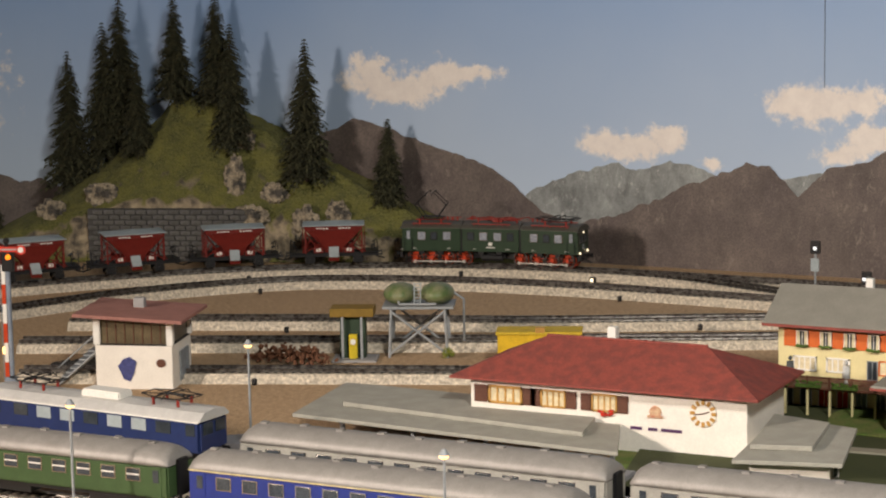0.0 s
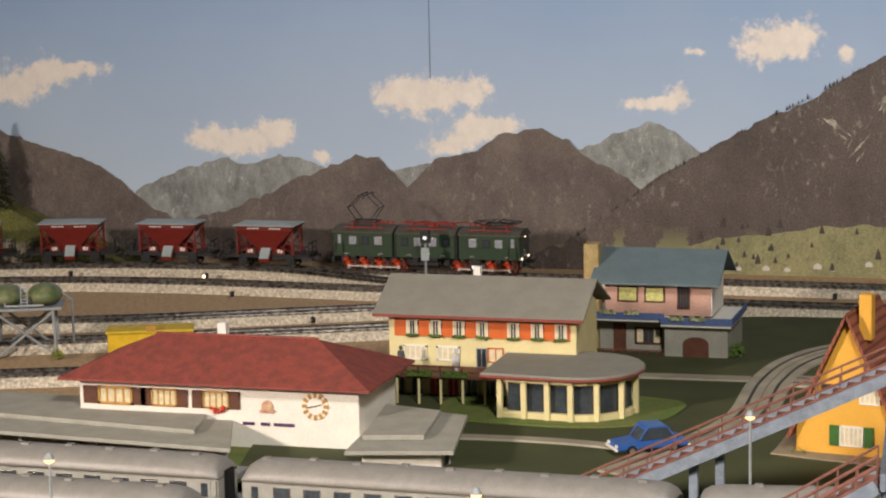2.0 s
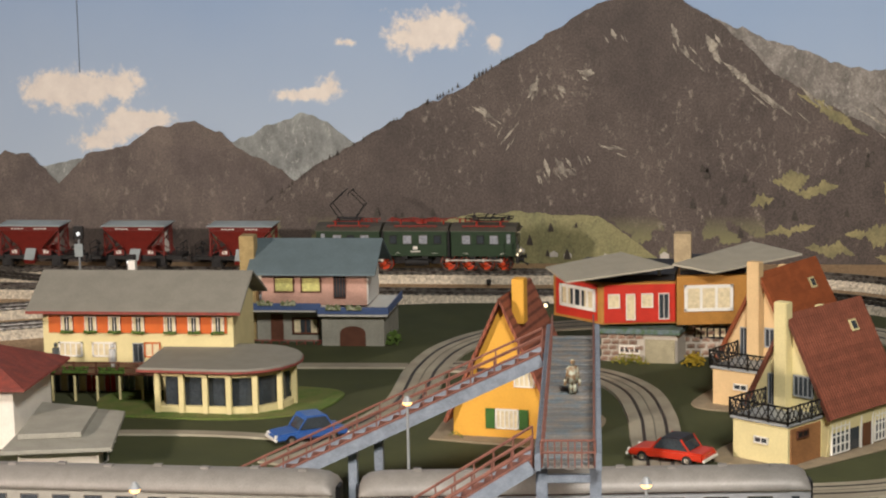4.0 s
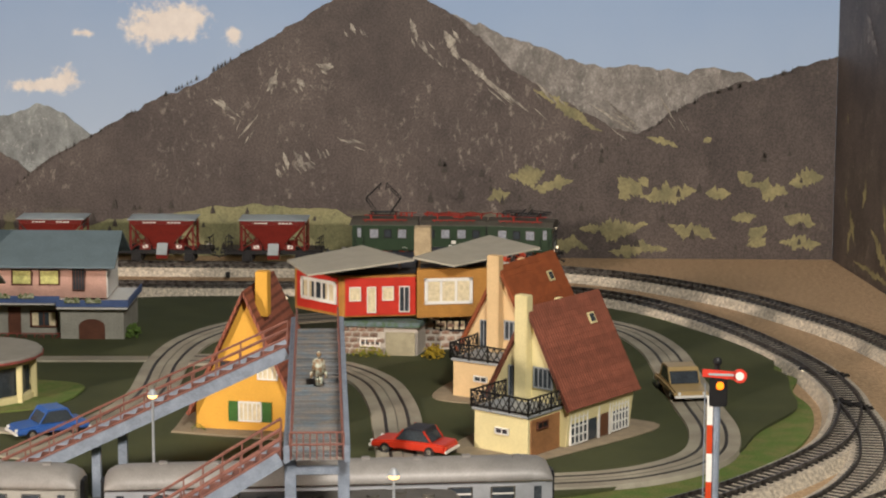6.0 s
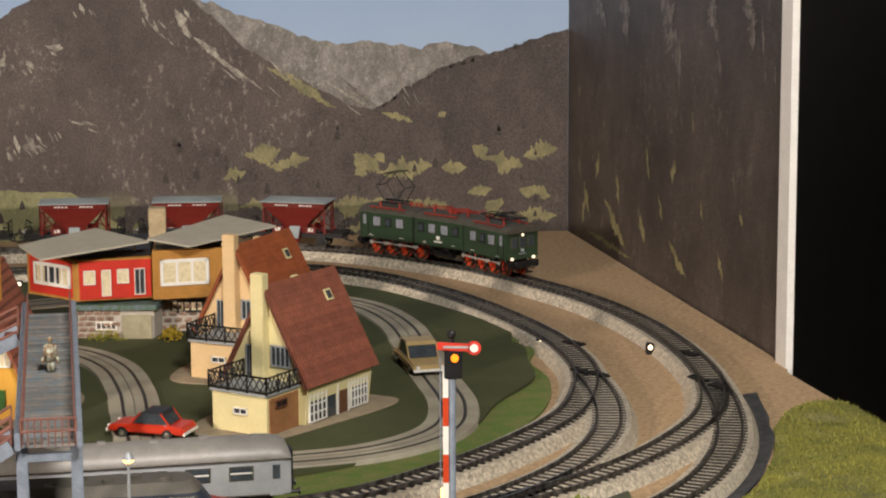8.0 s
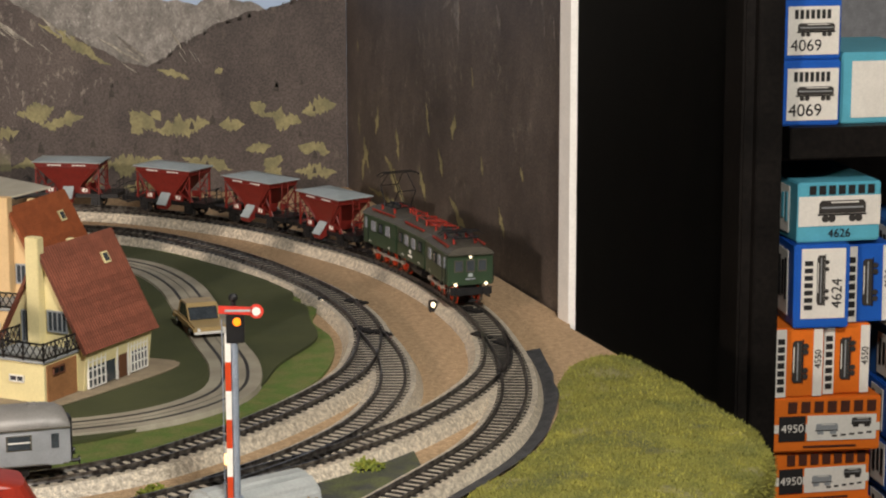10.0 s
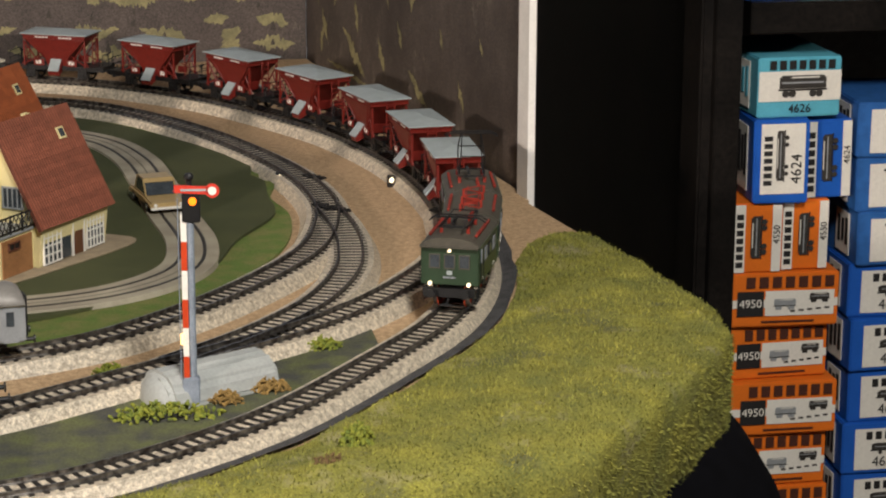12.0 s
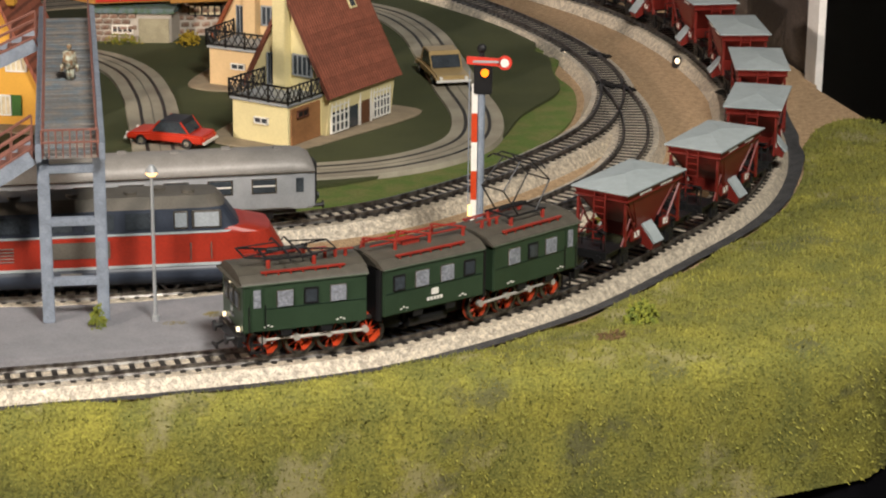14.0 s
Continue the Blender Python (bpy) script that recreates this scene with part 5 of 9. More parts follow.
def bush(name, at, size, material, label, seed=1, n=260):
    """Many small clumps round a low uneven dome."""
    rng = random.Random(seed)
    bm = B()
    for k in range(n):
        a, u, v = rng.random() * 2 * math.pi, rng.random() ** 0.5, rng.random()
        top = (1 - u * u) ** 0.5
        p = Vector((size[0] * u * math.cos(a), size[1] * u * math.sin(a), size[2] * top * (0.35 + 0.65 * v)))
        p *= 0.85 + 0.3 * noise.noise(p * 300 + Vector((seed, 0, 0)))
        r = min(size) * (0.10 + 0.09 * rng.random())
        geo = bmesh.ops.create_icosphere(bm, subdivisions=1, radius=r)
        bmesh.ops.transform(bm, matrix=Matrix.Translation(p) @ pose(0, 0, 0, rng.random() * 360, rng.random() * 360, 0) @ Matrix.Diagonal((1, 0.7, 0.55, 1)), verts=geo["verts"])
    ob = part(name, bm, material)
    ob.location = at
    return tagged(ob, label, "bush")


# ---- station ----
station = thing("station_building", "white plastered station with a red hipped roof and a wall clock", "station building")
SX0, SX1, SY0, SY1, SH = -0.762, -0.543, 1.553, 1.64, 0.052
walls(station, rect(SX0, SX1, SY0, SY1), 0.0, SH, PLASTER_W, label="white plastered wall")
bm = B()
o = 0.012
low = [bm.verts.new(v) for v in ((SX0 - o, SY0 - o, SH - 0.001), (SX1 + o, SY0 - o, SH - 0.001), (SX1 + o, SY1 + o, SH - 0.001), (SX0 - o, SY1 + o, SH - 0.001))]
under = [bm.verts.new((v.co.x, v.co.y, v.co.z - 0.0018)) for v in low]
top = [bm.verts.new((SX0 + 0.045, (SY0 + SY1) / 2, 0.0755)), bm.verts.new((SX1 - 0.045, (SY0 + SY1) / 2, 0.0755))]
for f in ((low[0], low[1], top[1], top[0]), (low[2], low[3], top[0], top[1]), (low[1], low[2], top[1]), (low[3], low[0], top[0]), tuple(under[::-1])):
    bm.faces.new(f)
for k in range(4):
    bm.faces.new((under[k], under[(k + 1) % 4], low[(k + 1) % 4], low[k]))
part("roof", bm, TILE_RED, station, "weathered red tiled hipped roof")
bm = B()
rod(bm, (SX0 + 0.045, (SY0 + SY1) / 2, 0.076), (SX1 - 0.045, (SY0 + SY1) / 2, 0.076), 0.0012, 8)
part("ridge_tile", bm, TILE_RED, station)
quick("chimney", (SX0 + 0.095, 1.606, 0.078), (0.007, 0.007, 0.012), WHITE, station, "white chimney", 0.0004)
for x, w in ((-0.733, 0.026), (-0.694, 0.019), (-0.653, 0.019)):
    window(station, (x, SY0, 0.037), w, 0.012, -90, WOOD_GOLD, CURTAIN, WOOD_BROWN, None, 3)
bm = B()
for k in range(14):
    geo = bmesh.ops.create_icosphere(bm, subdivisions=1, radius=0.0014)
    bmesh.ops.translate(bm, verts=geo["verts"], vec=(-0.653 + random.uniform(-0.008, 0.008), SY0 - 0.002, 0.030 + random.uniform(-0.0025, 0.002)))
part("flower_box", bm, [FLOWER], station, "red flowers below the window")
clock = Matrix.Translation((-0.576, SY0 - 0.0006, 0.0355))
bm = B()
rod(bm, clock @ Vector((0, 0.0006, 0)), clock @ Vector((0, -0.0003, 0)), 0.0098, 28)
part("clock_face", bm, PLASTER_W, station, "white clock face")
for k in range(12):
    a = math.radians(30 * k)
    bm = B()
    box(bm, (0, 0, 0), (0.0024, 0.0006, 0.0038), clock @ Matrix.Translation((0.0082 * math.sin(a), -0.0004, 0.0082 * math.cos(a))) @ Matrix.Rotation(a, 4, "Y"))
    part("hour_mark", bm, WOOD_GOLD, station)
for ang, ln in ((70, 0.0050), (-100, 0.0068)):
    a = math.radians(ang)
    bm = B()
    box(bm, (0, 0, ln / 2), (0.0007, 0.0005, ln), clock @ Matrix.Translation((0, -0.0009, 0)) @ Matrix.Rotation(a, 4, "Y"))
    part("clock_hand", bm, WOOD_BROWN, station)
for k, w in enumerate((0.009, 0.007, 0.016)):
    quick("lettering_bar", (-0.628 + (0, 0.013, 0.0275)[k], SY0 - 0.0006, 0.0205), (w, 0.0006, 0.0022), mat("sign_ink", (0.08, 0.03, 0.10), 0.6), station, "dark painted lettering too small to read")
bm = B()
rod(bm, (-0.613, SY0 - 0.001, 0.0335), (-0.613, SY0 + 0.0005, 0.0335), 0.0046, 16)
box(bm, (-0.613, SY0 - 0.001, 0.0302), (0.012, 0.001, 0.0018))
part("wall_motif", bm, mat("motif_tan", (0.62, 0.48, 0.30), 0.8, second=(0.45, 0.2, 0.12)), station, "small tan painted motif")
CANOPY = mat("canopy_grey", (0.36, 0.35, 0.30), 0.75, 0, 70, 0.12, 0.25, 12)
canopy = thing("platform_canopy", "long grey stepped platform canopy joined to the station", "canopy")
walls(canopy, [(-0.885, 1.495), (-0.61, 1.47), (-0.64, 1.5515), (-0.7635, 1.5515), (-0.7635, 1.60), (-0.90, 1.61)], 0.0195, 0.0225, CANOPY, "roof_slab", "grey roof slab")
walls(canopy, [(-0.86, 1.53), (-0.65, 1.503), (-0.66, 1.5515), (-0.7637, 1.5515), (-0.7637, 1.59), (-0.875, 1.595)], 0.0227, 0.0262, CANOPY, "raised_roof", "raised grey middle roof")
for x in (-0.85, -0.79, -0.73, -0.67, -0.63):
    quick("post", (x, 1.51, 0.0098), (0.003, 0.003, 0.0196), GREY_METAL, canopy)
wing = thing("station_annex", "low annex with a grey stepped flat roof beside the station", "annex")
walls(wing, [(-0.522, 1.495), (-0.468, 1.507), (-0.484, 1.595), (-0.541, 1.61)], 0.0, 0.019, PLASTER_W)
walls(wing, [(-0.530, 1.480), (-0.456, 1.496), (-0.476, 1.602), (-0.5415, 1.62)], 0.0192, 0.0222, CANOPY, "roof_slab", "grey flat roof")
walls(wing, [(-0.5275, 1.512), (-0.485, 1.522), (-0.495, 1.597), (-0.541, 1.61)], 0.0224, 0.0262, CANOPY, "raised_roof", "raised grey roof")
for k in range(3):
    window(wing, (-0.4705 - 0.0046 * k, 1.52 + 0.025 * k, 0.010), 0.016, 0.011, -10, WHITE, GLASS)

# ---- hotel with cafe ----
hotel = thing("hotel", "cream hotel with orange shutters and a grey gabled roof", "hotel")
HX0, HX1, HY0, HY1 = -0.583, -0.430, 1.738, 1.81
walls(hotel, rect(HX0, HX1, HY0, HY1), 0.0, 0.071, CREAM, label="cream plastered wall")
bm = B()
prism(bm, [(HY0, 0.071), ((HY0 + HY1) / 2, 0.089), (HY1, 0.071)], HX0, HX1, "x")
part("gable_wall", bm, CREAM, hotel)
gable_roof(hotel, HX0, HX1, HY0 - 0.014, HY1 + 0.014, 0.0715, 0.0955, 0.0022, SLATE, 0.009, label="grey felted gable roof")
quick("fascia", ((HX0 + HX1) / 2, HY0 - 0.0143, 0.0702), (HX1 - HX0 + 0.018, 0.0012, 0.0022), TILE_RED, hotel, "red eaves board")
quick("chimney", (-0.521, 1.782, 0.096), (0.006, 0.006, 0.011), WHITE, hotel, "white chimney", 0.0003)
quick("shutter_band", ((HX0 + HX1) / 2, HY0 - 0.0004, 0.0585), (HX1 - HX0 - 0.010, 0.0010, 0.0135), ORANGE_SH, hotel, "orange painted shutter band")
for k in range(7):
    x = HX0 + 0.020 + k * 0.0192 + (0.006 if k > 3 else 0)
    window(hotel, (x, HY0 - 0.0009, 0.0588), 0.0088, 0.0125, -90, PLASTER_W, GLASS, None, LEAF, 1, True)
for x, w in ((-0.561, 0.018), (-0.534, 0.018)):
    window(hotel, (x, HY0, 0.0385), w, 0.0105, -90, WHITE, CURTAIN, None, None, 3)
window(hotel, (-0.5065, HY0, 0.036), 0.008, 0.015, -90, GREY_METAL, GLASS)
window(hotel, (-0.495, HY0, 0.0385), 0.012, 0.011, -90, ORANGE_SH, CURTAIN)
walls(hotel, rect(-0.585, -0.478, 1.702, 1.738), 0.0255, 0.0275, WOOD_BROWN, "balcony_floor", "brown timber balcony floor")
for z in (0.0315, 0.0355):
    quick("balcony_rail", (-0.531, 1.7025, z), (0.108, 0.0009, 0.0011), WOOD_BROWN, hotel)
for k in range(7):
    quick("baluster", (-0.584 + 0.0178 * k, 1.7025, 0.0318), (0.0013, 0.0012, 0.009), WOOD_BROWN, hotel)
    quick("veranda_post", (-0.584 + 0.0178 * k, 1.704, 0.0128), (0.0016, 0.0016, 0.0256), CREAM, hotel)
for x in (-0.573, -0.547, -0.518):
    bm = B()
    box(bm, (x, 1.7012, 0.0288), (0.02, 0.003, 0.0024))
    for k in range(16):
        geo = bmesh.ops.create_icosphere(bm, subdivisions=1, radius=0.0013)
        bmesh.ops.translate(bm, verts=geo["verts"], vec=(x + random.uniform(-0.01, 0.01), 1.7012 + random.uniform(-0.0015, 0.001), 0.0305 + random.uniform(0, 0.0015)))
    part("flower_trough", bm, LEAF, hotel, "green plants in a balcony trough")
for x, mt in ((-0.575, GLASS), (-0.56, GLASS), (-0.545, FLOWER), (-0.53, FLOWER), (-0.515, GLASS), (-0.5, GLASS)):
    window(hotel, (x, HY0, 0.0125), 0.009, 0.018, -90, WHITE, mt)
cafe = thing("cafe_pavilion", "cream pavilion with a rounded glazed end and flat grey roof", "pavilion")
CAFE = [(-0.474, 1.665), (-0.418, 1.660)] + [(-0.418 + 0.042 * math.sin(a), 1.702 - 0.042 * math.cos(a)) for a in [math.radians(d) for d in range(18, 181, 18)]] + [(-0.474, 1.740)]
roof_out = [(-0.418 + (x + 0.418) * 1.14 - (0.006 if x < -0.45 else 0), 1.702 + (y - 1.702) * 1.17) for x, y in CAFE]
walls(cafe, CAFE, 0.0, 0.011, CREAM, "low_wall", "cream low wall")
inner_cafe = [(-0.420 + (x + 0.420) * 0.9, 1.702 + (y - 1.702) * 0.9) for x, y in CAFE]
walls(cafe, inner_cafe, 0.0, 0.036, GLASS, "glazing", "dark glazing", 0.0001)
walls(cafe, [(x * 1.0, y) for x, y in CAFE], 0.0335, 0.0375, CREAM, "lintel", "cream lintel")
walls(cafe, roof_out, 0.0377, 0.0412, SLATE, "roof", "flat grey roof", 0.001)
walls(cafe, [(-0.418 + (x + 0.418) * 1.01, 1.702 + (y - 1.702) * 1.012) for x, y in roof_out], 0.0376, 0.0396, TILE_RED, "fascia", "red roof edge", 0.0003)
for k, (x, y) in enumerate([(-0.474, 1.665), (-0.455, 1.6635), (-0.4365, 1.662), (-0.418, 1.660), (-0.399, 1.665), (-0.383, 1.679), (-0.3765, 1.70), (-0.383, 1.726)]):
    quick("pillar", (x, y, 0.018), (0.0042, 0.0042, 0.036), CREAM, cafe, bev=0.0004)
for k, x in enumerate((-0.463, -0.445, -0.427)):
    quick("table", (x, 1.682, 0.013), (0.007, 0.006, 0.002), WHITE if k != 2 else ORANGE_SH, cafe)
walls(cafe, smooth_outline([(-0.52, 1.652), (-0.42, 1.645), (-0.365, 1.665), (-0.345, 1.71), (-0.36, 1.75), (-0.48, 1.76), (-0.53, 1.72)], 0.008), 0.0045, 0.0062, LAWN, "garden_edge", "mossy garden edge", 0.0006)

hotel.matrix_world = pose(0.004, 0, 0)
cafe.matrix_world = pose(0.005, 0.002, 0)

# ---- house with a blue-grey roof ----
villa = thing("villa", "two-storey grey and pink villa with a blue-grey roof", "house")
walls(villa, rect(-0.452, -0.392, 1.935, 1.995), 0.0, 0.033, GREY_WALL, label="grey boarded ground floor")
walls(villa, rect(-0.392, -0.338, 1.918, 1.995), 0.0, 0.031, GREY_WALL, "garage", "grey block garage")
walls(villa, rect(-0.46, -0.391, 1.918, 1.995), 0.0335, 0.0365, WHITE, "terrace_slab", "white terrace slab")
walls(villa, rect(-0.394, -0.334, 1.912, 1.995), 0.0312, 0.0345, WHITE, "terrace_slab", "white terrace slab")
quick("terrace_rail", (-0.426, 1.9175, 0.0385), (0.068, 0.001, 0.006), BLUE_PAINT, villa, "blue terrace parapet")
quick("terrace_rail", (-0.364, 1.9115, 0.0365), (0.06, 0.001, 0.006), BLUE_PAINT, villa, "blue terrace parapet")
quick("terrace_rail", (-0.3335, 1.95, 0.0365), (0.001, 0.078, 0.006), BLUE_PAINT, villa, "blue terrace parapet")
for x, y, z in ((-0.44, 1.9165, 0.042), (-0.42, 1.9165, 0.042), (-0.38, 1.9105, 0.0395), (-0.362, 1.9105, 0.0395)):
    bm = B()
    box(bm, (x, y, z - 0.001), (0.013, 0.0025, 0.0025))
    for k in range(10):
        geo = bmesh.ops.create_icosphere(bm, subdivisions=1, radius=0.0012)
        bmesh.ops.translate(bm, verts=geo["verts"], vec=(x + random.uniform(-0.007, 0.007), y, z + random.uniform(0.0, 0.0016)))
    part("flower_trough", bm, mat("trough_plants", (0.5, 0.5, 0.36), 0.9, 0, 500, 0.3, second=(0.1, 0.13, 0.03)), villa)
walls(villa, rect(-0.447, -0.355, 1.935, 1.992), 0.0367, 0.070, PINK, "upper_wall", "pink rendered upper floor")
bm = B()
prism(bm, [(1.935, 0.070), (1.9635, 0.0865), (1.992, 0.070)], -0.447, -0.3548, "x")
part("gable_wall", bm, WHITE, villa, "white gable")
quick("gable_panel", (-0.3546, 1.9635, 0.055), (0.001, 0.056, 0.036), WHITE, villa, "white end wall")
gable_roof(villa, -0.447, -0.355, 1.920, 2.007, 0.0665, 0.0905, 0.002, BLUE_ROOF, 0.010, label="blue-grey gable roof")
for x in (-0.427, -0.4035):
    window(villa, (x, 1.935, 0.0545), 0.0165, 0.0125, -90, WOOD_BROWN, mat("yellow_curtain", (0.62, 0.60, 0.22), 0.8, 0, 400, 0.25), None, None, 0)
window(villa, (-0.3785, 1.935, 0.0525), 0.010, 0.019, -90, WOOD_BROWN, GLASS, None, None, 3)
quick("front_door", (-0.434, 1.9345, 0.0155), (0.011, 0.001, 0.026), WOOD_BROWN, villa, "dark brown front door", 0.0002)
window(villa, (-0.409, 1.935, 0.0185), 0.022, 0.013, -90, WOOD_BROWN, GLASS, None, None, 1, True)
bm = B()
prism(bm, [(-0.376, 0.002), (-0.354, 0.002), (-0.354, 0.016)] + [(-0.365 + 0.011 * math.cos(a), 0.016 + 0.006 * math.sin(a)) for a in [math.radians(d) for d in range(15, 180, 15)]] + [(-0.376, 0.016)], 1.9168, 1.9185, "y")
part("garage_door", bm, WOOD_BROWN, villa, "dark arched garage door")
bm = B()
for k in range(9):
    rod(bm, (-0.452 + k * 0.0075, 1.921, 0.003), (-0.452 + (k + 1) * 0.0075, 1.921, 0.0075 if k % 2 else 0.003), 0.0004, 5)
    rod(bm, (-0.452 + k * 0.0075, 1.921, 0.001), (-0.452 + k * 0.0075, 1.921, 0.0085), 0.0005, 5)
rod(bm, (-0.452, 1.921, 0.0085), (-0.3925, 1.921, 0.0085), 0.0005, 5)
part("fence", bm, TILE_RED, villa, "low red lattice fence")
quick("chimney", (-0.4595, 1.945, 0.048), (0.013, 0.015, 0.096), mat("yellow_stone", (0.42, 0.31, 0.14), 0.85, 0, 200, 0.2, 0.4), villa, "tall yellow stone chimney", 0.0006)
bush("shrub", (-0.332, 1.93, FELT_Z), (0.008, 0.012, 0.014), LEAF, "dark green shrub beside the villa", 3, 160)

# ---- yellow gabled house ----
cottage = thing("gabled_cottage", "orange-yellow cottage with a steep red-brown roof", "house")
CX, CY0, CY1 = -0.2005, 1.618, 1.69
bm = B()
prism(bm, [(CX - 0.037, 0.0), (CX + 0.037, 0.0), (CX + 0.037, 0.022), (CX, 0.096), (CX - 0.037, 0.022)], CY0, CY1, "y")
soften(bm, 0.0004, 1)
part("wall", bm, YELLOW, cottage, "orange-yellow plastered wall")
for sgn in (-1, 1):
    bm = B()
    prism(bm, [(CX + sgn * 0.0005, 0.1005), (CX + sgn * 0.0425, 0.0165), (CX + sgn * 0.0402, 0.0153), (CX + sgn * 0.0005, 0.0965)], CY0 - 0.007, CY1 + 0.007, "y")
    part("roof_slope", bm, TILE_BROWN, cottage, "red-brown steep roof slope")
quick("chimney", (CX + 0.010, CY0 + 0.012, 0.0965), (0.009, 0.010, 0.030), YELLOW, cottage, "yellow chimney", 0.0005)
window(cottage, (CX + 0.003, CY0, 0.0185), 0.016, 0.0125, -90, WHITE, CURTAIN, mat("green_shutter", (0.04, 0.13, 0.02), 0.6), None, 4)
window(cottage, (CX + 0.016, CY0, 0.0465), 0.014, 0.011, -90, WHITE, CURTAIN, None, None, 3)
window(cottage, (CX - 0.012, CY0, 0.0465), 0.012, 0.011, -90, WOOD_BROWN, GLASS, None, None, 2)
walls(cottage, smooth_outline([(CX - 0.052, 1.605), (CX, 1.60), (CX + 0.05, 1.606), (CX + 0.052, 1.70), (CX - 0.05, 1.70)], 0.008), 0.0045, 0.0058, mat("earth_plate", (0.30, 0.24, 0.16), 0.9), "base_plate", "earth-brown base plate")
cottage.matrix_world = Matrix.Translation((CX, 1.603, 0)) @ Matrix.Rotation(radians(-9), 4, "Z") @ Matrix.Diagonal((1.0, 1.0, 1.07, 1.0)) @ Matrix.Translation((-CX, -CY0, 0))
bush("creeper", (CX - 0.034, CY0 - 0.017, 0.005), (0.007, 0.003, 0.008), LEAF, "small green creeper at the cottage wall", 8, 60)

# ---- red bungalow ----
bungalow = thing("bungalow", "ochre and red bungalow with pale folded roofs on a stone base", "house")
walls(bungalow, [(-0.192, 1.902), (-0.149, 1.862), (-0.088, 1.872), (-0.088, 1.955), (-0.17, 1.965)], 0.036, 0.070, OCHRE, label="ochre boarded wall")
walls(bungalow, [(-0.0885, 1.862), (-0.03, 1.872), (-0.022, 1.955), (-0.0885, 1.955)], 0.036, 0.076, OCHRE, label="ochre boarded wall")
walls(bungalow, [(-0.150, 1.884), (-0.09, 1.886), (-0.03, 1.888), (-0.026, 1.95), (-0.155, 1.955)], 0.0, 0.036, MORTAR, "stone_base", "rubble stone base")
walls(bungalow, [(-0.150, 1.868), (-0.088, 1.862), (-0.082, 1.884), (-0.150, 1.886)], 0.0, 0.028, MORTAR, "terrace_wall", "stone terrace wall")
walls(bungalow, [(-0.152, 1.864), (-0.086, 1.858), (-0.08, 1.884), (-0.152, 1.886)], 0.0282, 0.0325, mat("terrace_blue", (0.13, 0.17, 0.19), 0.8, 0, 200, 0.3, 0.4, second=(0.07, 0.12, 0.05)), "terrace", "blue-grey terrace slab")
d = Vector((0.061, 0.010, 0)).normalized()
fa = math.degrees(math.atan2(d.y, d.x)) - 90
bm = B()
mm = Matrix.Translation((-0.1185, 1.8665, 0.053)) @ pose(0, 0, 0, 0, 0, fa + 90)
box(bm, (0, 0, 0), (0.058, 0.0012, 0.031), mm)
part("front_panel", bm, RED_WALL, bungalow, "bright red boarded front")
for k, (w, h, z) in enumerate(((0.009, 0.011, 0.0555), (0.007, 0.021, 0.0505), (0.009, 0.011, 0.0555), (0.008, 0.021, 0.0505))):
    p = Vector((-0.149, 1.8608, z)) + d * (0.010 + 0.0135 * k)
    window(bungalow, p, w, h, fa, WHITE, CURTAIN if k != 3 else GLASS, None, None, 0 if k != 3 else 1)
d2 = Vector((0.043, -0.040, 0)).normalized()
fa2 = math.degrees(math.atan2(d2.y, d2.x)) - 90
bm = B()
box(bm, (0, 0, 0), (0.050, 0.0012, 0.030), Matrix.Translation(Vector((-0.192, 1.902, 0.0535)) + d2 * 0.0285) @ pose(0, 0, 0, 0, 0, fa2 + 90))
part("side_panel", bm, RED_WALL, bungalow, "bright red boarded side")
window(bungalow, Vector((-0.1925, 1.9012, 0.0555)) + d2 * 0.031, 0.04, 0.016, fa2, WHITE, GLASS, None, None, 4, True)
d3 = Vector((0.058, 0.010, 0)).normalized()
window(bungalow, Vector((-0.0885, 1.862, 0.058)) + d3 * 0.026, 0.037, 0.019, math.degrees(math.atan2(d3.y, d3.x)) - 90, WHITE, CURTAIN, None, None, 2, True)
window(bungalow, (-0.062, 1.887, 0.0255), 0.026, 0.009, -90, BLACK, CURTAIN, None, None, 4)
window(bungalow, (-0.127, 1.8655, 0.015), 0.016, 0.006, -93, PLASTER_W, GLASS, None, None, 3)
STONES = []
for row in range(6):
    for k in range(8):
        p = Vector((-0.150, 1.868, 0)).lerp(Vector((-0.088, 1.862, 0)), (k + (0.3 if row % 2 else 0.6)) / 8.6)
        if p.x < -0.117:
            STONES.append((p.x, p.y - 0.0004, 0.0028 + 0.0046 * row, -5))
    for k in range(7):
        STONES.append((-0.086 + 0.0082 * k + (0.004 if row % 2 else 0), 1.8858 + 0.00033 * k, 0.003 + 0.0056 * row, 2))
bm = B()
box(bm, (0, 0, 0), (0.0064, 0.0018, 0.0036))
soften(bm, 0.0005, 1)
rubble = mesh_of("stone", bm, STONE)
for sx_, sy_, sz_, rz_ in STONES:
    st = new("stone", rubble)
    st.parent = bungalow
    st.matrix_local = pose(sx_, sy_, sz_, 0, random.uniform(-6, 6), rz_)
quick("plaster_panel", (-0.102, 1.8615, 0.0135), (0.024, 0.002, 0.021), mat("olive_plaster", (0.36, 0.32, 0.21), 0.85), bungalow, "smooth olive plaster panel", m=Matrix.Translation((-0.102, 1.8615, 0)) @ Matrix.Rotation(radians(-5), 4, "Z") @ Matrix.Translation((0.102, -1.8615, 0)))


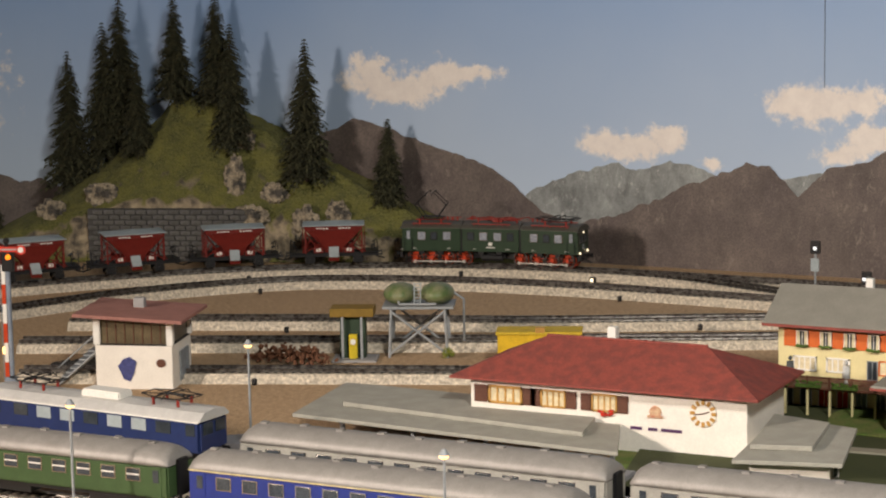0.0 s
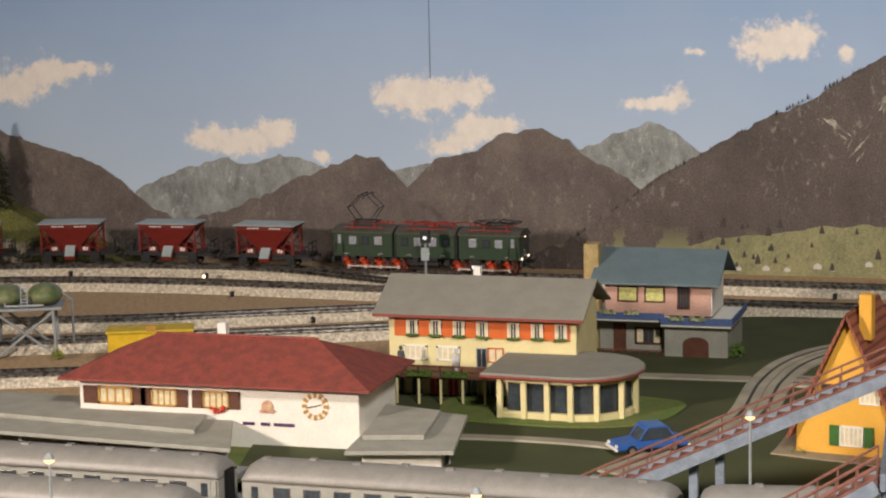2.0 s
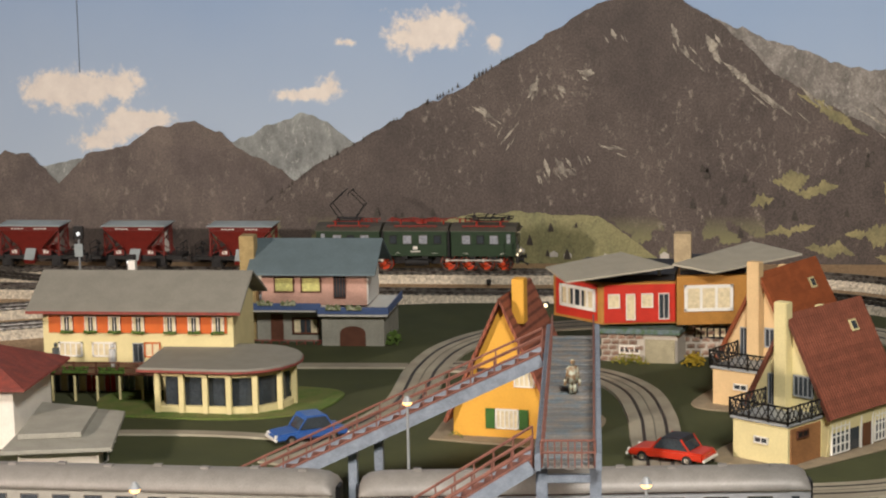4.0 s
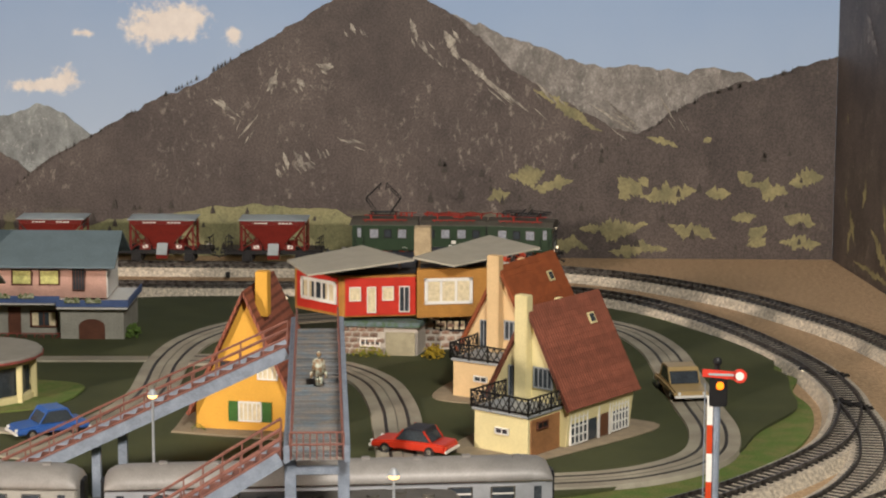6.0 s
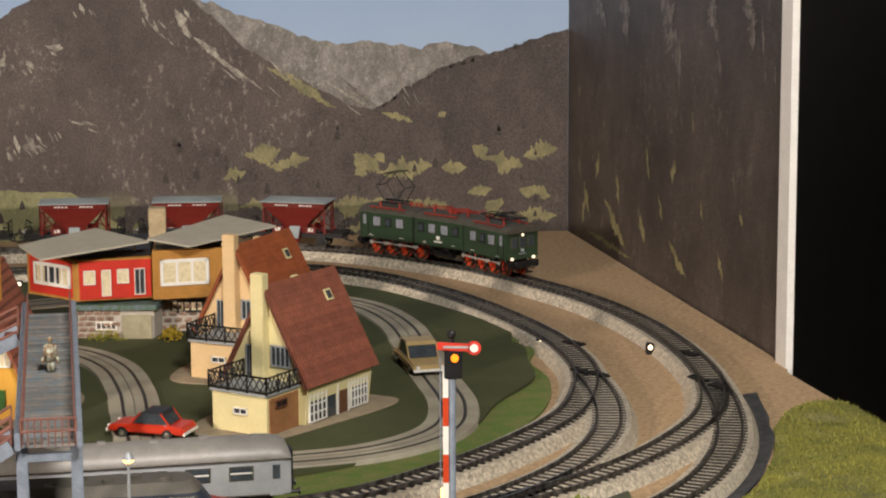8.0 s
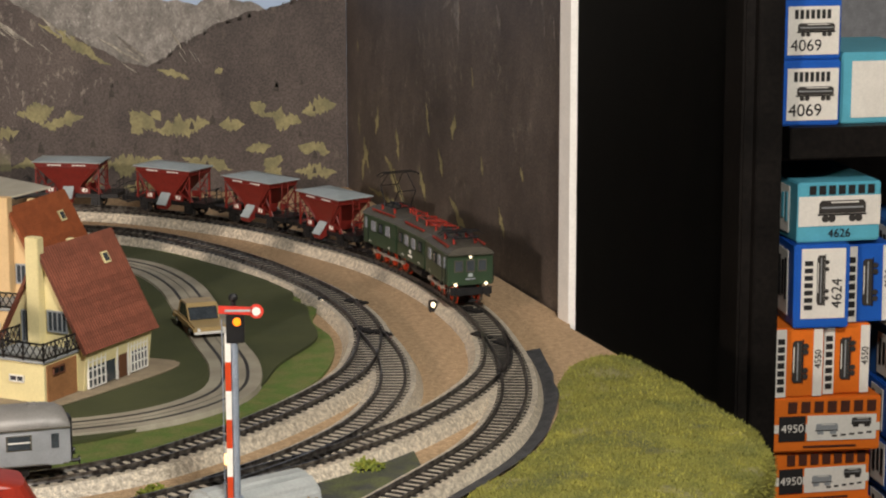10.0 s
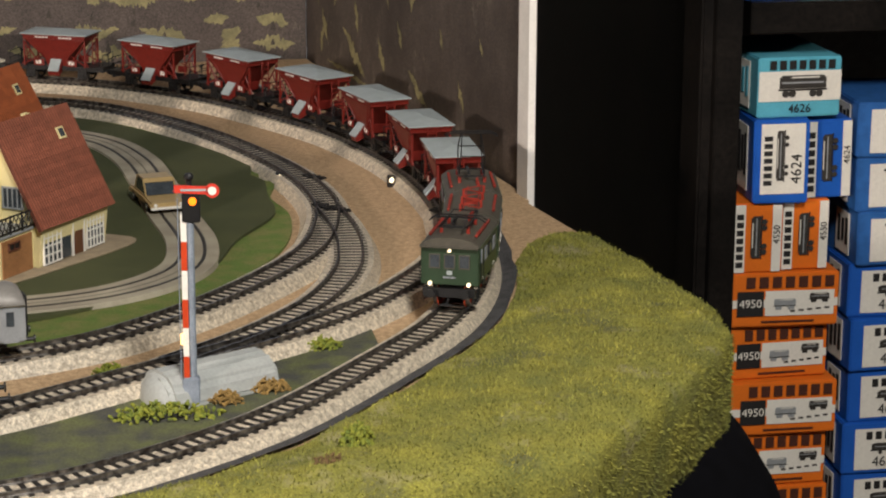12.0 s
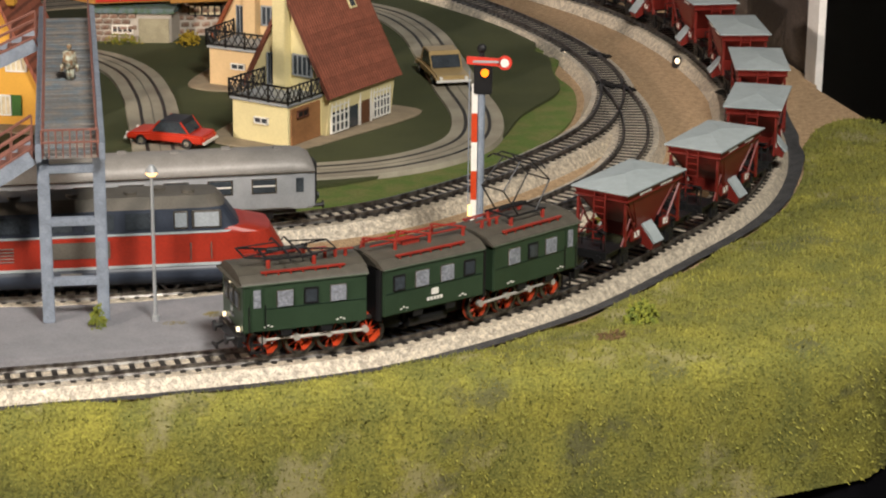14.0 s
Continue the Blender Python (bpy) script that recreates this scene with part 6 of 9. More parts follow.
def plate(parent, pts, thick, material, label):
    """A thin roof plate through four corners with heights, folded along its first diagonal."""
    bm = B()
    a = [bm.verts.new(p) for p in pts]
    b = [bm.verts.new((p[0], p[1], p[2] - thick)) for p in pts]
    for q, flip in ((a, False), (b, True)):
        for f in ((0, 1, 2), (0, 2, 3)):
            v = [q[i] for i in f]
            bm.faces.new(v[::-1] if flip else v)
    for k in range(4):
        bm.faces.new((b[k], b[(k + 1) % 4], a[(k + 1) % 4], a[k]))
    return part("roof_plate", bm, material, parent, label)


# solid black block that stands in for the shade under the roof plate
walls(bungalow, [(-0.185, 1.90), (-0.149, 1.868), (-0.09, 1.876), (-0.09, 1.95), (-0.168, 1.958)], 0.0702, 0.0755, BLACK, "roof_void", "black block painted as the shade below the roof")
plate(bungalow, [(-0.175, 1.830, 0.0775), (-0.0905, 1.858, 0.0855), (-0.138, 1.940, 0.083), (-0.197, 1.889, 0.0790)], 0.0016, ROOF_PALE, "pale beige folded roof plate")
# second black filler, again shade put in as colour below the plate
walls(bungalow, [(-0.086, 1.868), (-0.034, 1.876), (-0.026, 1.95), (-0.086, 1.95)], 0.0762, 0.080, BLACK, "roof_void", "black block painted as the shade below the roof")
plate(bungalow, [(-0.058, 1.8485, 0.0825), (0.012, 1.891, 0.0905), (-0.03, 1.960, 0.089), (-0.092, 1.866, 0.0860)], 0.0016, ROOF_PALE, "pale beige folded roof plate")
quick("chimney", (-0.085, 1.905, 0.092), (0.014, 0.014, 0.026), mat("tan_brick", (0.45, 0.35, 0.21), 0.85, 0, 200, 0.2, 0.4), bungalow, "tan brick chimney", 0.0006)
quick("flue", (-0.103, 1.873, 0.079), (0.0025, 0.0025, 0.008), GREY_METAL, bungalow)
bush("shrub", (-0.128, 1.856, FELT_Z), (0.017, 0.006, 0.010), mat("shrub_yellow", (0.36, 0.28, 0.03), 0.95, 0, 300, 0.35, second=(0.14, 0.18, 0.03)), "yellow-green shrub before the stone terrace", 4, 170)
bush("shrub", (-0.074, 1.852, FELT_Z), (0.010, 0.008, 0.014), mat("shrub_gold", (0.48, 0.33, 0.03), 0.95, 0, 300, 0.3), "golden shrub beside the stone terrace", 5, 170)

# ---- steep-roofed chalets ----
IRON = mat("dark_iron", (0.02, 0.018, 0.016), 0.5, 0.3, 200, 0.2, 0.1)


def chalet(wall_mat, roof_mat, label):
    """Ridge along local x at y = 0; the entrance gable at -x."""
    h = thing("chalet", label, "house", "steep-roofed chalets")
    hw, top, eave = 0.0374, 0.0963, 0.0285
    bm = B()
    prism(bm, [(-hw + 0.006, 0.0), (hw - 0.006, 0.0), (hw - 0.002, eave + 0.0035), (0, top - 0.004), (-hw + 0.002, eave + 0.0035)], -0.0405, 0.0384, "x")
    part("wall", bm, wall_mat, h, "cream plastered wall")
    for sgn in (-1, 1):
        run, rise = hw, top - eave
        bm = B()
        prism(bm, [(0, top), (sgn * hw, eave), (sgn * (hw - 0.002), eave - 0.001), (0, top - 0.0028)], -0.043, 0.043, "x")
        slope = part("roof_slope", bm, roof_mat, h, "steep red-brown tiled roof slope")
        # courses of tiles lying on the slope
        n = Vector((0, sgn * rise, run)).normalized()
        for row in range(17):
            u = (row + 0.5) / 17
            bm = B()
            c = Vector((0, sgn * hw * u, top - rise * u)) + n * 0.0003
            turn = Matrix.Rotation(-sgn * math.atan2(rise, run), 4, "X")
            box(bm, (0, 0, 0), (0.0862, 0.0052, 0.0008), Matrix.Translation(c) @ turn @ Matrix.Rotation(sgn * 0.05, 4, "X"))
            part("tile_course", bm, roof_mat, slope)
    quick("chimney", (-0.0435, 0.003, 0.0675), (0.0075, 0.0105, 0.075), wall_mat, h, "cream outside chimney", 0.0005)
    quick("chimney", (0.004, 0.006, 0.0895), (0.006, 0.006, 0.012), wall_mat, h, "short cream chimney", 0.0004)
    sl = Vector((0.021, -0.0095, top - (top - eave) * 0.0095 / hw + 0.0012))
    tilt = Matrix.Translation(sl) @ Matrix.Rotation(math.atan2(top - eave, hw), 4, "X")
    bm = B()
    box(bm, (0, 0, 0), (0.0075, 0.0085, 0.0022), tilt)
    sk = part("skylight", bm, CREAM, h, "cream framed skylight")
    bm = B()
    box(bm, (0, 0, 0.0006), (0.0050, 0.0058, 0.0016), tilt)
    part("pane", bm, GLASS, sk)
    # terrace block before the gable
    walls(h, rect(-0.0790, -0.0405, -0.0275, 0.0185), 0.0, 0.0280, wall_mat, "terrace_block", "cream terrace block")
    walls(h, rect(-0.0806, -0.0405, -0.0289, 0.0199), 0.0282, 0.0302, GREY_METAL, "terrace_floor", "grey terrace floor")
    walls(h, [(-0.0765, -0.0283), (-0.0425, -0.0283), (-0.0425, -0.0270), (-0.0765, -0.0270)], 0.001, 0.0265, mat("garage_brown", (0.32, 0.15, 0.06), 0.6), "garage_door", "brown garage side")
    for a, b in (((-0.0806, 0.0199), (-0.0806, -0.0289)), ((-0.0806, -0.0289), (-0.0405, -0.0289)), ((-0.0806, 0.0199), (-0.0405, 0.0199))):
        bm = B()
        rod(bm, (*a, 0.0418), (*b, 0.0418), 0.0007, 5)
        railing = part("railing", bm, IRON, h, "dark wrought-iron railing")
        bm = B()
        rod(bm, (*a, 0.0315), (*b, 0.0315), 0.0007, 5)
        part("lower_rail", bm, IRON, railing)
        n = 9
        for k in range(n + 1):
            p = Vector(a).lerp(Vector(b), k / n)
            if k % 3 == 0:
                bm = B()
                rod(bm, (p.x, p.y, 0.030), (p.x, p.y, 0.0428), 0.0008, 5)
                part("baluster", bm, IRON, railing)
            if k < n:
                q = Vector(a).lerp(Vector(b), (k + 1) / n)
                bm = B()
                rod(bm, (p.x, p.y, 0.0322), (q.x, q.y, 0.0412), 0.0005, 4)
                rod(bm, (p.x, p.y, 0.0412), (q.x, q.y, 0.0322), 0.0005, 4)
                part("cross_brace", bm, IRON, railing)
    window(h, (-0.0792, -0.006, 0.0165), 0.011, 0.004, 180, WHITE, GLASS)
    window(h, (-0.064, -0.0284, 0.0215), 0.012, 0.0045, -90, WOOD_BROWN, BLACK)
    window(h, (-0.0407, -0.0125, 0.0475), 0.0155, 0.0140, 180, GREY_METAL, GLASS, None, None, 3)
    window(h, (-0.0407, 0.0125, 0.0420), 0.0085, 0.022, 180, GREY_METAL, GLASS, None, None, 2)
    for x0, n in ((-0.0275, 4), (0.0235, 5)):
        bm = B()
        box(bm, (x0, -hw + 0.0043, 0.0145), (0.020, 0.0008, 0.024))
        part("window_pane", bm, GLASS, h)
        bm = B()
        for k in range(n + 1):
            box(bm, (x0 - 0.010 + 0.020 * k / n, -hw + 0.0038, 0.0145), (0.0009, 0.0014, 0.025))
        for k in range(5):
            box(bm, (x0, -hw + 0.0038, 0.0025 + 0.006 * k), (0.021, 0.0014, 0.0009))
        part("window_frame", bm, WHITE, h, "white lattice window frame")
    quick("terrace_door", (0.004, -hw + 0.0043, 0.0135), (0.010, 0.001, 0.024), mat("door_brown", (0.13, 0.055, 0.025), 0.6), h, "open brown terrace door")
    quick("side_window", (-0.0125, -hw + 0.0043, 0.0140), (0.0145, 0.0008, 0.024), GLASS, h)
    quick("door_post", (-0.0035, -hw + 0.0038, 0.0140), (0.0012, 0.0016, 0.026), WHITE, h)
    quick("door_post", (0.0100, -hw + 0.0038, 0.0140), (0.0012, 0.0016, 0.026), WHITE, h)
    for sgn in (-1, 1):
        bm = B()
        prism(bm, [(sgn * (hw + 0.0004), eave - 0.0006), (sgn * 0.0004, top + 0.0006), (sgn * 0.0004, top - 0.0036), (sgn * (hw - 0.0022), eave - 0.0018)], -0.0446, -0.0432, "x")
        part("bargeboard", bm, roof_mat, h)
    walls(h, smooth_outline([(-0.086, -0.036), (-0.042, -0.043), (0.048, -0.050), (0.058, -0.02), (0.045, 0.044), (-0.088, 0.032)], 0.008), 0.0, 0.0012, mat("earth_plate", (0.30, 0.24, 0.16), 0.9), "base_plate", "earth-brown base plate")
    return h


first_chalet = chalet(CREAM, TILE_BROWN, "cream chalet with a steep red-brown tiled roof and iron balcony")
first_chalet.matrix_world = pose(0.0241, 1.6131, FELT_Z, 0, 0, 53.1)
second_chalet = chalet(PEACH, TILE_ORANGE, "peach chalet with a steep orange-red roof behind the other")
second_chalet.matrix_world = pose(-0.0004, 1.776, FELT_Z, 0, 0, 60)

# ---- platform, coaches and standing locomotives ----
a0, a1 = int(s_near(OUTER, -0.010, 1.130) / 0.006), len(OUTER) - 1
near_edge = resample(offset(OUTER[a0:a1], -0.0215), 60)
b0 = int(s_near(LINK_OUT, -0.018, 1.252) / 0.006)
far_edge = resample([p for p in offset(LINK_OUT[b0:], 0.0215) if p.x > -0.83], 60)
pts = [(p.x, p.y) for p in near_edge if p.x > -0.8] + [(p.x, p.y) for p in far_edge[::-1]]
sheet("platform", pts, 0.0005, 0.0100, PLATFORM, "long grey platform between the outer loop and the platform track", "platform", bev=0.0006)
sheet("platform", [(-0.28, 1.362), (-0.56, 1.368), (-0.60, 1.40), (-0.60, 1.48), (-0.9, 1.49), (-0.95, 1.45), (-0.56, 1.41), (-0.28, 1.385)], 0.0005, 0.008, PLATFORM, "grey station platform before the canopy", "platform", bev=0.0006)

COACH_ROOF = mat("coach_roof_silver", (0.27, 0.255, 0.235), 0.50, 0.15, 120, 0.12, 0.15)


def coach_body(length, w, roof):
    hl = length / 2
    side = [(-w, 0.0115), (-w, 0.0335), (w, 0.0335), (w, 0.0115)]
    arch = [(-w * 1.02, 0.0332)] + [(-w * 1.02 * math.cos(math.radians(d)), 0.0345 + roof * math.sin(math.radians(d))) for d in range(8, 180, 12)] + [(w * 1.02, 0.0332)]
    return side, arch, hl


def coach(length, color, label, stripe=None, windows=11, at=None, low_windows=False, stripe_z=0.0335, light_band=None, double=False):
    ob = thing("passenger_coach", label, "railway coach", "coaches at the platforms")
    w = 0.0158
    side, arch, hl = coach_body(length, w, 0.0105)
    bm = B()
    prism(bm, side, -hl, hl, "x")
    soften(bm, 0.0012, 2)
    part("body", bm, color, ob, "painted coach side")
    bm = B()
    rings = []
    for x, k in ((-hl - 0.0003, 0.30), (-hl + 0.0015, 0.66), (-hl + 0.006, 0.90), (-hl + 0.014, 1.0), (hl - 0.014, 1.0), (hl - 0.006, 0.90), (hl - 0.0015, 0.66), (hl + 0.0003, 0.30)):
        rings.append([bm.verts.new((x, y * (0.9 + 0.1 * k), 0.0332 + (z - 0.0332) * k)) for y, z in arch])
    for one, two in zip(rings, rings[1:]):
        for i in range(len(arch)):
            bm.faces.new((one[i], one[(i + 1) % len(arch)], two[(i + 1) % len(arch)], two[i]))
    bm.faces.new(rings[0][::-1])
    bm.faces.new(rings[-1])
    bmesh.ops.recalc_face_normals(bm, faces=bm.faces[:])
    part("roof", bm, COACH_ROOF, ob, "silver-grey rounded roof", smooth=True)
    for k in range(int(length / 0.03)):
        bm = B()
        box(bm, (-hl + 0.02 + k * 0.03, 0.0015 * (-1) ** k, 0.0453), (0.005, 0.0045, 0.0012))
        part("roof_vent", bm, COACH_ROOF, ob)
    if stripe:
        for sy in (-1, 1):
            quick("stripe", (0, sy * (w + 0.0002), stripe_z), (length * 0.998, 0.0004, 0.0009), stripe, ob)
    pitch = (length - 0.034) / windows
    for sy in (-1, 1):
        for k in range(windows):
            x = -hl + 0.017 + pitch * (k + 0.5)
            y = sy * (w + 0.0001)
            quick("window_frame", (x, y, 0.0262), (pitch * 0.58, 0.0007, 0.0090), WHITE if light_band else CHROME, ob)
            quick("window_pane", (x, y + sy * 0.0003, 0.0262), (pitch * 0.50, 0.0006, 0.0078), GLASS, ob)
            if double:
                quick("window_bar", (x, y + sy * 0.0006, 0.0264), (pitch * 0.50, 0.0004, 0.0009), WHITE, ob)
        for x in (-hl + 0.009, hl - 0.009):
            quick("door", (x, sy * (w + 0.0001), 0.0222), (0.0085, 0.0005, 0.021), color, ob, bev=0.0002)
            quick("door_window", (x, sy * (w + 0.0005), 0.0262), (0.0045, 0.0004, 0.0085), GLASS, ob)
    for x in (-hl, hl):
        quick("gangway", (x + math.copysign(0.0012, x), 0, 0.024), (0.0026, 0.012, 0.025), BLACK, ob, "black rubber gangway", 0.0006)
        for sy in (-1, 1):
            bm = B()
            rod(bm, (x, sy * 0.010, 0.0118), (x + math.copysign(0.005, x), sy * 0.010, 0.0118), 0.0012, 8)
            rod(bm, (x + math.copysign(0.005, x), sy * 0.010, 0.0118), (x + math.copysign(0.0058, x), sy * 0.010, 0.0118), 0.0024, 10)
            part("buffer", bm, BLACK, ob)
    bm = B()
    box(bm, (0, 0, 0.0098), (length * 0.92, 0.022, 0.0036))
    box(bm, (0.01, 0, 0.0062), (0.06, 0.018, 0.006))
    part("underframe", bm, BLACK, ob)
    for x in (-hl + 0.045, hl - 0.045):
        bm = B()
        for sy in (-1, 1):
            box(bm, (x, sy * 0.0105, 0.0068), (0.042, 0.0018, 0.0038))
        box(bm, (x, 0, 0.0075), (0.014, 0.020, 0.004))
        part("bogie", bm, BLACK, ob)
        for dx in (-0.014, 0.014):
            wheel_pair(ob, x + dx, 0.0056, color=BLACK, name="wheelset", spokes=6)
    if at is not None:
        ob.matrix_world = at
    return ob


def stand(line, x, half):
    """Where a vehicle stands whose middle is at x on a line."""
    i = min((k for k in range(len(line)) if line[k].y < 1.42), key=lambda k: abs(line[k].x - x))
    return on_line(line, i * 0.006, half, RAIL_Z)


COACH_GREEN = mat("coach_green", (0.045, 0.085, 0.03), 0.42, 0, 120, 0.12, 0.08)
COACH_BLUE = mat("coach_blue", (0.02, 0.035, 0.20), 0.4, 0, 120, 0.12, 0.08)
COACH_GREY = mat("coach_grey", (0.36, 0.35, 0.31), 0.45, 0.1, 120, 0.12, 0.08)
COACH_SILVER = mat("coach_silver", (0.42, 0.44, 0.46), 0.35, 0.3, 120, 0.1, 0.06)
coach(0.264, COACH_SILVER, "silver stainless passenger coach with a grey roof", CHROME, 9, stand(MAIN, -0.121, 0.08), double=True)
coach(0.272, COACH_GREY, "grey passenger coach with a silver-grey roof", None, 12, stand(MAIN, -0.404, 0.08))
coach(0.272, COACH_GREY, "grey passenger coach coupled before the station", None, 12, stand(MAIN, -0.690, 0.08))
coach(0.272, COACH_BLUE, "dark blue passenger coach with a cream line and grey roof", mat("cream_line", (0.6, 0.5, 0.26), 0.5), 12, stand(LINK_OUT, -0.681, 0.08))
coach(0.272, COACH_GREEN, "bottle-green passenger coach with a grey roof", None, 12, stand(LINK_OUT, -0.973, 0.08), double=True)


def diesel():
    ob = thing("diesel_locomotive", "red and dark blue diesel locomotive with rounded noses", "locomotive")
    red, blue, greyr = mat("diesel_red", (0.30, 0.026, 0.012), 0.4, 0, 120, 0.15, 0.05), mat("diesel_blue", (0.030, 0.038, 0.055), 0.4, 0, 120, 0.15, 0.05), mat("diesel_roof", (0.105, 0.095, 0.078), 0.5, 0, 120, 0.15, 0.15)
    L2, w = 0.104, 0.0168

    def hull(z0, z1, in0, in1, wide0, wide1):
        """A band of the streamlined hull between two heights, with rounded ends."""
        bm = B()
        rings = []
        for z, inset, wd in ((z0, in0, wide0), (z1, in1, wide1)):
            ring = []
            n = 10
            for sx in (1, -1):
                for k in range(n + 1):
                    a = math.radians(-90 + 180 * k / n) if sx > 0 else math.radians(90 + 180 * k / n)
                    ex = L2 - inset - 0.014
                    px = sx * ex + 0.014 * math.copysign(abs(math.cos(a)) ** 0.6, math.cos(a))
                    ring.append(bm.verts.new((px, wd * math.copysign(abs(math.sin(a)) ** 0.55, math.sin(a)), z)))
            rings.append(ring)
        m = len(rings[0])
        for k in range(m):
            bm.faces.new((rings[0][k], rings[0][(k + 1) % m], rings[1][(k + 1) % m], rings[1][k]))
        bm.faces.new(rings[0][::-1])
        bm.faces.new(rings[1])
        return bm
    part("skirt", hull(0.0055, 0.0135, 0.003, 0.0, w * 0.95, w), blue, ob, "dark blue skirt", True)
    part("trim_line", hull(0.0135, 0.0147, -0.0003, -0.0003, w + 0.0004, w + 0.0004), PALE, ob, "silver trim line")
    part("nose_body", hull(0.0147, 0.0280, 0.0, 0.008, w, w * 0.97), red, ob, "red lower body with rounded nose")
    part("bonnet", hull(0.0280, 0.0305, 0.008, 0.020, w * 0.97, w * 0.93), red, ob, "rounded red bonnet")
    part("trim_line", hull(0.0283, 0.0293, 0.0215, 0.0215, w * 0.985, w * 0.985), PALE, ob, "silver trim line")
    part("upper_body", hull(0.0290, 0.0395, 0.022, 0.030, w * 0.97, w * 0.86), blue, ob, "dark grey-blue window band")
    part("roof", hull(0.0395, 0.0440, 0.030, 0.034, w * 0.86, w * 0.55), greyr, ob, "grey-brown roof")
    for k in range(9):
        bm = B()
        rod(bm, (-0.056 + 0.014 * k, 0.003 * (-1) ** k, 0.0435), (-0.056 + 0.014 * k, 0.003 * (-1) ** k, 0.0452), 0.0032, 12)
        part("roof_fan", bm, greyr, ob)
    for sy in (-1, 1):
        for x, wd in ((0.064, 0.0145), (0.0515, 0.007), (-0.064, 0.0145), (-0.0515, 0.007)):
            m = Matrix.Translation((x, sy * (w * 0.925), 0.0345)) @ Matrix.Rotation(sy * 0.16, 4, "X")
            quick("window_frame", (0, 0, 0), (wd, 0.001, 0.0082), CHROME, ob, m=m, bev=0.0004)
            quick("window_pane", (0, sy * 0.0005, 0), (wd * 0.82, 0.0006, 0.0064), mat("cab_glass", (0.30, 0.33, 0.35), 0.15), ob, m=m)
        for k in range(4):
            m = Matrix.Translation((-0.032 + 0.02 * k, sy * (w * 0.93), 0.0345)) @ Matrix.Rotation(sy * 0.16, 4, "X")
            quick("side_window", (0, 0, 0), (0.0145, 0.0008, 0.0072), GLASS, ob, m=m)
        for k in range(5):
            quick("grille_slat", (0.034, sy * (w + 0.0001), 0.0185 + 0.0015 * k), (0.010, 0.0006, 0.0006), CHROME, ob)
        for x in (0.056, 0.066, -0.056, -0.066):
            bm = B()
            rod(bm, (x, sy * (w + 0.0008), 0.0165), (x, sy * (w + 0.0008), 0.0245), 0.0003, 6)
            part("handrail", bm, CHROME, ob)
        quick("louvre_panel", (-0.002, sy * (w + 0.0002), 0.0225), (0.030, 0.0005, 0.0075), greyr, ob, "dark louvre panel")
        quick("nameplate", (0.002, sy * (w + 0.0004), 0.0112), (0.010, 0.0006, 0.0018), CHROME, ob)
    for sx in (-1, 1):
        for sy in (-1, 1):
            bm = B()
            rod(bm, (sx * (L2 - 0.002), sy * 0.009, 0.0105), (sx * (L2 + 0.005), sy * 0.009, 0.0105), 0.0012, 8)
            rod(bm, (sx * (L2 + 0.005), sy * 0.009, 0.0105), (sx * (L2 + 0.0058), sy * 0.009, 0.0105), 0.0025, 12)
            part("buffer", bm, BLACK, ob)
        bm = B()
        box(bm, (sx * 0.062, 0, 0.0062), (0.046, 0.024, 0.006))
        part("bogie", bm, BLACK, ob)
        for dx in (-0.016, 0.016):
            wheel_pair(ob, sx * 0.062 + dx, 0.0054, color=BLACK, name="wheelset", spokes=6)
        bm = B()
        rod(bm, (sx * L2, 0, 0.007), (sx * (L2 + 0.008), 0, 0.006), 0.0008, 6)
        rod(bm, (sx * (L2 + 0.008), -0.004, 0.006), (sx * (L2 + 0.008), 0.004, 0.006), 0.0007, 6)
        part("coupling", bm, BLACK, ob)
    return ob


standing_diesel = diesel()
standing_diesel.matrix_world = stand(LINK_OUT, -0.122, 0.06) @ Matrix.Diagonal((1.09, 1.14, 1.19, 1.0))


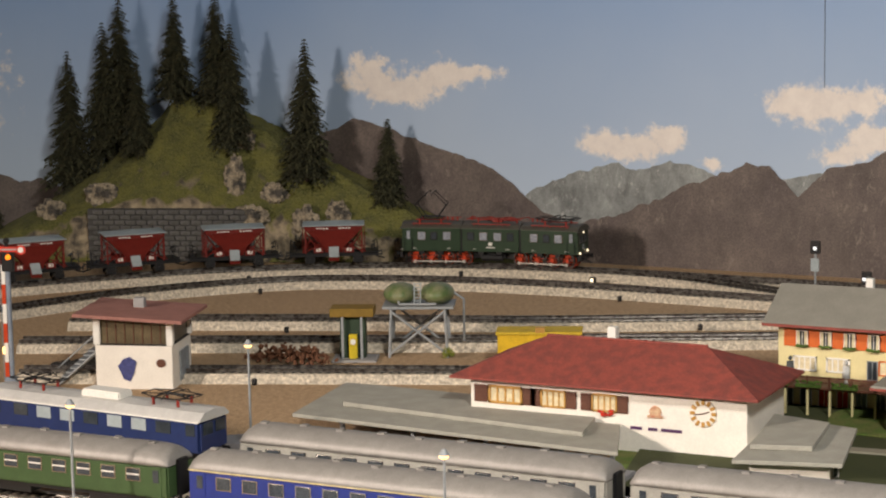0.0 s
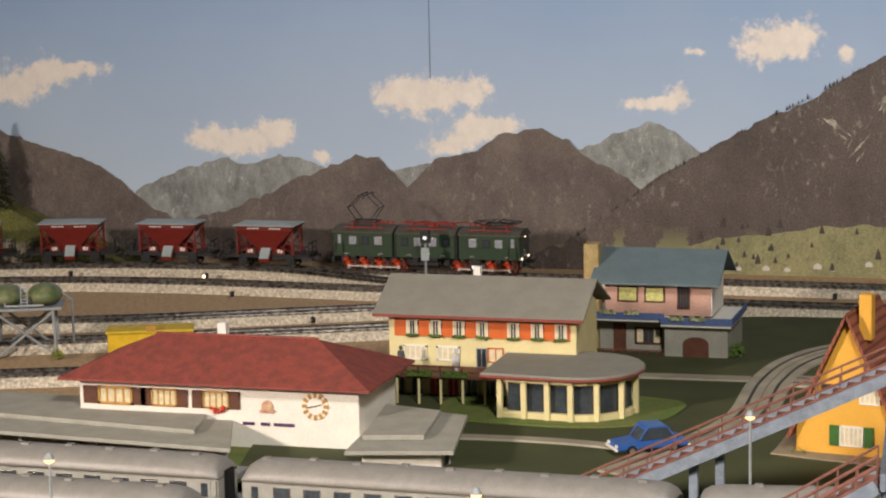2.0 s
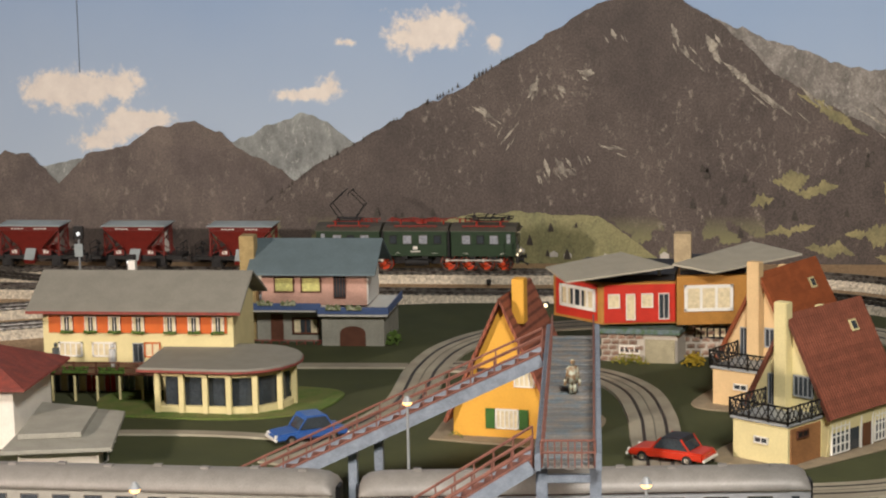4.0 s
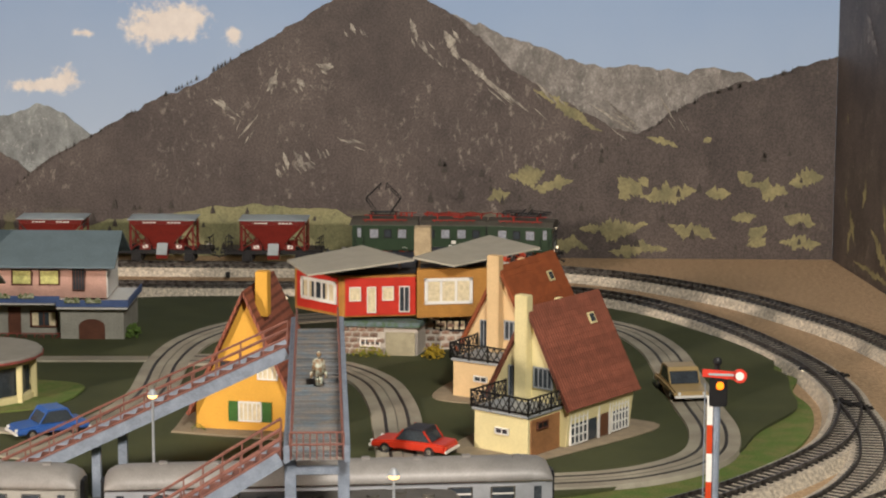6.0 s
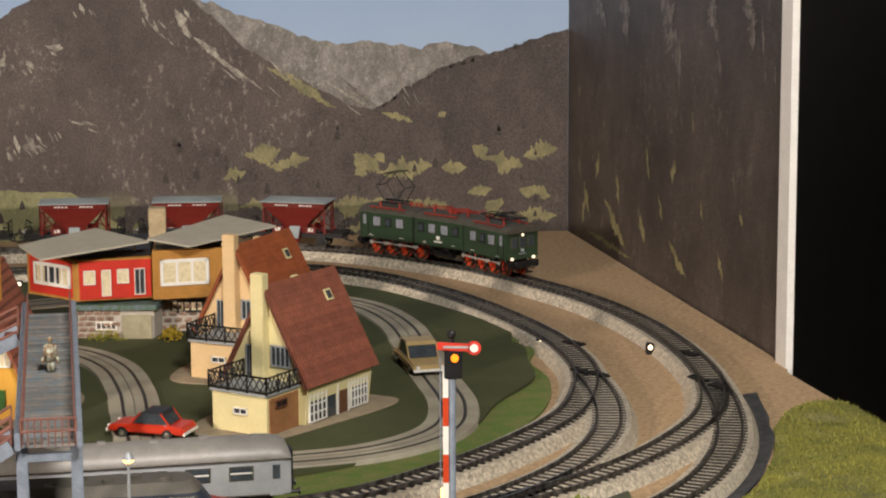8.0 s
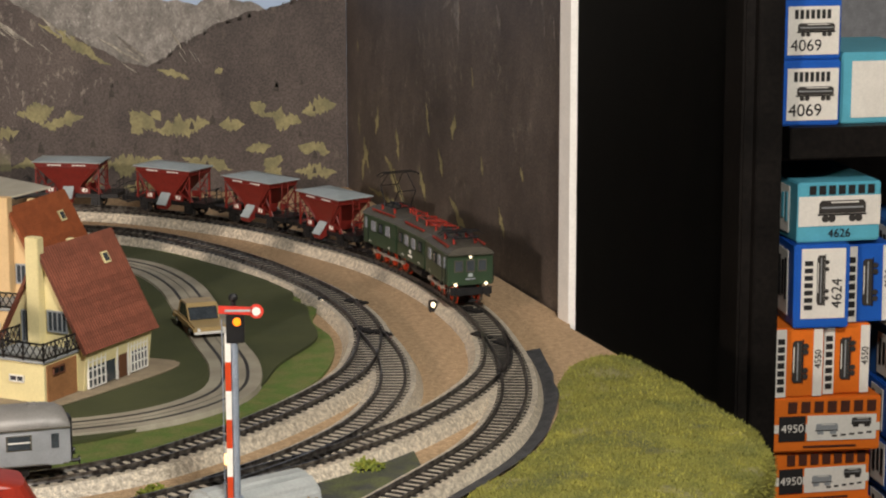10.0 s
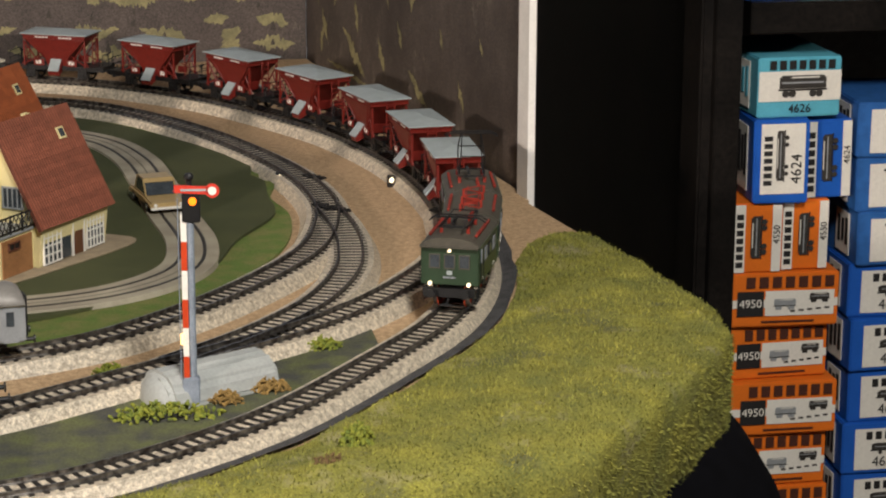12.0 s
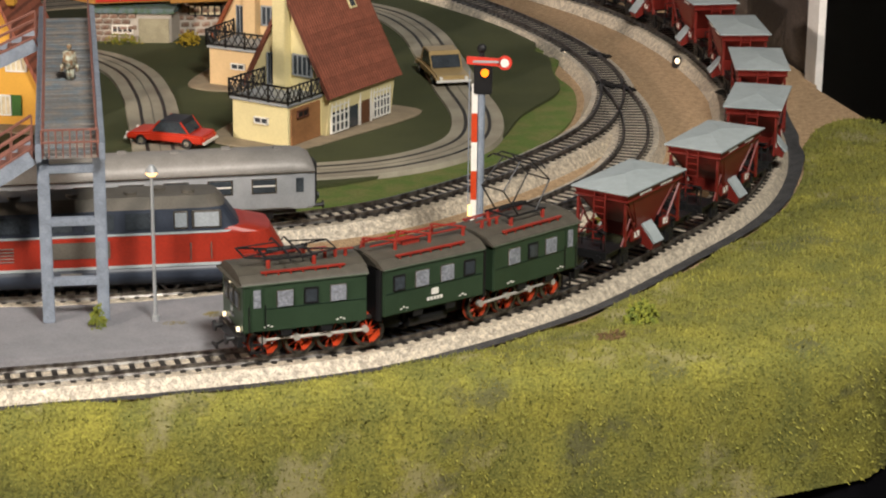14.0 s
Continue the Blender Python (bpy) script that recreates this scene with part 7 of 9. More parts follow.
def blue_loco():
    ob = thing("electric_locomotive", "dark blue electric locomotive with a silver-white roof", "locomotive")
    navy = mat("loco_navy", (0.018, 0.032, 0.11), 0.38, 0, 120, 0.12, 0.05)
    w, hl = 0.017, 0.098
    bm = B()
    prism(bm, [(-w, 0.0115), (-w, 0.0355), (w, 0.0355), (w, 0.0115)], -hl, hl, "x")
    soften(bm, 0.002, 2)
    part("body", bm, navy, ob, "dark blue body")
    silver = mat("silver_roof", (0.62, 0.61, 0.58), 0.4, 0.2, 120, 0.1, 0.1)
    bm = B()
    prism(bm, [(-w * 1.02, 0.0350), (-w * 1.02, 0.0365), (-w * 0.7, 0.0408), (0, 0.0422), (w * 0.7, 0.0408), (w * 1.02, 0.0365), (w * 1.02, 0.0350)], -hl - 0.001, hl + 0.001, "x")
    part("roof", bm, silver, ob, "silver-white roof")
    quick("roof_hatch", (-0.002, 0, 0.0440), (0.036, 0.016, 0.006), WHITE, ob, "white roof hatch", 0.0012)
    pantograph(ob, 0.062, False)
    pantograph(ob, -0.062, False)
    for sy in (-1, 1):
        for k in range(7):
            x = -0.066 + 0.022 * k
            quick("window_pane", (x, sy * (w + 0.0002), 0.0285), (0.013, 0.0006, 0.0085), PALE if k % 3 else GLASS, ob)
        for x in (-0.090, 0.090):
            quick("cab_window", (x, sy * (w + 0.0002), 0.0285), (0.008, 0.0006, 0.0085), GLASS, ob)
        quick("trim_line", (0, sy * (w + 0.0002), 0.0345), (hl * 1.98, 0.0005, 0.0012), WHITE, ob)
    for sx in (-1, 1):
        for y in (-0.0075, 0.0075):
            quick("front_window", (sx * (hl + 0.0002), y, 0.0290), (0.0006, 0.0115, 0.0085), GLASS, ob)
        bm = B()
        box(bm, (sx * 0.055, 0, 0.0068), (0.055, 0.024, 0.007))
        part("bogie", bm, BLACK, ob)
        for dx in (-0.018, 0.018):
            wheel_pair(ob, sx * 0.055 + dx, 0.0072, color=BLACK, name="wheelset", spokes=8)
        for sy in (-1, 1):
            bm = B()
            rod(bm, (sx * hl, sy * 0.010, 0.0118), (sx * (hl + 0.0055), sy * 0.010, 0.0118), 0.0014, 8)
            part("buffer", bm, BLACK, ob)
    return ob


blue_loco().matrix_world = stand(SIDING, -0.978, 0.05)

# ---- footbridge ----
RUST = mat("bridge_red_brown", (0.23, 0.10, 0.075), 0.65, 0, 150, 0.25, 0.3)
STEEL_BLUE = mat("bridge_blue_grey", (0.25, 0.29, 0.35), 0.55, 0.1, 150, 0.22, 0.3)
PLANK = mat("bridge_plank", (0.25, 0.22, 0.19), 0.8, 0, 90, 0.3, 0.3, second=(0.17, 0.20, 0.22), per_object=0.22)
bridge = thing("footbridge", "blue-grey footbridge with rust-red stairs and railings over the tracks", "footbridge")
FX, FY0, FY1, FZ = -0.128, 1.172, 1.505, 0.100
for sx in (-1, 1):
    quick("girder", (FX + sx * 0.0158 - 0.005, (FY0 + FY1) / 2, FZ + 0.003), (0.0032, FY1 - FY0 + 0.01, 0.0095), STEEL_BLUE, bridge, "blue-grey side girder", 0.0005)
    bm = B()
    n = 22
    x = FX + sx * 0.0135 - 0.005
    for k in range(n + 1):
        y = FY0 + (FY1 - FY0) * k / n
        rod(bm, (x, y, FZ), (x, y, FZ + 0.0145), 0.0005, 5)
    for z in (0.0075, 0.0145):
        rod(bm, (x, FY0, FZ + z), (x, FY1, FZ + z), 0.0006, 5)
    part("railing", bm, RUST, bridge, "rust-red railing")
for k in range(44):
    y = FY0 + (FY1 - FY0) * (k + 0.5) / 44
    quick("plank", (FX - 0.005, y, FZ - 0.0005 + 0.0004 * (k % 3)), (0.029, 0.0074, 0.0015), PLANK, bridge)
bm = B()
for x in (-0.019, 0.009):
    rod(bm, (FX + x, FY0 - 0.003, FZ + 0.0145), (FX + x, FY0 - 0.003, FZ), 0.0006, 5)
for k in range(9):
    rod(bm, (FX - 0.019 + 0.0035 * k, FY0 - 0.003, FZ), (FX - 0.019 + 0.0035 * k, FY0 - 0.003, FZ + 0.0145), 0.0004, 5)
for z in (0.008, 0.0145):
    rod(bm, (FX - 0.019, FY0 - 0.003, FZ + z), (FX + 0.009, FY0 - 0.003, FZ + z), 0.0006, 5)
part("railing", bm, RUST, bridge, "rust-red end railing")
for y in (FY0 + 0.006, FY1 - 0.012):
    base = 0.010 if y < 1.3 else 0.0
    for x in (-0.019, 0.009):
        quick("support_leg", (FX + x, y, (FZ + base) / 2), (0.0062, 0.0045, FZ - base), STEEL_BLUE, bridge, "blue-grey support leg", 0.0006)
    for z in (0.032, 0.064, 0.092):
        quick("support_tie", (FX - 0.005, y, z), (0.024, 0.004, 0.0045), STEEL_BLUE, bridge, bev=0.0005)
for y, low, reach in ((FY0 + 0.012, 0.010, 0.17), (1.445, 0.003, 0.235)):
    x0, x1 = FX - 0.024, FX - reach
    ang = math.atan2(FZ - low, x0 - x1)
    run = math.hypot(FZ - low, x0 - x1)
    for sy in (-1, 1):
        m = Matrix.Translation(((x0 + x1) / 2, y + sy * 0.0125, (FZ + low) / 2)) @ Matrix.Rotation(-ang, 4, "Y")
        quick("stringer", (0, 0, 0), (run, 0.0022, 0.0075), STEEL_BLUE, bridge, "blue-grey stair stringer", m=m)
        bm = B()
        for k in range(15):
            u = k / 14
            p = Vector((x0 + (x1 - x0) * u, y + sy * 0.0125, FZ + (low - FZ) * u))
            rod(bm, p, p + Vector((0, 0, 0.0155)), 0.0005, 5)
        for h in (0.005, 0.010, 0.0155):
            rod(bm, (x0, y + sy * 0.0125, FZ + h), (x1, y + sy * 0.0125, low + h), 0.0008, 5)
        part("stair_railing", bm, RUST, bridge, "rust-red stair railing")
    for k in range(24):
        u = (k + 0.5) / 24
        quick("tread", (x0 + (x1 - x0) * u, y, FZ + (low - FZ) * u + 0.0015), (0.0085, 0.024, 0.0012), RUST, bridge)
    for u in (0.5, 0.58):
        z = FZ + (low - FZ) * u
        quick("support_leg", (x0 + (x1 - x0) * u, y, (z + low) / 2 - 0.002), (0.0055, 0.009, z - low), STEEL_BLUE, bridge)
bridge.matrix_world = Matrix.Translation((0.017, 0, 0)) @ Matrix.Translation((FX - 0.005, FY0, 0)) @ Matrix.Rotation(radians(4.4), 4, "Z") @ Matrix.Translation((0.005 - FX, -FY0, 0))

# ---- small figures ----
def figure(at, coat, label, bags=False, turn=0):
    """A painted miniature figure, one plain mesh."""
    bm = B()
    for sy in (-1, 1):
        rod(bm, (0, sy * 0.0011, 0), (0, sy * 0.0012, 0.0095), 0.0012, 8)
        rod(bm, (0, sy * 0.0034, 0.0085), (0, sy * 0.0026, 0.0158), 0.0009, 8)
        if bags:
            box(bm, (0, sy * 0.0042, 0.0068), (0.005, 0.0016, 0.0036))
    rod(bm, (0, 0, 0.0068), (0, 0, 0.0165), 0.0032, 10, 0.0027)
    ball(bm, (0, 0, 0.0190), (0.0016, 0.0015, 0.0019), 10)
    ob = tagged(part("miniature_statuette", bm, coat, smooth=True), label, "statuette")
    ob.matrix_world = at @ pose(0, 0, 0, 0, 0, turn)
    return ob


COAT = mat("statuette_grey_green", (0.42, 0.45, 0.36), 0.7, 0, 300, 0.2, 0.2, second=(0.20, 0.12, 0.06), spread=0.3)
figure(pose(-0.1275, 1.335, FZ + 0.0009), COAT, "painted plastic statuette in a pale coat on the footbridge", True, 90)
figure(pose(-0.562, 1.715, 0.0276), mat("statuette_dark", (0.08, 0.09, 0.09), 0.7), "small dark painted statuette on the hotel balcony")
figure(pose(-0.516, 1.712, 0.0276), mat("statuette_white", (0.6, 0.6, 0.58), 0.7), "small white painted statuette on the hotel balcony")


# ---- cars ----
def car(color, roof_color, label, at, length=0.052, width=0.0205, height=0.0158, fins=False):
    ob = thing("model_car", label, "car", "model cars")
    h, w = length / 2, width / 2
    bm = B()
    prism(bm, [(-h, 0.0036), (-h, 0.0082), (-h * 0.92, 0.0093), (-h * 0.3, 0.0098), (h * 0.35, 0.0096), (h * 0.93, 0.0082), (h, 0.0068), (h, 0.0036)], -w, w, "y")
    soften(bm, 0.0013, 2)
    part("body", bm, color, ob, "painted car body")
    bm = B()
    prism(bm, [(-h * 0.62, 0.0094), (-h * 0.40, height), (h * 0.12, height), (h * 0.38, 0.0094)], -w * 0.86, w * 0.86, "y")
    soften(bm, 0.0008, 2)
    part("glasshouse", bm, GLASS, ob, "dark windows")
    bm = B()
    prism(bm, [(-h * 0.47, height - 0.0022), (-h * 0.40, height + 0.0005), (h * 0.11, height + 0.0005), (h * 0.20, height - 0.0022)], -w * 0.84, w * 0.84, "y")
    soften(bm, 0.0003, 1)
    part("car_roof", bm, roof_color, ob)
    for sy in (-1, 1):
        for x0, x1 in ((-h * 0.62, -h * 0.40), (h * 0.38, h * 0.13)):
            bm = B()
            rod(bm, (x0, sy * w * 0.86, 0.0095), (x1, sy * w * 0.86, height), 0.0006, 5)
            part("pillar", bm, color, ob)
        for x in (-h * 0.58, h * 0.60):
            bm = B()
            rod(bm, (x, sy * (w - 0.003), 0.0037), (x, sy * (w + 0.0002), 0.0037), 0.0037, 16)
            tyre = part("tyre", bm, BLACK, ob)
            bm = B()
            rod(bm, (x, sy * (w + 0.0001), 0.0037), (x, sy * (w + 0.0006), 0.0037), 0.0019, 12)
            part("hubcap", bm, CHROME, tyre)
    for sx in (-1, 1):
        quick("bumper", (sx * (h + 0.0004), 0, 0.0045), (0.0016, width * 1.0, 0.0020), WHITE, ob, "white bumper", 0.0004)
        for sy in (-1, 1):
            bm = B()
            rod(bm, (sx * (h - 0.001), sy * w * 0.72, 0.0068), (sx * (h + 0.0005), sy * w * 0.72, 0.0068), 0.0013, 10)
            part("lamp", bm, WHITE if sx > 0 else RED_GLOSS, ob)
    ob.matrix_world = at
    return ob


GOLD = mat("car_gold", (0.46, 0.33, 0.15), 0.33, 0.1, 120, 0.1, 0.03)
car(GOLD, GOLD, "gold model saloon car on the slotted road", pose(0.1172, 1.729, FELT_Z + 0.0016, 0, 0, -80), 0.066, 0.0265, 0.0205)
car(mat("car_red", (0.55, 0.035, 0.012), 0.3, 0, 120, 0.1, 0.03), mat("car_black_roof", (0.02, 0.022, 0.028), 0.5), "red model car with a black roof beside the road", pose(-0.0790, 1.5460, FELT_Z + 0.0016, 0, 0, 158), 0.056, 0.0235, 0.0175)
car(mat("car_blue", (0.035, 0.11, 0.36), 0.3, 0, 120, 0.1, 0.03), mat("car_blue_roof", (0.04, 0.12, 0.38), 0.3), "blue model car parked by the green", pose(-0.340, 1.592, FELT_Z + 0.0004, 0, 0, 212), 0.054, 0.0230, 0.0190)


# ---- signals and lamps ----
def semaphore(at, turn, label):
    ob = thing("semaphore_signal", label, "signal", "semaphore signals")
    bm = B()
    rod(bm, (0.0022, 0, 0), (0.0022, 0, 0.121), 0.0021, 10)
    part("mast", bm, STEEL_BLUE, ob, "blue-grey mast")
    for k in range(6):
        quick("mast_band", (-0.0014, -0.0008, 0.020 + 0.0165 * k), (0.0032, 0.0022, 0.0165), RED_GLOSS if k % 2 == 0 else WHITE, ob)
    bm = B()
    prism(bm, [(-0.006, 0.1222), (0.0130, 0.1212), (0.0130, 0.1256), (-0.006, 0.1266)], -0.0032, -0.0022, "y")
    rod(bm, (0.0148, -0.0032, 0.1233), (0.0148, -0.0022, 0.1233), 0.0040, 16)
    part("arm", bm, mat("arm_red", (0.62, 0.05, 0.03), 0.4, 0, 200, 0.1), ob, "red signal arm")
    quick("arm_stripe", (0.0045, -0.0033, 0.1238), (0.014, 0.0005, 0.0012), PALE, ob)
    bm = B()
    rod(bm, (0.0148, -0.0036, 0.1233), (0.0148, -0.0030, 0.1233), 0.0024, 14)
    part("arm_disc", bm, WHITE, ob)
    quick("lamp_box", (0.003, 0, 0.1135), (0.0100, 0.006, 0.0165), BLACK, ob, bev=0.0006)
    bm = B()
    rod(bm, (0.004, -0.0042, 0.1175), (0.004, -0.0028, 0.1175), 0.0022, 12)
    part("signal_lamp", bm, LAMP_ORANGE, ob, "glowing orange signal lamp")
    ball_bm = B()
    rod(ball_bm, (0.002, 0, 0.122), (0.002, 0, 0.130), 0.0016, 8)
    ball(ball_bm, (0.002, 0, 0.1305), (0.0028, 0.0028, 0.0026), 10)
    part("finial", ball_bm, BLACK, ob)
    quick("mast_foot", (0.001, 0, 0.008), (0.0095, 0.0085, 0.016), STEEL_BLUE, ob, "blue-grey drive box", 0.0008)
    quick("low_lamp", (-0.0036, -0.002, 0.0385), (0.0016, 0.0016, 0.006), LAMP_WARM, ob, "small warm mast lamp")
    bm = B()
    rod(bm, (-0.0045, 0, 0.01), (-0.0045, 0, 0.118), 0.0003, 5)
    part("pull_wire", bm, STEEL_BLUE, ob)
    ob.matrix_world = at @ pose(0, 0, 0, 0, 0, turn)
    return ob


semaphore(pose(0.099, 1.271, 0.001), -8, "red and white banded semaphore with a blue-grey mast")
semaphore(pose(-1.188, 1.552, 0.001), 22, "red and white banded semaphore beside the signal box")


def platform_lamp(at):
    ob = thing("platform_lamp", "slim grey platform lamp with a glowing head", "lamp", "platform lamps")
    bm = B()
    rod(bm, (0, 0, 0), (0, 0, 0.080), 0.0010, 8, 0.0008)
    rod(bm, (0, 0, 0), (0, 0, 0.003), 0.0022, 10)
    part("post", bm, GREY_METAL, ob, "thin grey post")
    bm = B()
    rod(bm, (0, 0, 0.0800), (0, 0, 0.0835), 0.0034, 14, 0.0012)
    part("shade", bm, GREY_METAL, ob, "small grey shade")
    bm = B()
    ball(bm, (0, 0, 0.0792), (0.0030, 0.0030, 0.0018), 12)
    part("bulb", bm, LAMP_WARM, ob, "warm glowing bulb")
    ob.matrix_world = at
    return ob


lamp_a = platform_lamp(pose(-0.076, 1.177, 0.010))
for x, y, z in ((-0.342, 1.150, 0.010), (-0.600, 1.172, 0.010), (-0.884, 1.205, 0.010), (-0.232, 1.372, 0.006), (-0.888, 1.438, 0.006)):
    copy_thing(lamp_a, pose(x, y, z))


STUDS = [(-1.102, 1.869), (-1.011, 1.653), (-0.743, 2.016), (-1.084, 2.215), (-1.233, 2.045), (-0.869, 2.131), (-1.286, 2.112), (-0.285, 2.219), (0.310, 1.557)]


def light_signal(at, tall, label):
    ob = thing("light_signal", label, "signal", "light signals")
    bm = B()
    rod(bm, (0, 0, 0), (0, 0, tall), 0.0012, 8)
    box(bm, (0, 0, 0.003), (0.008, 0.008, 0.006))
    part("mast", bm, GREY_METAL, ob)
    quick("head", (0, 0, tall - 0.006), (0.010, 0.004, 0.013), BLACK, ob, "black signal head", 0.0006)
    for x in (-0.0022, 0.0022) if tall < 0.04 else (0.0,):
        bm = B()
        rod(bm, (x, -0.0021, tall - 0.007), (x, -0.0027, tall - 0.007), 0.0020, 12, 0.0008)
        part("signal_lamp", bm, mat("signal_white", (0.85, 0.88, 0.92), 0.3, emit=0.6, bump=0, vary=0.0), ob, "white signal lamp")
    if tall > 0.04:
        quick("lower_plate", (0, -0.002, tall - 0.0235), (0.0085, 0.001, 0.013), PALE, ob, "pale blue plate", 0.0004)
    ob.matrix_world = at
    return ob


light_signal(pose(-0.693, 2.215, 0.0), 0.060, "tall light signal with a black head and pale plate")
light_signal(pose(-0.640, 2.213, 0.0), 0.032, "short light signal with two white lamps")
for x, y in ((0.219, 1.806), (0.3035, 1.776 + 0.004), (-0.935, 2.222), (-0.218, 2.10)):
    dw = thing("dwarf_signal", "small lit point lantern on the track's verge", "signal", "point lanterns")
    quick("lantern", (0, 0, 0.0045), (0.006, 0.006, 0.009), BLACK, dw, bev=0.0006)
    bm = B()
    ball(bm, (0, -0.0026, 0.0060), (0.0021, 0.0015, 0.0024), 10)
    part("lens", bm, LAMP_ON, dw, "white glowing lens")
    dw.matrix_world = pose(x, y, 0.0)

# black feeder studs on the roadbed's flank
for x, y in STUDS:
    bm = B()
    rod(bm, (0, 0, 0.0), (0, 0, 0.0042), 0.0022, 10)
    ball(bm, (0, 0, 0.0042), (0.0026, 0.0026, 0.0016), 10)
    ob = tagged(part("feeder_stud", bm, BLACK, smooth=True), "small black feeder stud on the roadbed's flank", "stud", "feeder studs")
    ob.location = (x, y, 0.0028)

# culvert, bushes
bm = B()
prof = [(-0.022, 0.0), (-0.019, 0.012), (-0.009, 0.019), (0.005, 0.019), (0.014, 0.012), (0.018, 0.0)]
prism(bm, prof, -0.040, 0.034, "x")
soften(bm, 0.003, 3)
culvert = thing("culvert_cover", "smooth grey plastic culvert cover between the tracks", "cover")
CULVERT = mat("culvert_grey", (0.36, 0.38, 0.37), 0.5, 0, 60, 0.1, 0.1)
part("shell", bm, CULVERT, culvert)
bm = B()
ball(bm, (-0.036, -0.003, 0.001), (0.010, 0.017, 0.0165), 16)
part("end_cap", bm, CULVERT, culvert, "rounded grey end cap", True)
quick("base_rim", (-0.003, -0.002, 0.0012), (0.078, 0.044, 0.0024), CULVERT, culvert, bev=0.0005)
culvert.matrix_world = pose(0.114, 1.298, 0.0, 0, 0, 28)
YELLOWGREEN = mat("bush_yellow_green", (0.24, 0.25, 0.03), 0.95, 0, 300, 0.35, 0.3, second=(0.13, 0.17, 0.03))
OCHREBUSH = mat("bush_ochre", (0.30, 0.19, 0.06), 0.95, 0, 300, 0.35, 0.3)
OCHREFLOCK = mat("flock_yellow", (0.26, 0.21, 0.06), 0.95, 0, 300, 0.35, 0.3, second=(0.20, 0.18, 0.09))
BROWNBUSH = mat("bush_brown", (0.15, 0.095, 0.04), 0.95, 0, 300, 0.3, 0.3)
for x, y, s, m, lab, sd in ((0.082, 1.247, (0.034, 0.011, 0.012), YELLOWGREEN, "low yellow-green bush beside the semaphore", 11), (0.119, 1.268, (0.011, 0.007, 0.009), OCHREBUSH, "small ochre bush beside the culvert", 12), (0.146, 1.285, (0.012, 0.008, 0.009), OCHREBUSH, "small ochre bush beside the track", 13),
                            (0.178, 1.176, (0.011, 0.010, 0.018), YELLOWGREEN, "round yellow-green bush on the grass bank", 14), (0.160, 1.150, (0.013, 0.009, 0.009), BROWNBUSH, "small brown bush on the grass bank", 15), (0.058, 1.352 - 0.022, (0.012, 0.008, 0.009), YELLOWGREEN, "small green bush between the tracks", 16),
                            (0.187, 1.362, (0.013, 0.008, 0.008), YELLOWGREEN, "small green bush between the curves", 17), (-0.105, 1.168, (0.005, 0.005, 0.014), YELLOWGREEN, "thin yellow-green shoot on the platform", 18), (-0.020, 1.186, (0.010, 0.006, 0.003), OCHREFLOCK, "low yellow flock tuft on the platform end", 21), (-0.034, 1.199, (0.007, 0.004, 0.002), OCHREFLOCK, "thin yellow flock patch on the platform", 22), (-0.046, 1.185, (0.006, 0.005, 0.002), OCHREFLOCK, "thin yellow flock patch beside the lamp", 23), (-0.066, 1.172, (0.009, 0.004, 0.0014), OCHREFLOCK, "sparse yellow flock on the platform", 24),
                            (-1.03, 1.752, (0.046, 0.016, 0.020), mat("scrub_brown", (0.17, 0.075, 0.04), 0.95, 0, 300, 0.35, 0.4), "reddish brown scrub beside the yard track", 19)):
    bush("bush", (x, y, 0.0095 if "platform" in lab or "lamp" in lab else 0.001), s, m, lab, sd)

# ---- hill with firs ----
def hill_h(x, y):
    ridge_pts = [(-1.80, 0.0), (-1.70, 0.026), (-1.62, 0.082), (-1.55, 0.130), (-1.495, 0.176), (-1.44, 0.164), (-1.40, 0.143), (-1.315, 0.104), (-1.22, 0.062), (-1.15, 0.032), (-1.06, 0.0)]
    if x <= ridge_pts[0][0] or x >= ridge_pts[-1][0]:
        return 0.0
    top = next(z0 + (z1 - z0) * (x - x0) / (x1 - x0) for (x0, z0), (x1, z1) in zip(ridge_pts, ridge_pts[1:]) if x0 <= x <= x1)
    front = 2.19 + (x + 1.51) * (0.3 if x > -1.51 else 0.55)
    front = min(front, 2.29)
    u = (y - front) / (2.315 - front)
    if u <= 0:
        return 0.0
    rise = min(1.0, u / 0.12) * 0.33 + 0.67 * min(1.0, max(0.0, (u - 0.06) / 0.94)) ** 0.9
    return max(0.0, top * min(rise, 1.0))


def hill_z(x, y):
    p = Vector((x, y, 0))
    h = hill_h(x, y)
    return h + min(h * 6, 1.0) * (0.010 * noise.noise(p * 22) + 0.006 * abs(noise.noise(p * 55)) + 0.0025 * noise.noise(p * 130))


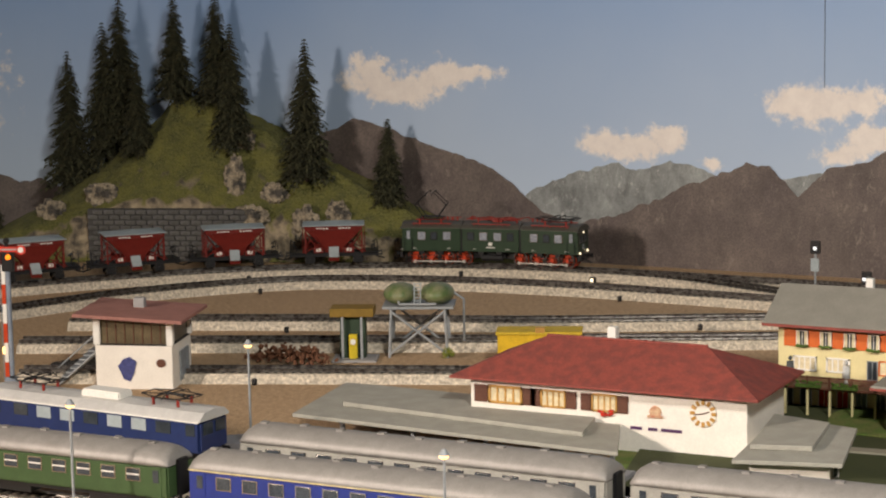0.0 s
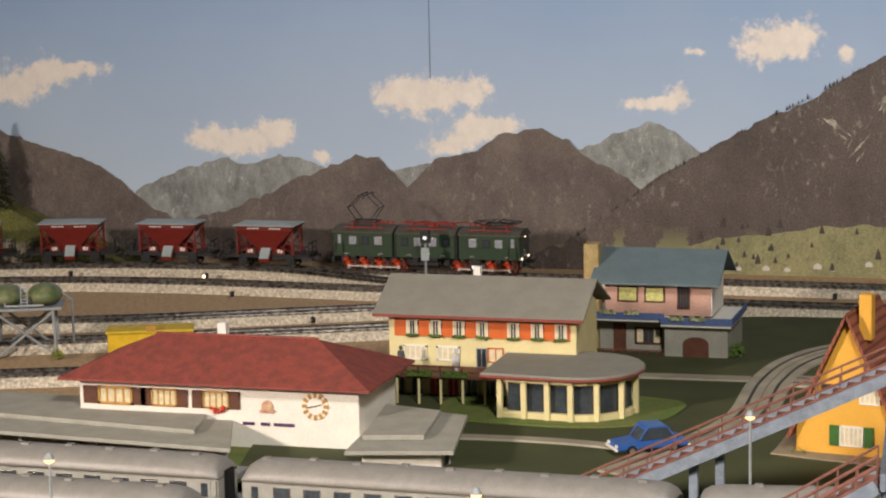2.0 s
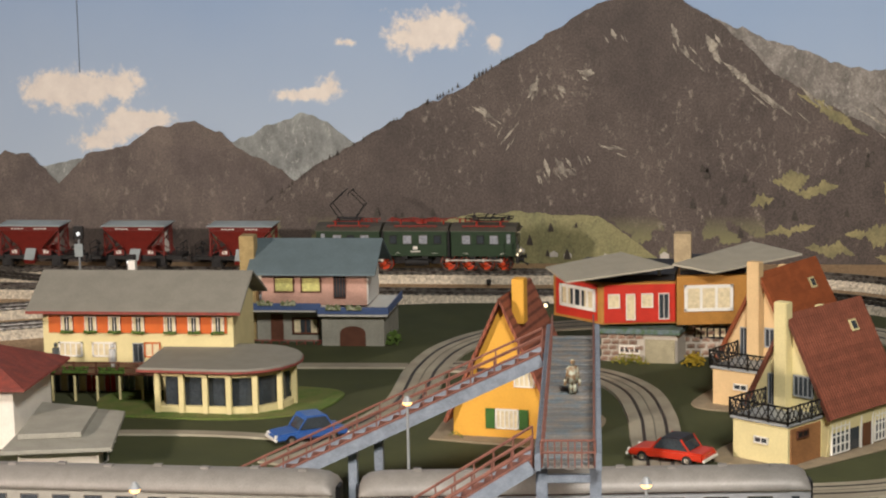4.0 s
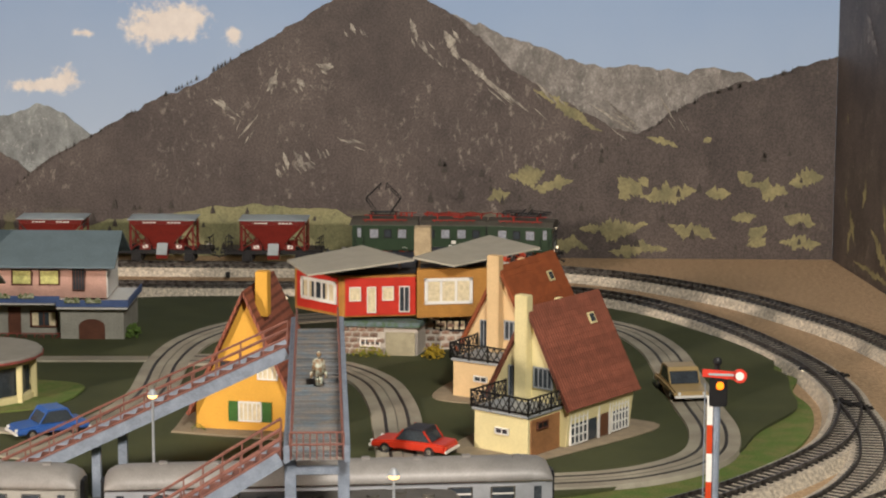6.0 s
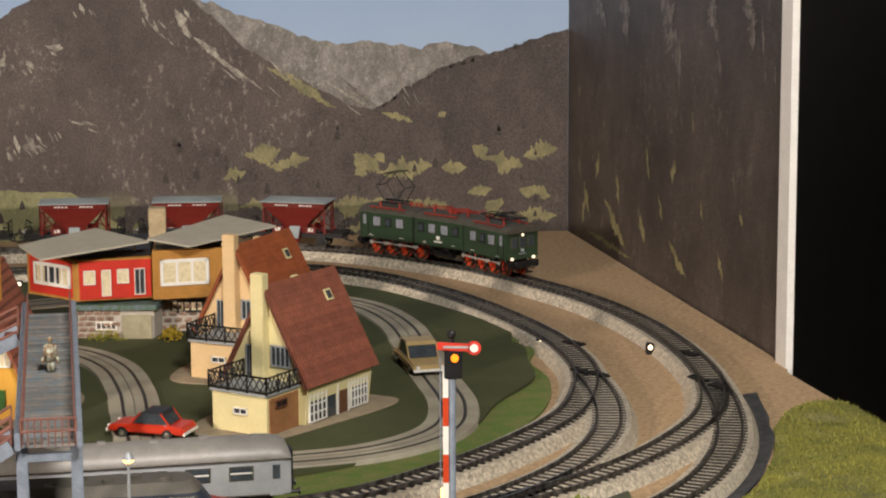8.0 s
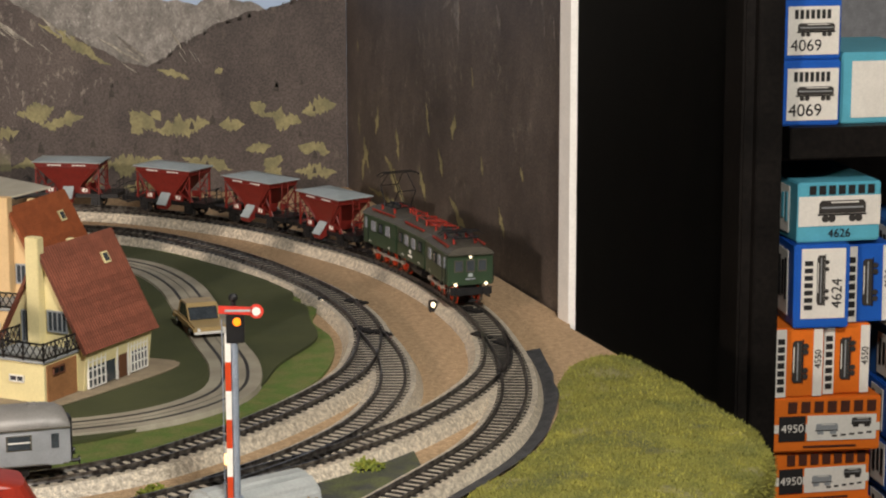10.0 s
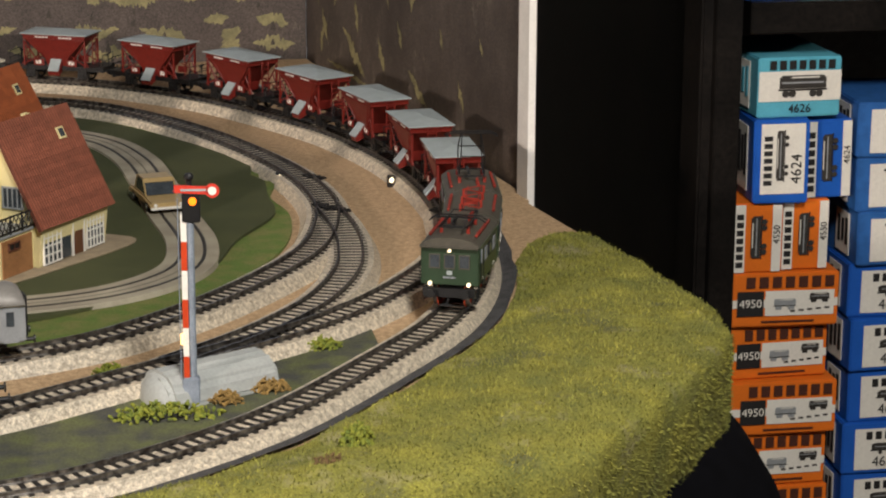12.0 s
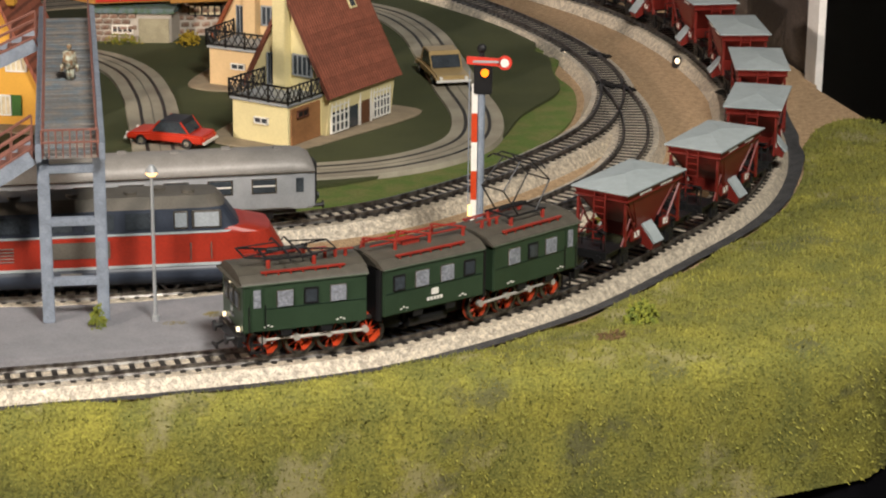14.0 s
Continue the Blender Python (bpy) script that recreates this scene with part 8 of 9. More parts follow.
def hill_material():
    m = bpy.data.materials.new("hill_turf_and_rock")
    m.use_nodes = True
    N, L = m.node_tree.nodes, m.node_tree.links
    b = N["Principled BSDF"]
    b.inputs["Roughness"].default_value = 0.95
    geo, sep = N.new("ShaderNodeNewGeometry"), N.new("ShaderNodeSeparateXYZ")
    L.new(geo.outputs["Normal"], sep.inputs[0])

    def nz(s, d=6):
        n = N.new("ShaderNodeTexNoise")
        n.inputs["Scale"].default_value, n.inputs["Detail"].default_value = s, d
        L.new(geo.outputs["Position"], n.inputs["Vector"])
        return n.outputs["Fac"]

    def st(v, lo, hi):
        r = N.new("ShaderNodeMapRange")
        r.inputs["From Min"].default_value, r.inputs["From Max"].default_value = lo, hi
        L.new(v, r.inputs["Value"])
        return r.outputs["Result"]
    turf = mix_node(N, L, st(nz(60), 0.35, 0.65), (0.155, 0.150, 0.03), (0.065, 0.072, 0.02))
    turf = mix_node(N, L, st(nz(700, 3), 0.4, 0.7), turf, (0.19, 0.18, 0.06))
    rock = mix_node(N, L, st(nz(90, 9), 0.35, 0.68), (0.085, 0.072, 0.056), (0.46, 0.37, 0.24))
    steep = st(math_node(N, L, "ADD", sep.outputs["Z"], math_node(N, L, "MULTIPLY", math_node(N, L, "SUBTRACT", nz(45), 0.5), 1.1)), 0.52, 0.40)
    L.new(mix_node(N, L, steep, turf, rock), b.inputs["Base Color"])
    bp = N.new("ShaderNodeBump")
    bp.inputs["Strength"].default_value, bp.inputs["Distance"].default_value = 1.0, 0.004
    L.new(nz(260, 6), bp.inputs["Height"])
    L.new(bp.outputs["Normal"], b.inputs["Normal"])
    return m


nx, ny = 190, 76
lines = []
for j in range(ny + 1):
    v = j / ny
    lines.append([Vector((-1.82 + 0.78 * i / nx, 2.03 + 0.325 * v, hill_z(-1.82 + 0.78 * i / nx, 2.03 + 0.325 * v) + 0.0008)) for i in range(nx + 1)])
bm = ribbon(lines)
bmesh.ops.delete(bm, geom=[f for f in bm.faces if max(hill_h(v.co.x, v.co.y) for v in f.verts) == 0.0], context="FACES")
tagged(part("hill", bm, hill_material(), smooth=True), "grassy model hill with pale rock outcrops before the backdrop", "hill", kind="structure")
ROCK = mat("outcrop_rock", (0.36, 0.30, 0.21), 0.9, 0, 110, 0.5, 1.0, 5, second=(0.085, 0.076, 0.064), spread=0.35)
for k, (x, y, sx, sz, lab) in enumerate(((-1.388, 2.262, 0.020, 0.044, "tall grey rock pinnacle on the hill"), (-1.345, 2.272, 0.024, 0.018, "grey rock outcrop on the hill"), (-1.36, 2.245, 0.03, 0.020, "pale rock outcrop above the wall"), (-1.30, 2.262, 0.026, 0.03, "pale rock outcrop on the hill"), (-1.27, 2.285, 0.022, 0.02, "brown rock outcrop in the turf"), (-1.54, 2.215, 0.03, 0.022, "pale rock outcrop beside the stone wall"),
                                          (-1.40, 2.30, 0.022, 0.018, "grey rock outcrop near the summit"), (-1.59, 2.19, 0.026, 0.022, "pale rock outcrop low on the hill"), (-1.19, 2.288, 0.018, 0.024, "pale rock at the hill's foot"))):
    bm = B()
    geo = bmesh.ops.create_icosphere(bm, subdivisions=4, radius=1.0)
    for v in bm.verts:
        q = v.co.copy()
        f = 1 + 0.34 * noise.noise(q * 1.7 + Vector((k * 5, 0, 0))) - 0.42 * abs(noise.noise(Vector((q.x * 3.2, q.y * 3.2, q.z * 1.6)) + Vector((k, 3, 0)))) + 0.16 * noise.noise(q * 8 + Vector((0, k, 0)))
        v.co = Vector((q.x * sx * 0.72 * f, q.y * sx * 0.5 * f, q.z * sz * 0.8 * f))
    ob = part("rock", bm, ROCK)
    ob.location = (x, y, hill_z(x, y))
    tagged(ob, lab, "rock", "rock outcrops")

# stone retaining wall
wall_ob = thing("retaining_wall", "grey coursed stone retaining wall at the hill's foot", "stone wall")
wa, wb = Vector((-1.535, 2.178, 0)), Vector((-1.352, 2.236, 0))
wd = (wb - wa).normalized()
wn = Vector((wd.y, -wd.x, 0))
bm = B()
prism(bm, [(wa.x, wa.y), (wb.x, wb.y), (wb.x - wn.x * 0.012, wb.y - wn.y * 0.012), (wa.x - wn.x * 0.012, wa.y - wn.y * 0.012)], 0.0, 0.060)
part("wall_core", bm, mat("wall_mortar", (0.085, 0.08, 0.075), 0.9), wall_ob)
WALLSTONE = mat("wall_stone", (0.13, 0.124, 0.122), 0.85, 0, 160, 0.3, 0.6, 5, second=(0.095, 0.092, 0.080), per_object=0.2)
bm = B()
box(bm, (0, 0, 0), (0.0116, 0.003, 0.0052))
soften(bm, 0.0006, 1)
stone_mesh = mesh_of("stone", bm, WALLSTONE)
wall_turn = math.degrees(math.atan2(wd.y, wd.x))
rng = random.Random(5)
for row in range(10):
    for k in range(15):
        c = wa + wd * (0.0065 + 0.0127 * k + (0.006 if row % 2 else 0)) + wn * (0.0004 + 0.0006 * rng.random())
        if (c - wa).length > (wb - wa).length - 0.004:
            continue
        st = new("stone", stone_mesh)
        st.parent = wall_ob
        st.matrix_local = pose(c.x, c.y, 0.004 + 0.0059 * row, 0, 0, wall_turn + rng.uniform(-1, 1))


def needle_material():
    """Dark needles; single sprays are lighter and browner."""
    if "fir_needles" in MATS:
        return MATS["fir_needles"]
    m = mat("fir_needles", (0.040, 0.043, 0.022), 0.9, 0, 160, 0.35, 0.0, 6, second=(0.060, 0.056, 0.026))
    N, L = m.node_tree.nodes, m.node_tree.links
    geo, r = N.new("ShaderNodeNewGeometry"), N.new("ShaderNodeMapRange")
    r.inputs["To Min"].default_value, r.inputs["To Max"].default_value = 0.45, 1.9
    L.new(geo.outputs["Random Per Island"], r.inputs["Value"])
    L.new(r.outputs["Result"], next(n for n in N if n.type == "HUE_SAT").inputs["Value"])
    return m


def fir(height, seed):
    """A model fir: tapered trunk and whorls of drooping branches set with short needles."""
    rng = random.Random(seed)
    ob = thing("fir_tree", "dark green model fir tree on the hill", "tree", "firs on the hill")
    bm = B()
    rod(bm, (0, 0, -0.006), (0, 0, height * 0.96), height * 0.016, 8, height * 0.003)
    part("trunk", bm, mat("fir_bark", (0.07, 0.045, 0.03), 0.9, 0, 200, 0.3, 0.4), ob, "brown tapered trunk")
    verts, faces = [], []

    def tri(a, b, c):
        n = len(verts)
        verts.extend((a, b, c))
        faces.append((n, n + 1, n + 2))
    rows = int(30 + height * 60)
    for r in range(rows):
        u = r / (rows - 1)
        z = height * (0.12 + 0.86 * u)
        reach = max(height, 0.11) * 0.172 * (1 - u) ** 0.8 * (0.78 + 0.4 * rng.random()) + 0.0022
        for k in range(max(9, int(24 * (1 - u * 0.55)))):
            a = rng.random() * 2 * math.pi
            ln = reach * (0.65 + 0.5 * rng.random())
            tip = Vector((math.cos(a) * ln, math.sin(a) * ln, z - ln * (0.45 + 0.25 * rng.random())))
            root = Vector((0, 0, z))
            side = Vector((-math.sin(a), math.cos(a), 0))
            m = 5 if ln > 0.008 else 3
            for j in range(m):
                f = (j + 0.8) / m
                p = root.lerp(tip, f)
                s = ln * 0.30 * (1.15 - f * 0.6) + 0.0014
                for sg in (-1, 1):
                    lift = Vector((0, 0, rng.uniform(-0.3, 0.35) * s))
                    q = p + side * sg * s * (0.7 + 0.6 * rng.random()) + (tip - root).normalized() * s * 0.7 + lift
                    w = (tip - root).normalized() * s * 0.38
                    tri(p - w, p + w + Vector((0, 0, 0.25 * s)), q)
                tri(p - side * s * 0.2, p + side * s * 0.2, p + (tip - root).normalized() * s + Vector((0, 0, -0.3 * s)))
    me = bpy.data.meshes.new("crown")
    me.from_pydata(verts, [], faces)
    me.materials.append(needle_material())
    crown = new("crown", me)
    crown.parent = ob
    tagged(crown, "dark green needled crown")
    return ob


FIRS = [(-1.620, 2.272, 0.235, 1), (-1.588, 2.300, 0.267, 2), (-1.572, 2.312, 0.298, 3), (-1.518, 2.262, 0.223, 4), (-1.495, 2.310, 0.298, 5), (-1.447, 2.325, 0.300, 6), (-1.408, 2.290, 0.267, 7), (-1.315, 2.298, 0.251, 8), (-1.222, 2.318, 0.160, 9), (-1.672, 2.175, 0.085, 10)]
for x, y, top, seed in FIRS:
    z = hill_z(x, y) - 0.003
    fir(max(0.07, top - z), seed).matrix_world = pose(x, y, z, 0, 0, seed * 47)

# ---- signal box ----
tower = thing("signal_box", "white signal box with dark glazing and a flat red roof", "signal box")
tm = pose(-1.112, 1.640, 0.0, 0, 0, 16) @ Matrix.Diagonal((1.16, 1.10, 1.0, 1.0))
tower.matrix_world = tm
walls(tower, rect(-0.029, 0.029, -0.026, 0.026), 0.0, 0.038, PLASTER_W, label="white plastered base")
walls(tower, rect(-0.0275, 0.0275, -0.0245, 0.0245), 0.038, 0.061, mat("tower_glazing", (0.13, 0.10, 0.055), 0.35, 0, 100, 0.3, 0.1), "glazing", "brown curtained glazing")
for x in (-0.0275, 0.0275):
    for y in (-0.0245, 0.0245):
        quick("corner_post", (x, y, 0.0495), (0.005, 0.005, 0.023), WHITE, tower, bev=0.0004)
for k in range(7):
    quick("mullion", (-0.020 + 0.0067 * k, -0.0247, 0.0495), (0.0006, 0.0008, 0.023), WOOD_BROWN, tower)
quick("sill", (0, 0, 0.0383), (0.0585, 0.0525, 0.0012), BLACK, tower)
bm = B()
prism(bm, rect(-0.042, 0.040, -0.038, 0.036), 0.0612, 0.0640)
bmesh.ops.transform(bm, matrix=Matrix.Translation((0, 0, 0.0612)) @ Matrix.Rotation(0.06, 4, "Y") @ Matrix.Translation((0, 0, -0.0612)), verts=bm.verts)
part("roof", bm, mat("faded_red_roof", (0.34, 0.16, 0.13), 0.8, 0, 80, 0.15, 0.3), tower, "faded red flat roof")
quick("chimney", (-0.004, 0.008, 0.068), (0.008, 0.007, 0.009), CONCRETE, tower, bev=0.0004)
bm = B()
prism(bm, [(-0.012, 0.020), (-0.008, 0.026), (-0.003, 0.028), (0.002, 0.024), (0.000, 0.014), (-0.003, 0.007), (-0.008, 0.009), (-0.010, 0.015)], -0.0269, -0.0262, "y")
part("wall_painting", bm, mat("painting_blue", (0.06, 0.07, 0.22), 0.7, 0, 300, 0.3), tower, "blue painted wall motif")
bm = B()
rod(bm, (0.0205, -0.0269, 0.023), (0.0205, -0.0258, 0.023), 0.0036, 12)
part("wall_painting", bm, WOOD_BROWN, tower, "small brown painted motif")
bm = B()
for k in range(8):
    box(bm, (-0.034 - 0.0035 * k, -0.012, 0.031 - 0.0038 * k), (0.0055, 0.016, 0.0012))
rod(bm, (-0.030, -0.004, 0.031), (-0.060, -0.004, 0.001), 0.0010, 6)
rod(bm, (-0.030, -0.020, 0.031), (-0.060, -0.020, 0.001), 0.0010, 6)
rod(bm, (-0.030, -0.020, 0.046), (-0.060, -0.020, 0.016), 0.0006, 6)
part("outside_stair", bm, GREY_METAL, tower, "grey outside stair")
walls(tower, rect(0.0292, 0.0302, -0.008, 0.016), 0.004, 0.030, mat("painted_grey", (0.30, 0.33, 0.35), 0.7, 0, 120, 0.3), "wall_painting", "grey painted scene on the wall")
turnt = tagged(new("ballast_heap"), "dark heap of coal and scrap beside the signal box", "heap")
bm = B()
for k in range(60):
    a = rng.random() * 6.28
    r = rng.random() ** 0.5
    geo = bmesh.ops.create_icosphere(bm, subdivisions=1, radius=0.004 + 0.004 * rng.random())
    bmesh.ops.transform(bm, matrix=Matrix.Translation((0.05 * r * math.cos(a), 0.022 * r * math.sin(a), 0.010 * (1 - r))) @ pose(0, 0, 0, rng.random() * 90, 0, 0) @ Matrix.Diagonal((1.3, 1, 0.6, 1)), verts=geo["verts"])
part("coal", bm, mat("coal_black", (0.03, 0.028, 0.026), 0.8, 0, 200, 0.3, 0.5), turnt)
turnt.location = (-1.17, 1.665, 0.001)

# ---- fuel booth and tanks ----
booth = thing("fuel_booth", "dark green fuel booth with an ochre roof and yellow pump", "booth")
booth.matrix_world = pose(-0.990, 1.792, 0.0, 0, 0, 22)
walls(booth, rect(-0.0115, 0.0115, -0.004, 0.010), 0.002, 0.040, mat("booth_green", (0.03, 0.055, 0.03), 0.6), "hut", "dark green hut")
walls(booth, rect(-0.0195, 0.0195, -0.011, 0.014), 0.040, 0.0475, mat("booth_ochre", (0.23, 0.14, 0.02), 0.7), "roof", "ochre slab roof")
for x in (-0.0085, 0.0085):
    quick("post", (x, -0.009, 0.021), (0.0022, 0.0022, 0.038), GREY_METAL, booth)
quick("pump", (0.001, -0.009, 0.0135), (0.0075, 0.005, 0.022), mat("pump_yellow", (0.60, 0.46, 0.02), 0.5), booth, "yellow fuel pump", 0.0006)
bm = B()
rod(bm, (0.001, -0.0125, 0.018), (0.001, -0.0114, 0.018), 0.0026, 12)
part("dial", bm, WHITE, booth)
walls(booth, rect(-0.018, 0.022, -0.018, 0.014), 0.0, 0.0022, CONCRETE, "base_slab", "grey concrete base")
tanks = thing("tank_stand", "two green tanks on a grey lattice stand", "tank stand")
tanks.matrix_world = pose(-0.945, 1.835, 0.0, 0, 0, 22)
for sx in (-1, 1):
    bm = B()
    geo = bmesh.ops.create_uvsphere(bm, u_segments=24, v_segments=14, radius=1.0)
    bmesh.ops.transform(bm, matrix=Matrix.Translation((sx * 0.0165, 0, 0.0555)) @ Matrix.Diagonal((0.0155, 0.022, 0.0095, 1)), verts=geo["verts"])
    part("tank", bm, mat("tank_green", (0.10, 0.15, 0.05), 0.45, 0, 100, 0.2, 0.1, second=(0.22, 0.22, 0.12)), tanks, "green rounded tank", True)
    bm = B()
    for y in (-0.018, 0.018):
        rod(bm, (sx * 0.026, y, 0.0), (sx * 0.024, y, 0.044), 0.0014, 8)
    rod(bm, (sx * 0.026, -0.018, 0.002), (sx * 0.024, 0.018, 0.042), 0.0009, 6)
    part("leg_frame", bm, GREY_METAL, tanks)
for y in (-0.018, 0.018):
    bm = B()
    rod(bm, (-0.026, y, 0.003), (0.024, y, 0.042), 0.0012, 6)
    rod(bm, (0.026, y, 0.003), (-0.024, y, 0.042), 0.0012, 6)
    part("cross_brace", bm, GREY_METAL, tanks)
walls(tanks, rect(-0.032, 0.032, -0.020, 0.020), 0.044, 0.0465, GREY_METAL, "deck", "grey deck")
bm = B()
for x in (-0.0028, 0.0028):
    rod(bm, (x, -0.021, 0.046), (x, -0.018, 0.068), 0.0005, 5)
for k in range(7):
    rod(bm, (-0.0028, -0.0205 + 0.0004 * k, 0.049 + 0.003 * k), (0.0028, -0.0205 + 0.0004 * k, 0.049 + 0.003 * k), 0.0004, 5)
part("ladder", bm, PALE, tanks)
bm = B()
rod(bm, (-0.0165, -0.021, 0.052), (-0.0165, -0.021, 0.049), 0.0011, 8)
rod(bm, (-0.0165, -0.021, 0.049), (0.0165, -0.021, 0.049), 0.0011, 8)
rod(bm, (0.031, 0, 0.056), (0.040, 0, 0.050), 0.0011, 8)
rod(bm, (0.040, 0, 0.050), (0.040, 0, 0.012), 0.0011, 8)
part("pipe", bm, GREY_METAL, tanks, "grey bent pipe")
bush("bush", (-0.912, 1.824, 0.001), (0.007, 0.006, 0.011), YELLOWGREEN, "small green bush at the tank stand", 21, 120)
hut = thing("loading_shed", "flat yellow loading shed behind the station", "shed")
hut.matrix_world = pose(-0.822, 1.822, 0.0, 0, 0, 21)
walls(hut, rect(-0.036, 0.036, -0.013, 0.013), 0.0, 0.0305, mat("shed_yellow", (0.66, 0.42, 0.015), 0.6), "wall", "bright yellow walls")
walls(hut, rect(-0.0375, 0.0375, -0.0145, 0.0145), 0.0305, 0.0330, mat("shed_top", (0.60, 0.42, 0.03), 0.6), "roof", "yellow flat roof")
quick("gable_post", (0.001, -0.013, 0.0345), (0.008, 0.003, 0.005), WOOD_GOLD, hut)

# ---- cupboard and boxes beside the layout ----
BLACKWOOD = mat("black_stained_wood", (0.0085, 0.0068, 0.0058), 0.45, 0, 14, 0.6, 0.3, 20, spec=0.25)
cup = thing("shelf_unit", "black stained shelf unit holding toy boxes", "shelf")
quick("side_panel", (0.5865, 2.16, -0.05), (0.022, 0.70, 1.1), BLACKWOOD, cup, "black side panel", 0.001)
quick("upper_shelf", (0.80, 2.0, 0.118), (0.385, 0.36, 0.026), BLACKWOOD, cup, "black shelf board", 0.001)
quick("lower_shelf", (0.80, 2.0, -0.41), (0.385, 0.36, 0.026), BLACKWOOD, cup, "black shelf board", 0.001)
quick("back_panel", (0.80, 2.20, -0.05), (0.385, 0.012, 1.1), mat("back_grey", (0.30, 0.30, 0.31), 0.7), cup, "pale grey back panel")
quick("side_panel", (1.0, 2.0, -0.05), (0.022, 0.36, 1.1), BLACKWOOD, cup, "black side panel", 0.001)
quick("front_edge", (0.572, 1.845, -0.05), (0.012, 0.05, 1.1), BLACKWOOD, cup, "black upright edge", 0.002)

PAPER = mat("label_white", (0.74, 0.71, 0.64), 0.6, 0, 60, 0.06, 0.1)
INK = mat("print_black", (0.015, 0.014, 0.014), 0.6)
C_ORANGE, C_BLUE, C_CYAN = mat("card_orange", (0.72, 0.16, 0.012), 0.5, 0, 60, 0.08, 0.1), mat("card_blue", (0.012, 0.10, 0.46), 0.45, 0, 60, 0.08, 0.1), mat("card_cyan", (0.10, 0.40, 0.52), 0.5, 0, 60, 0.08, 0.1)


def lettering(text, size, m, parent, material=INK):
    data = bpy.data.curves.new("printed_word", "FONT")
    data.body, data.size, data.align_x, data.align_y, data.extrude = text, size, "CENTER", "CENTER", 0.00015
    tmp = bpy.data.objects.new("tmp", data)
    me = bpy.data.meshes.new_from_object(tmp)
    bpy.data.objects.remove(tmp)
    me.materials.clear()
    me.materials.append(material)
    ob = new("printed_number", me)
    ob.parent = parent
    ob.matrix_local = m
    return ob


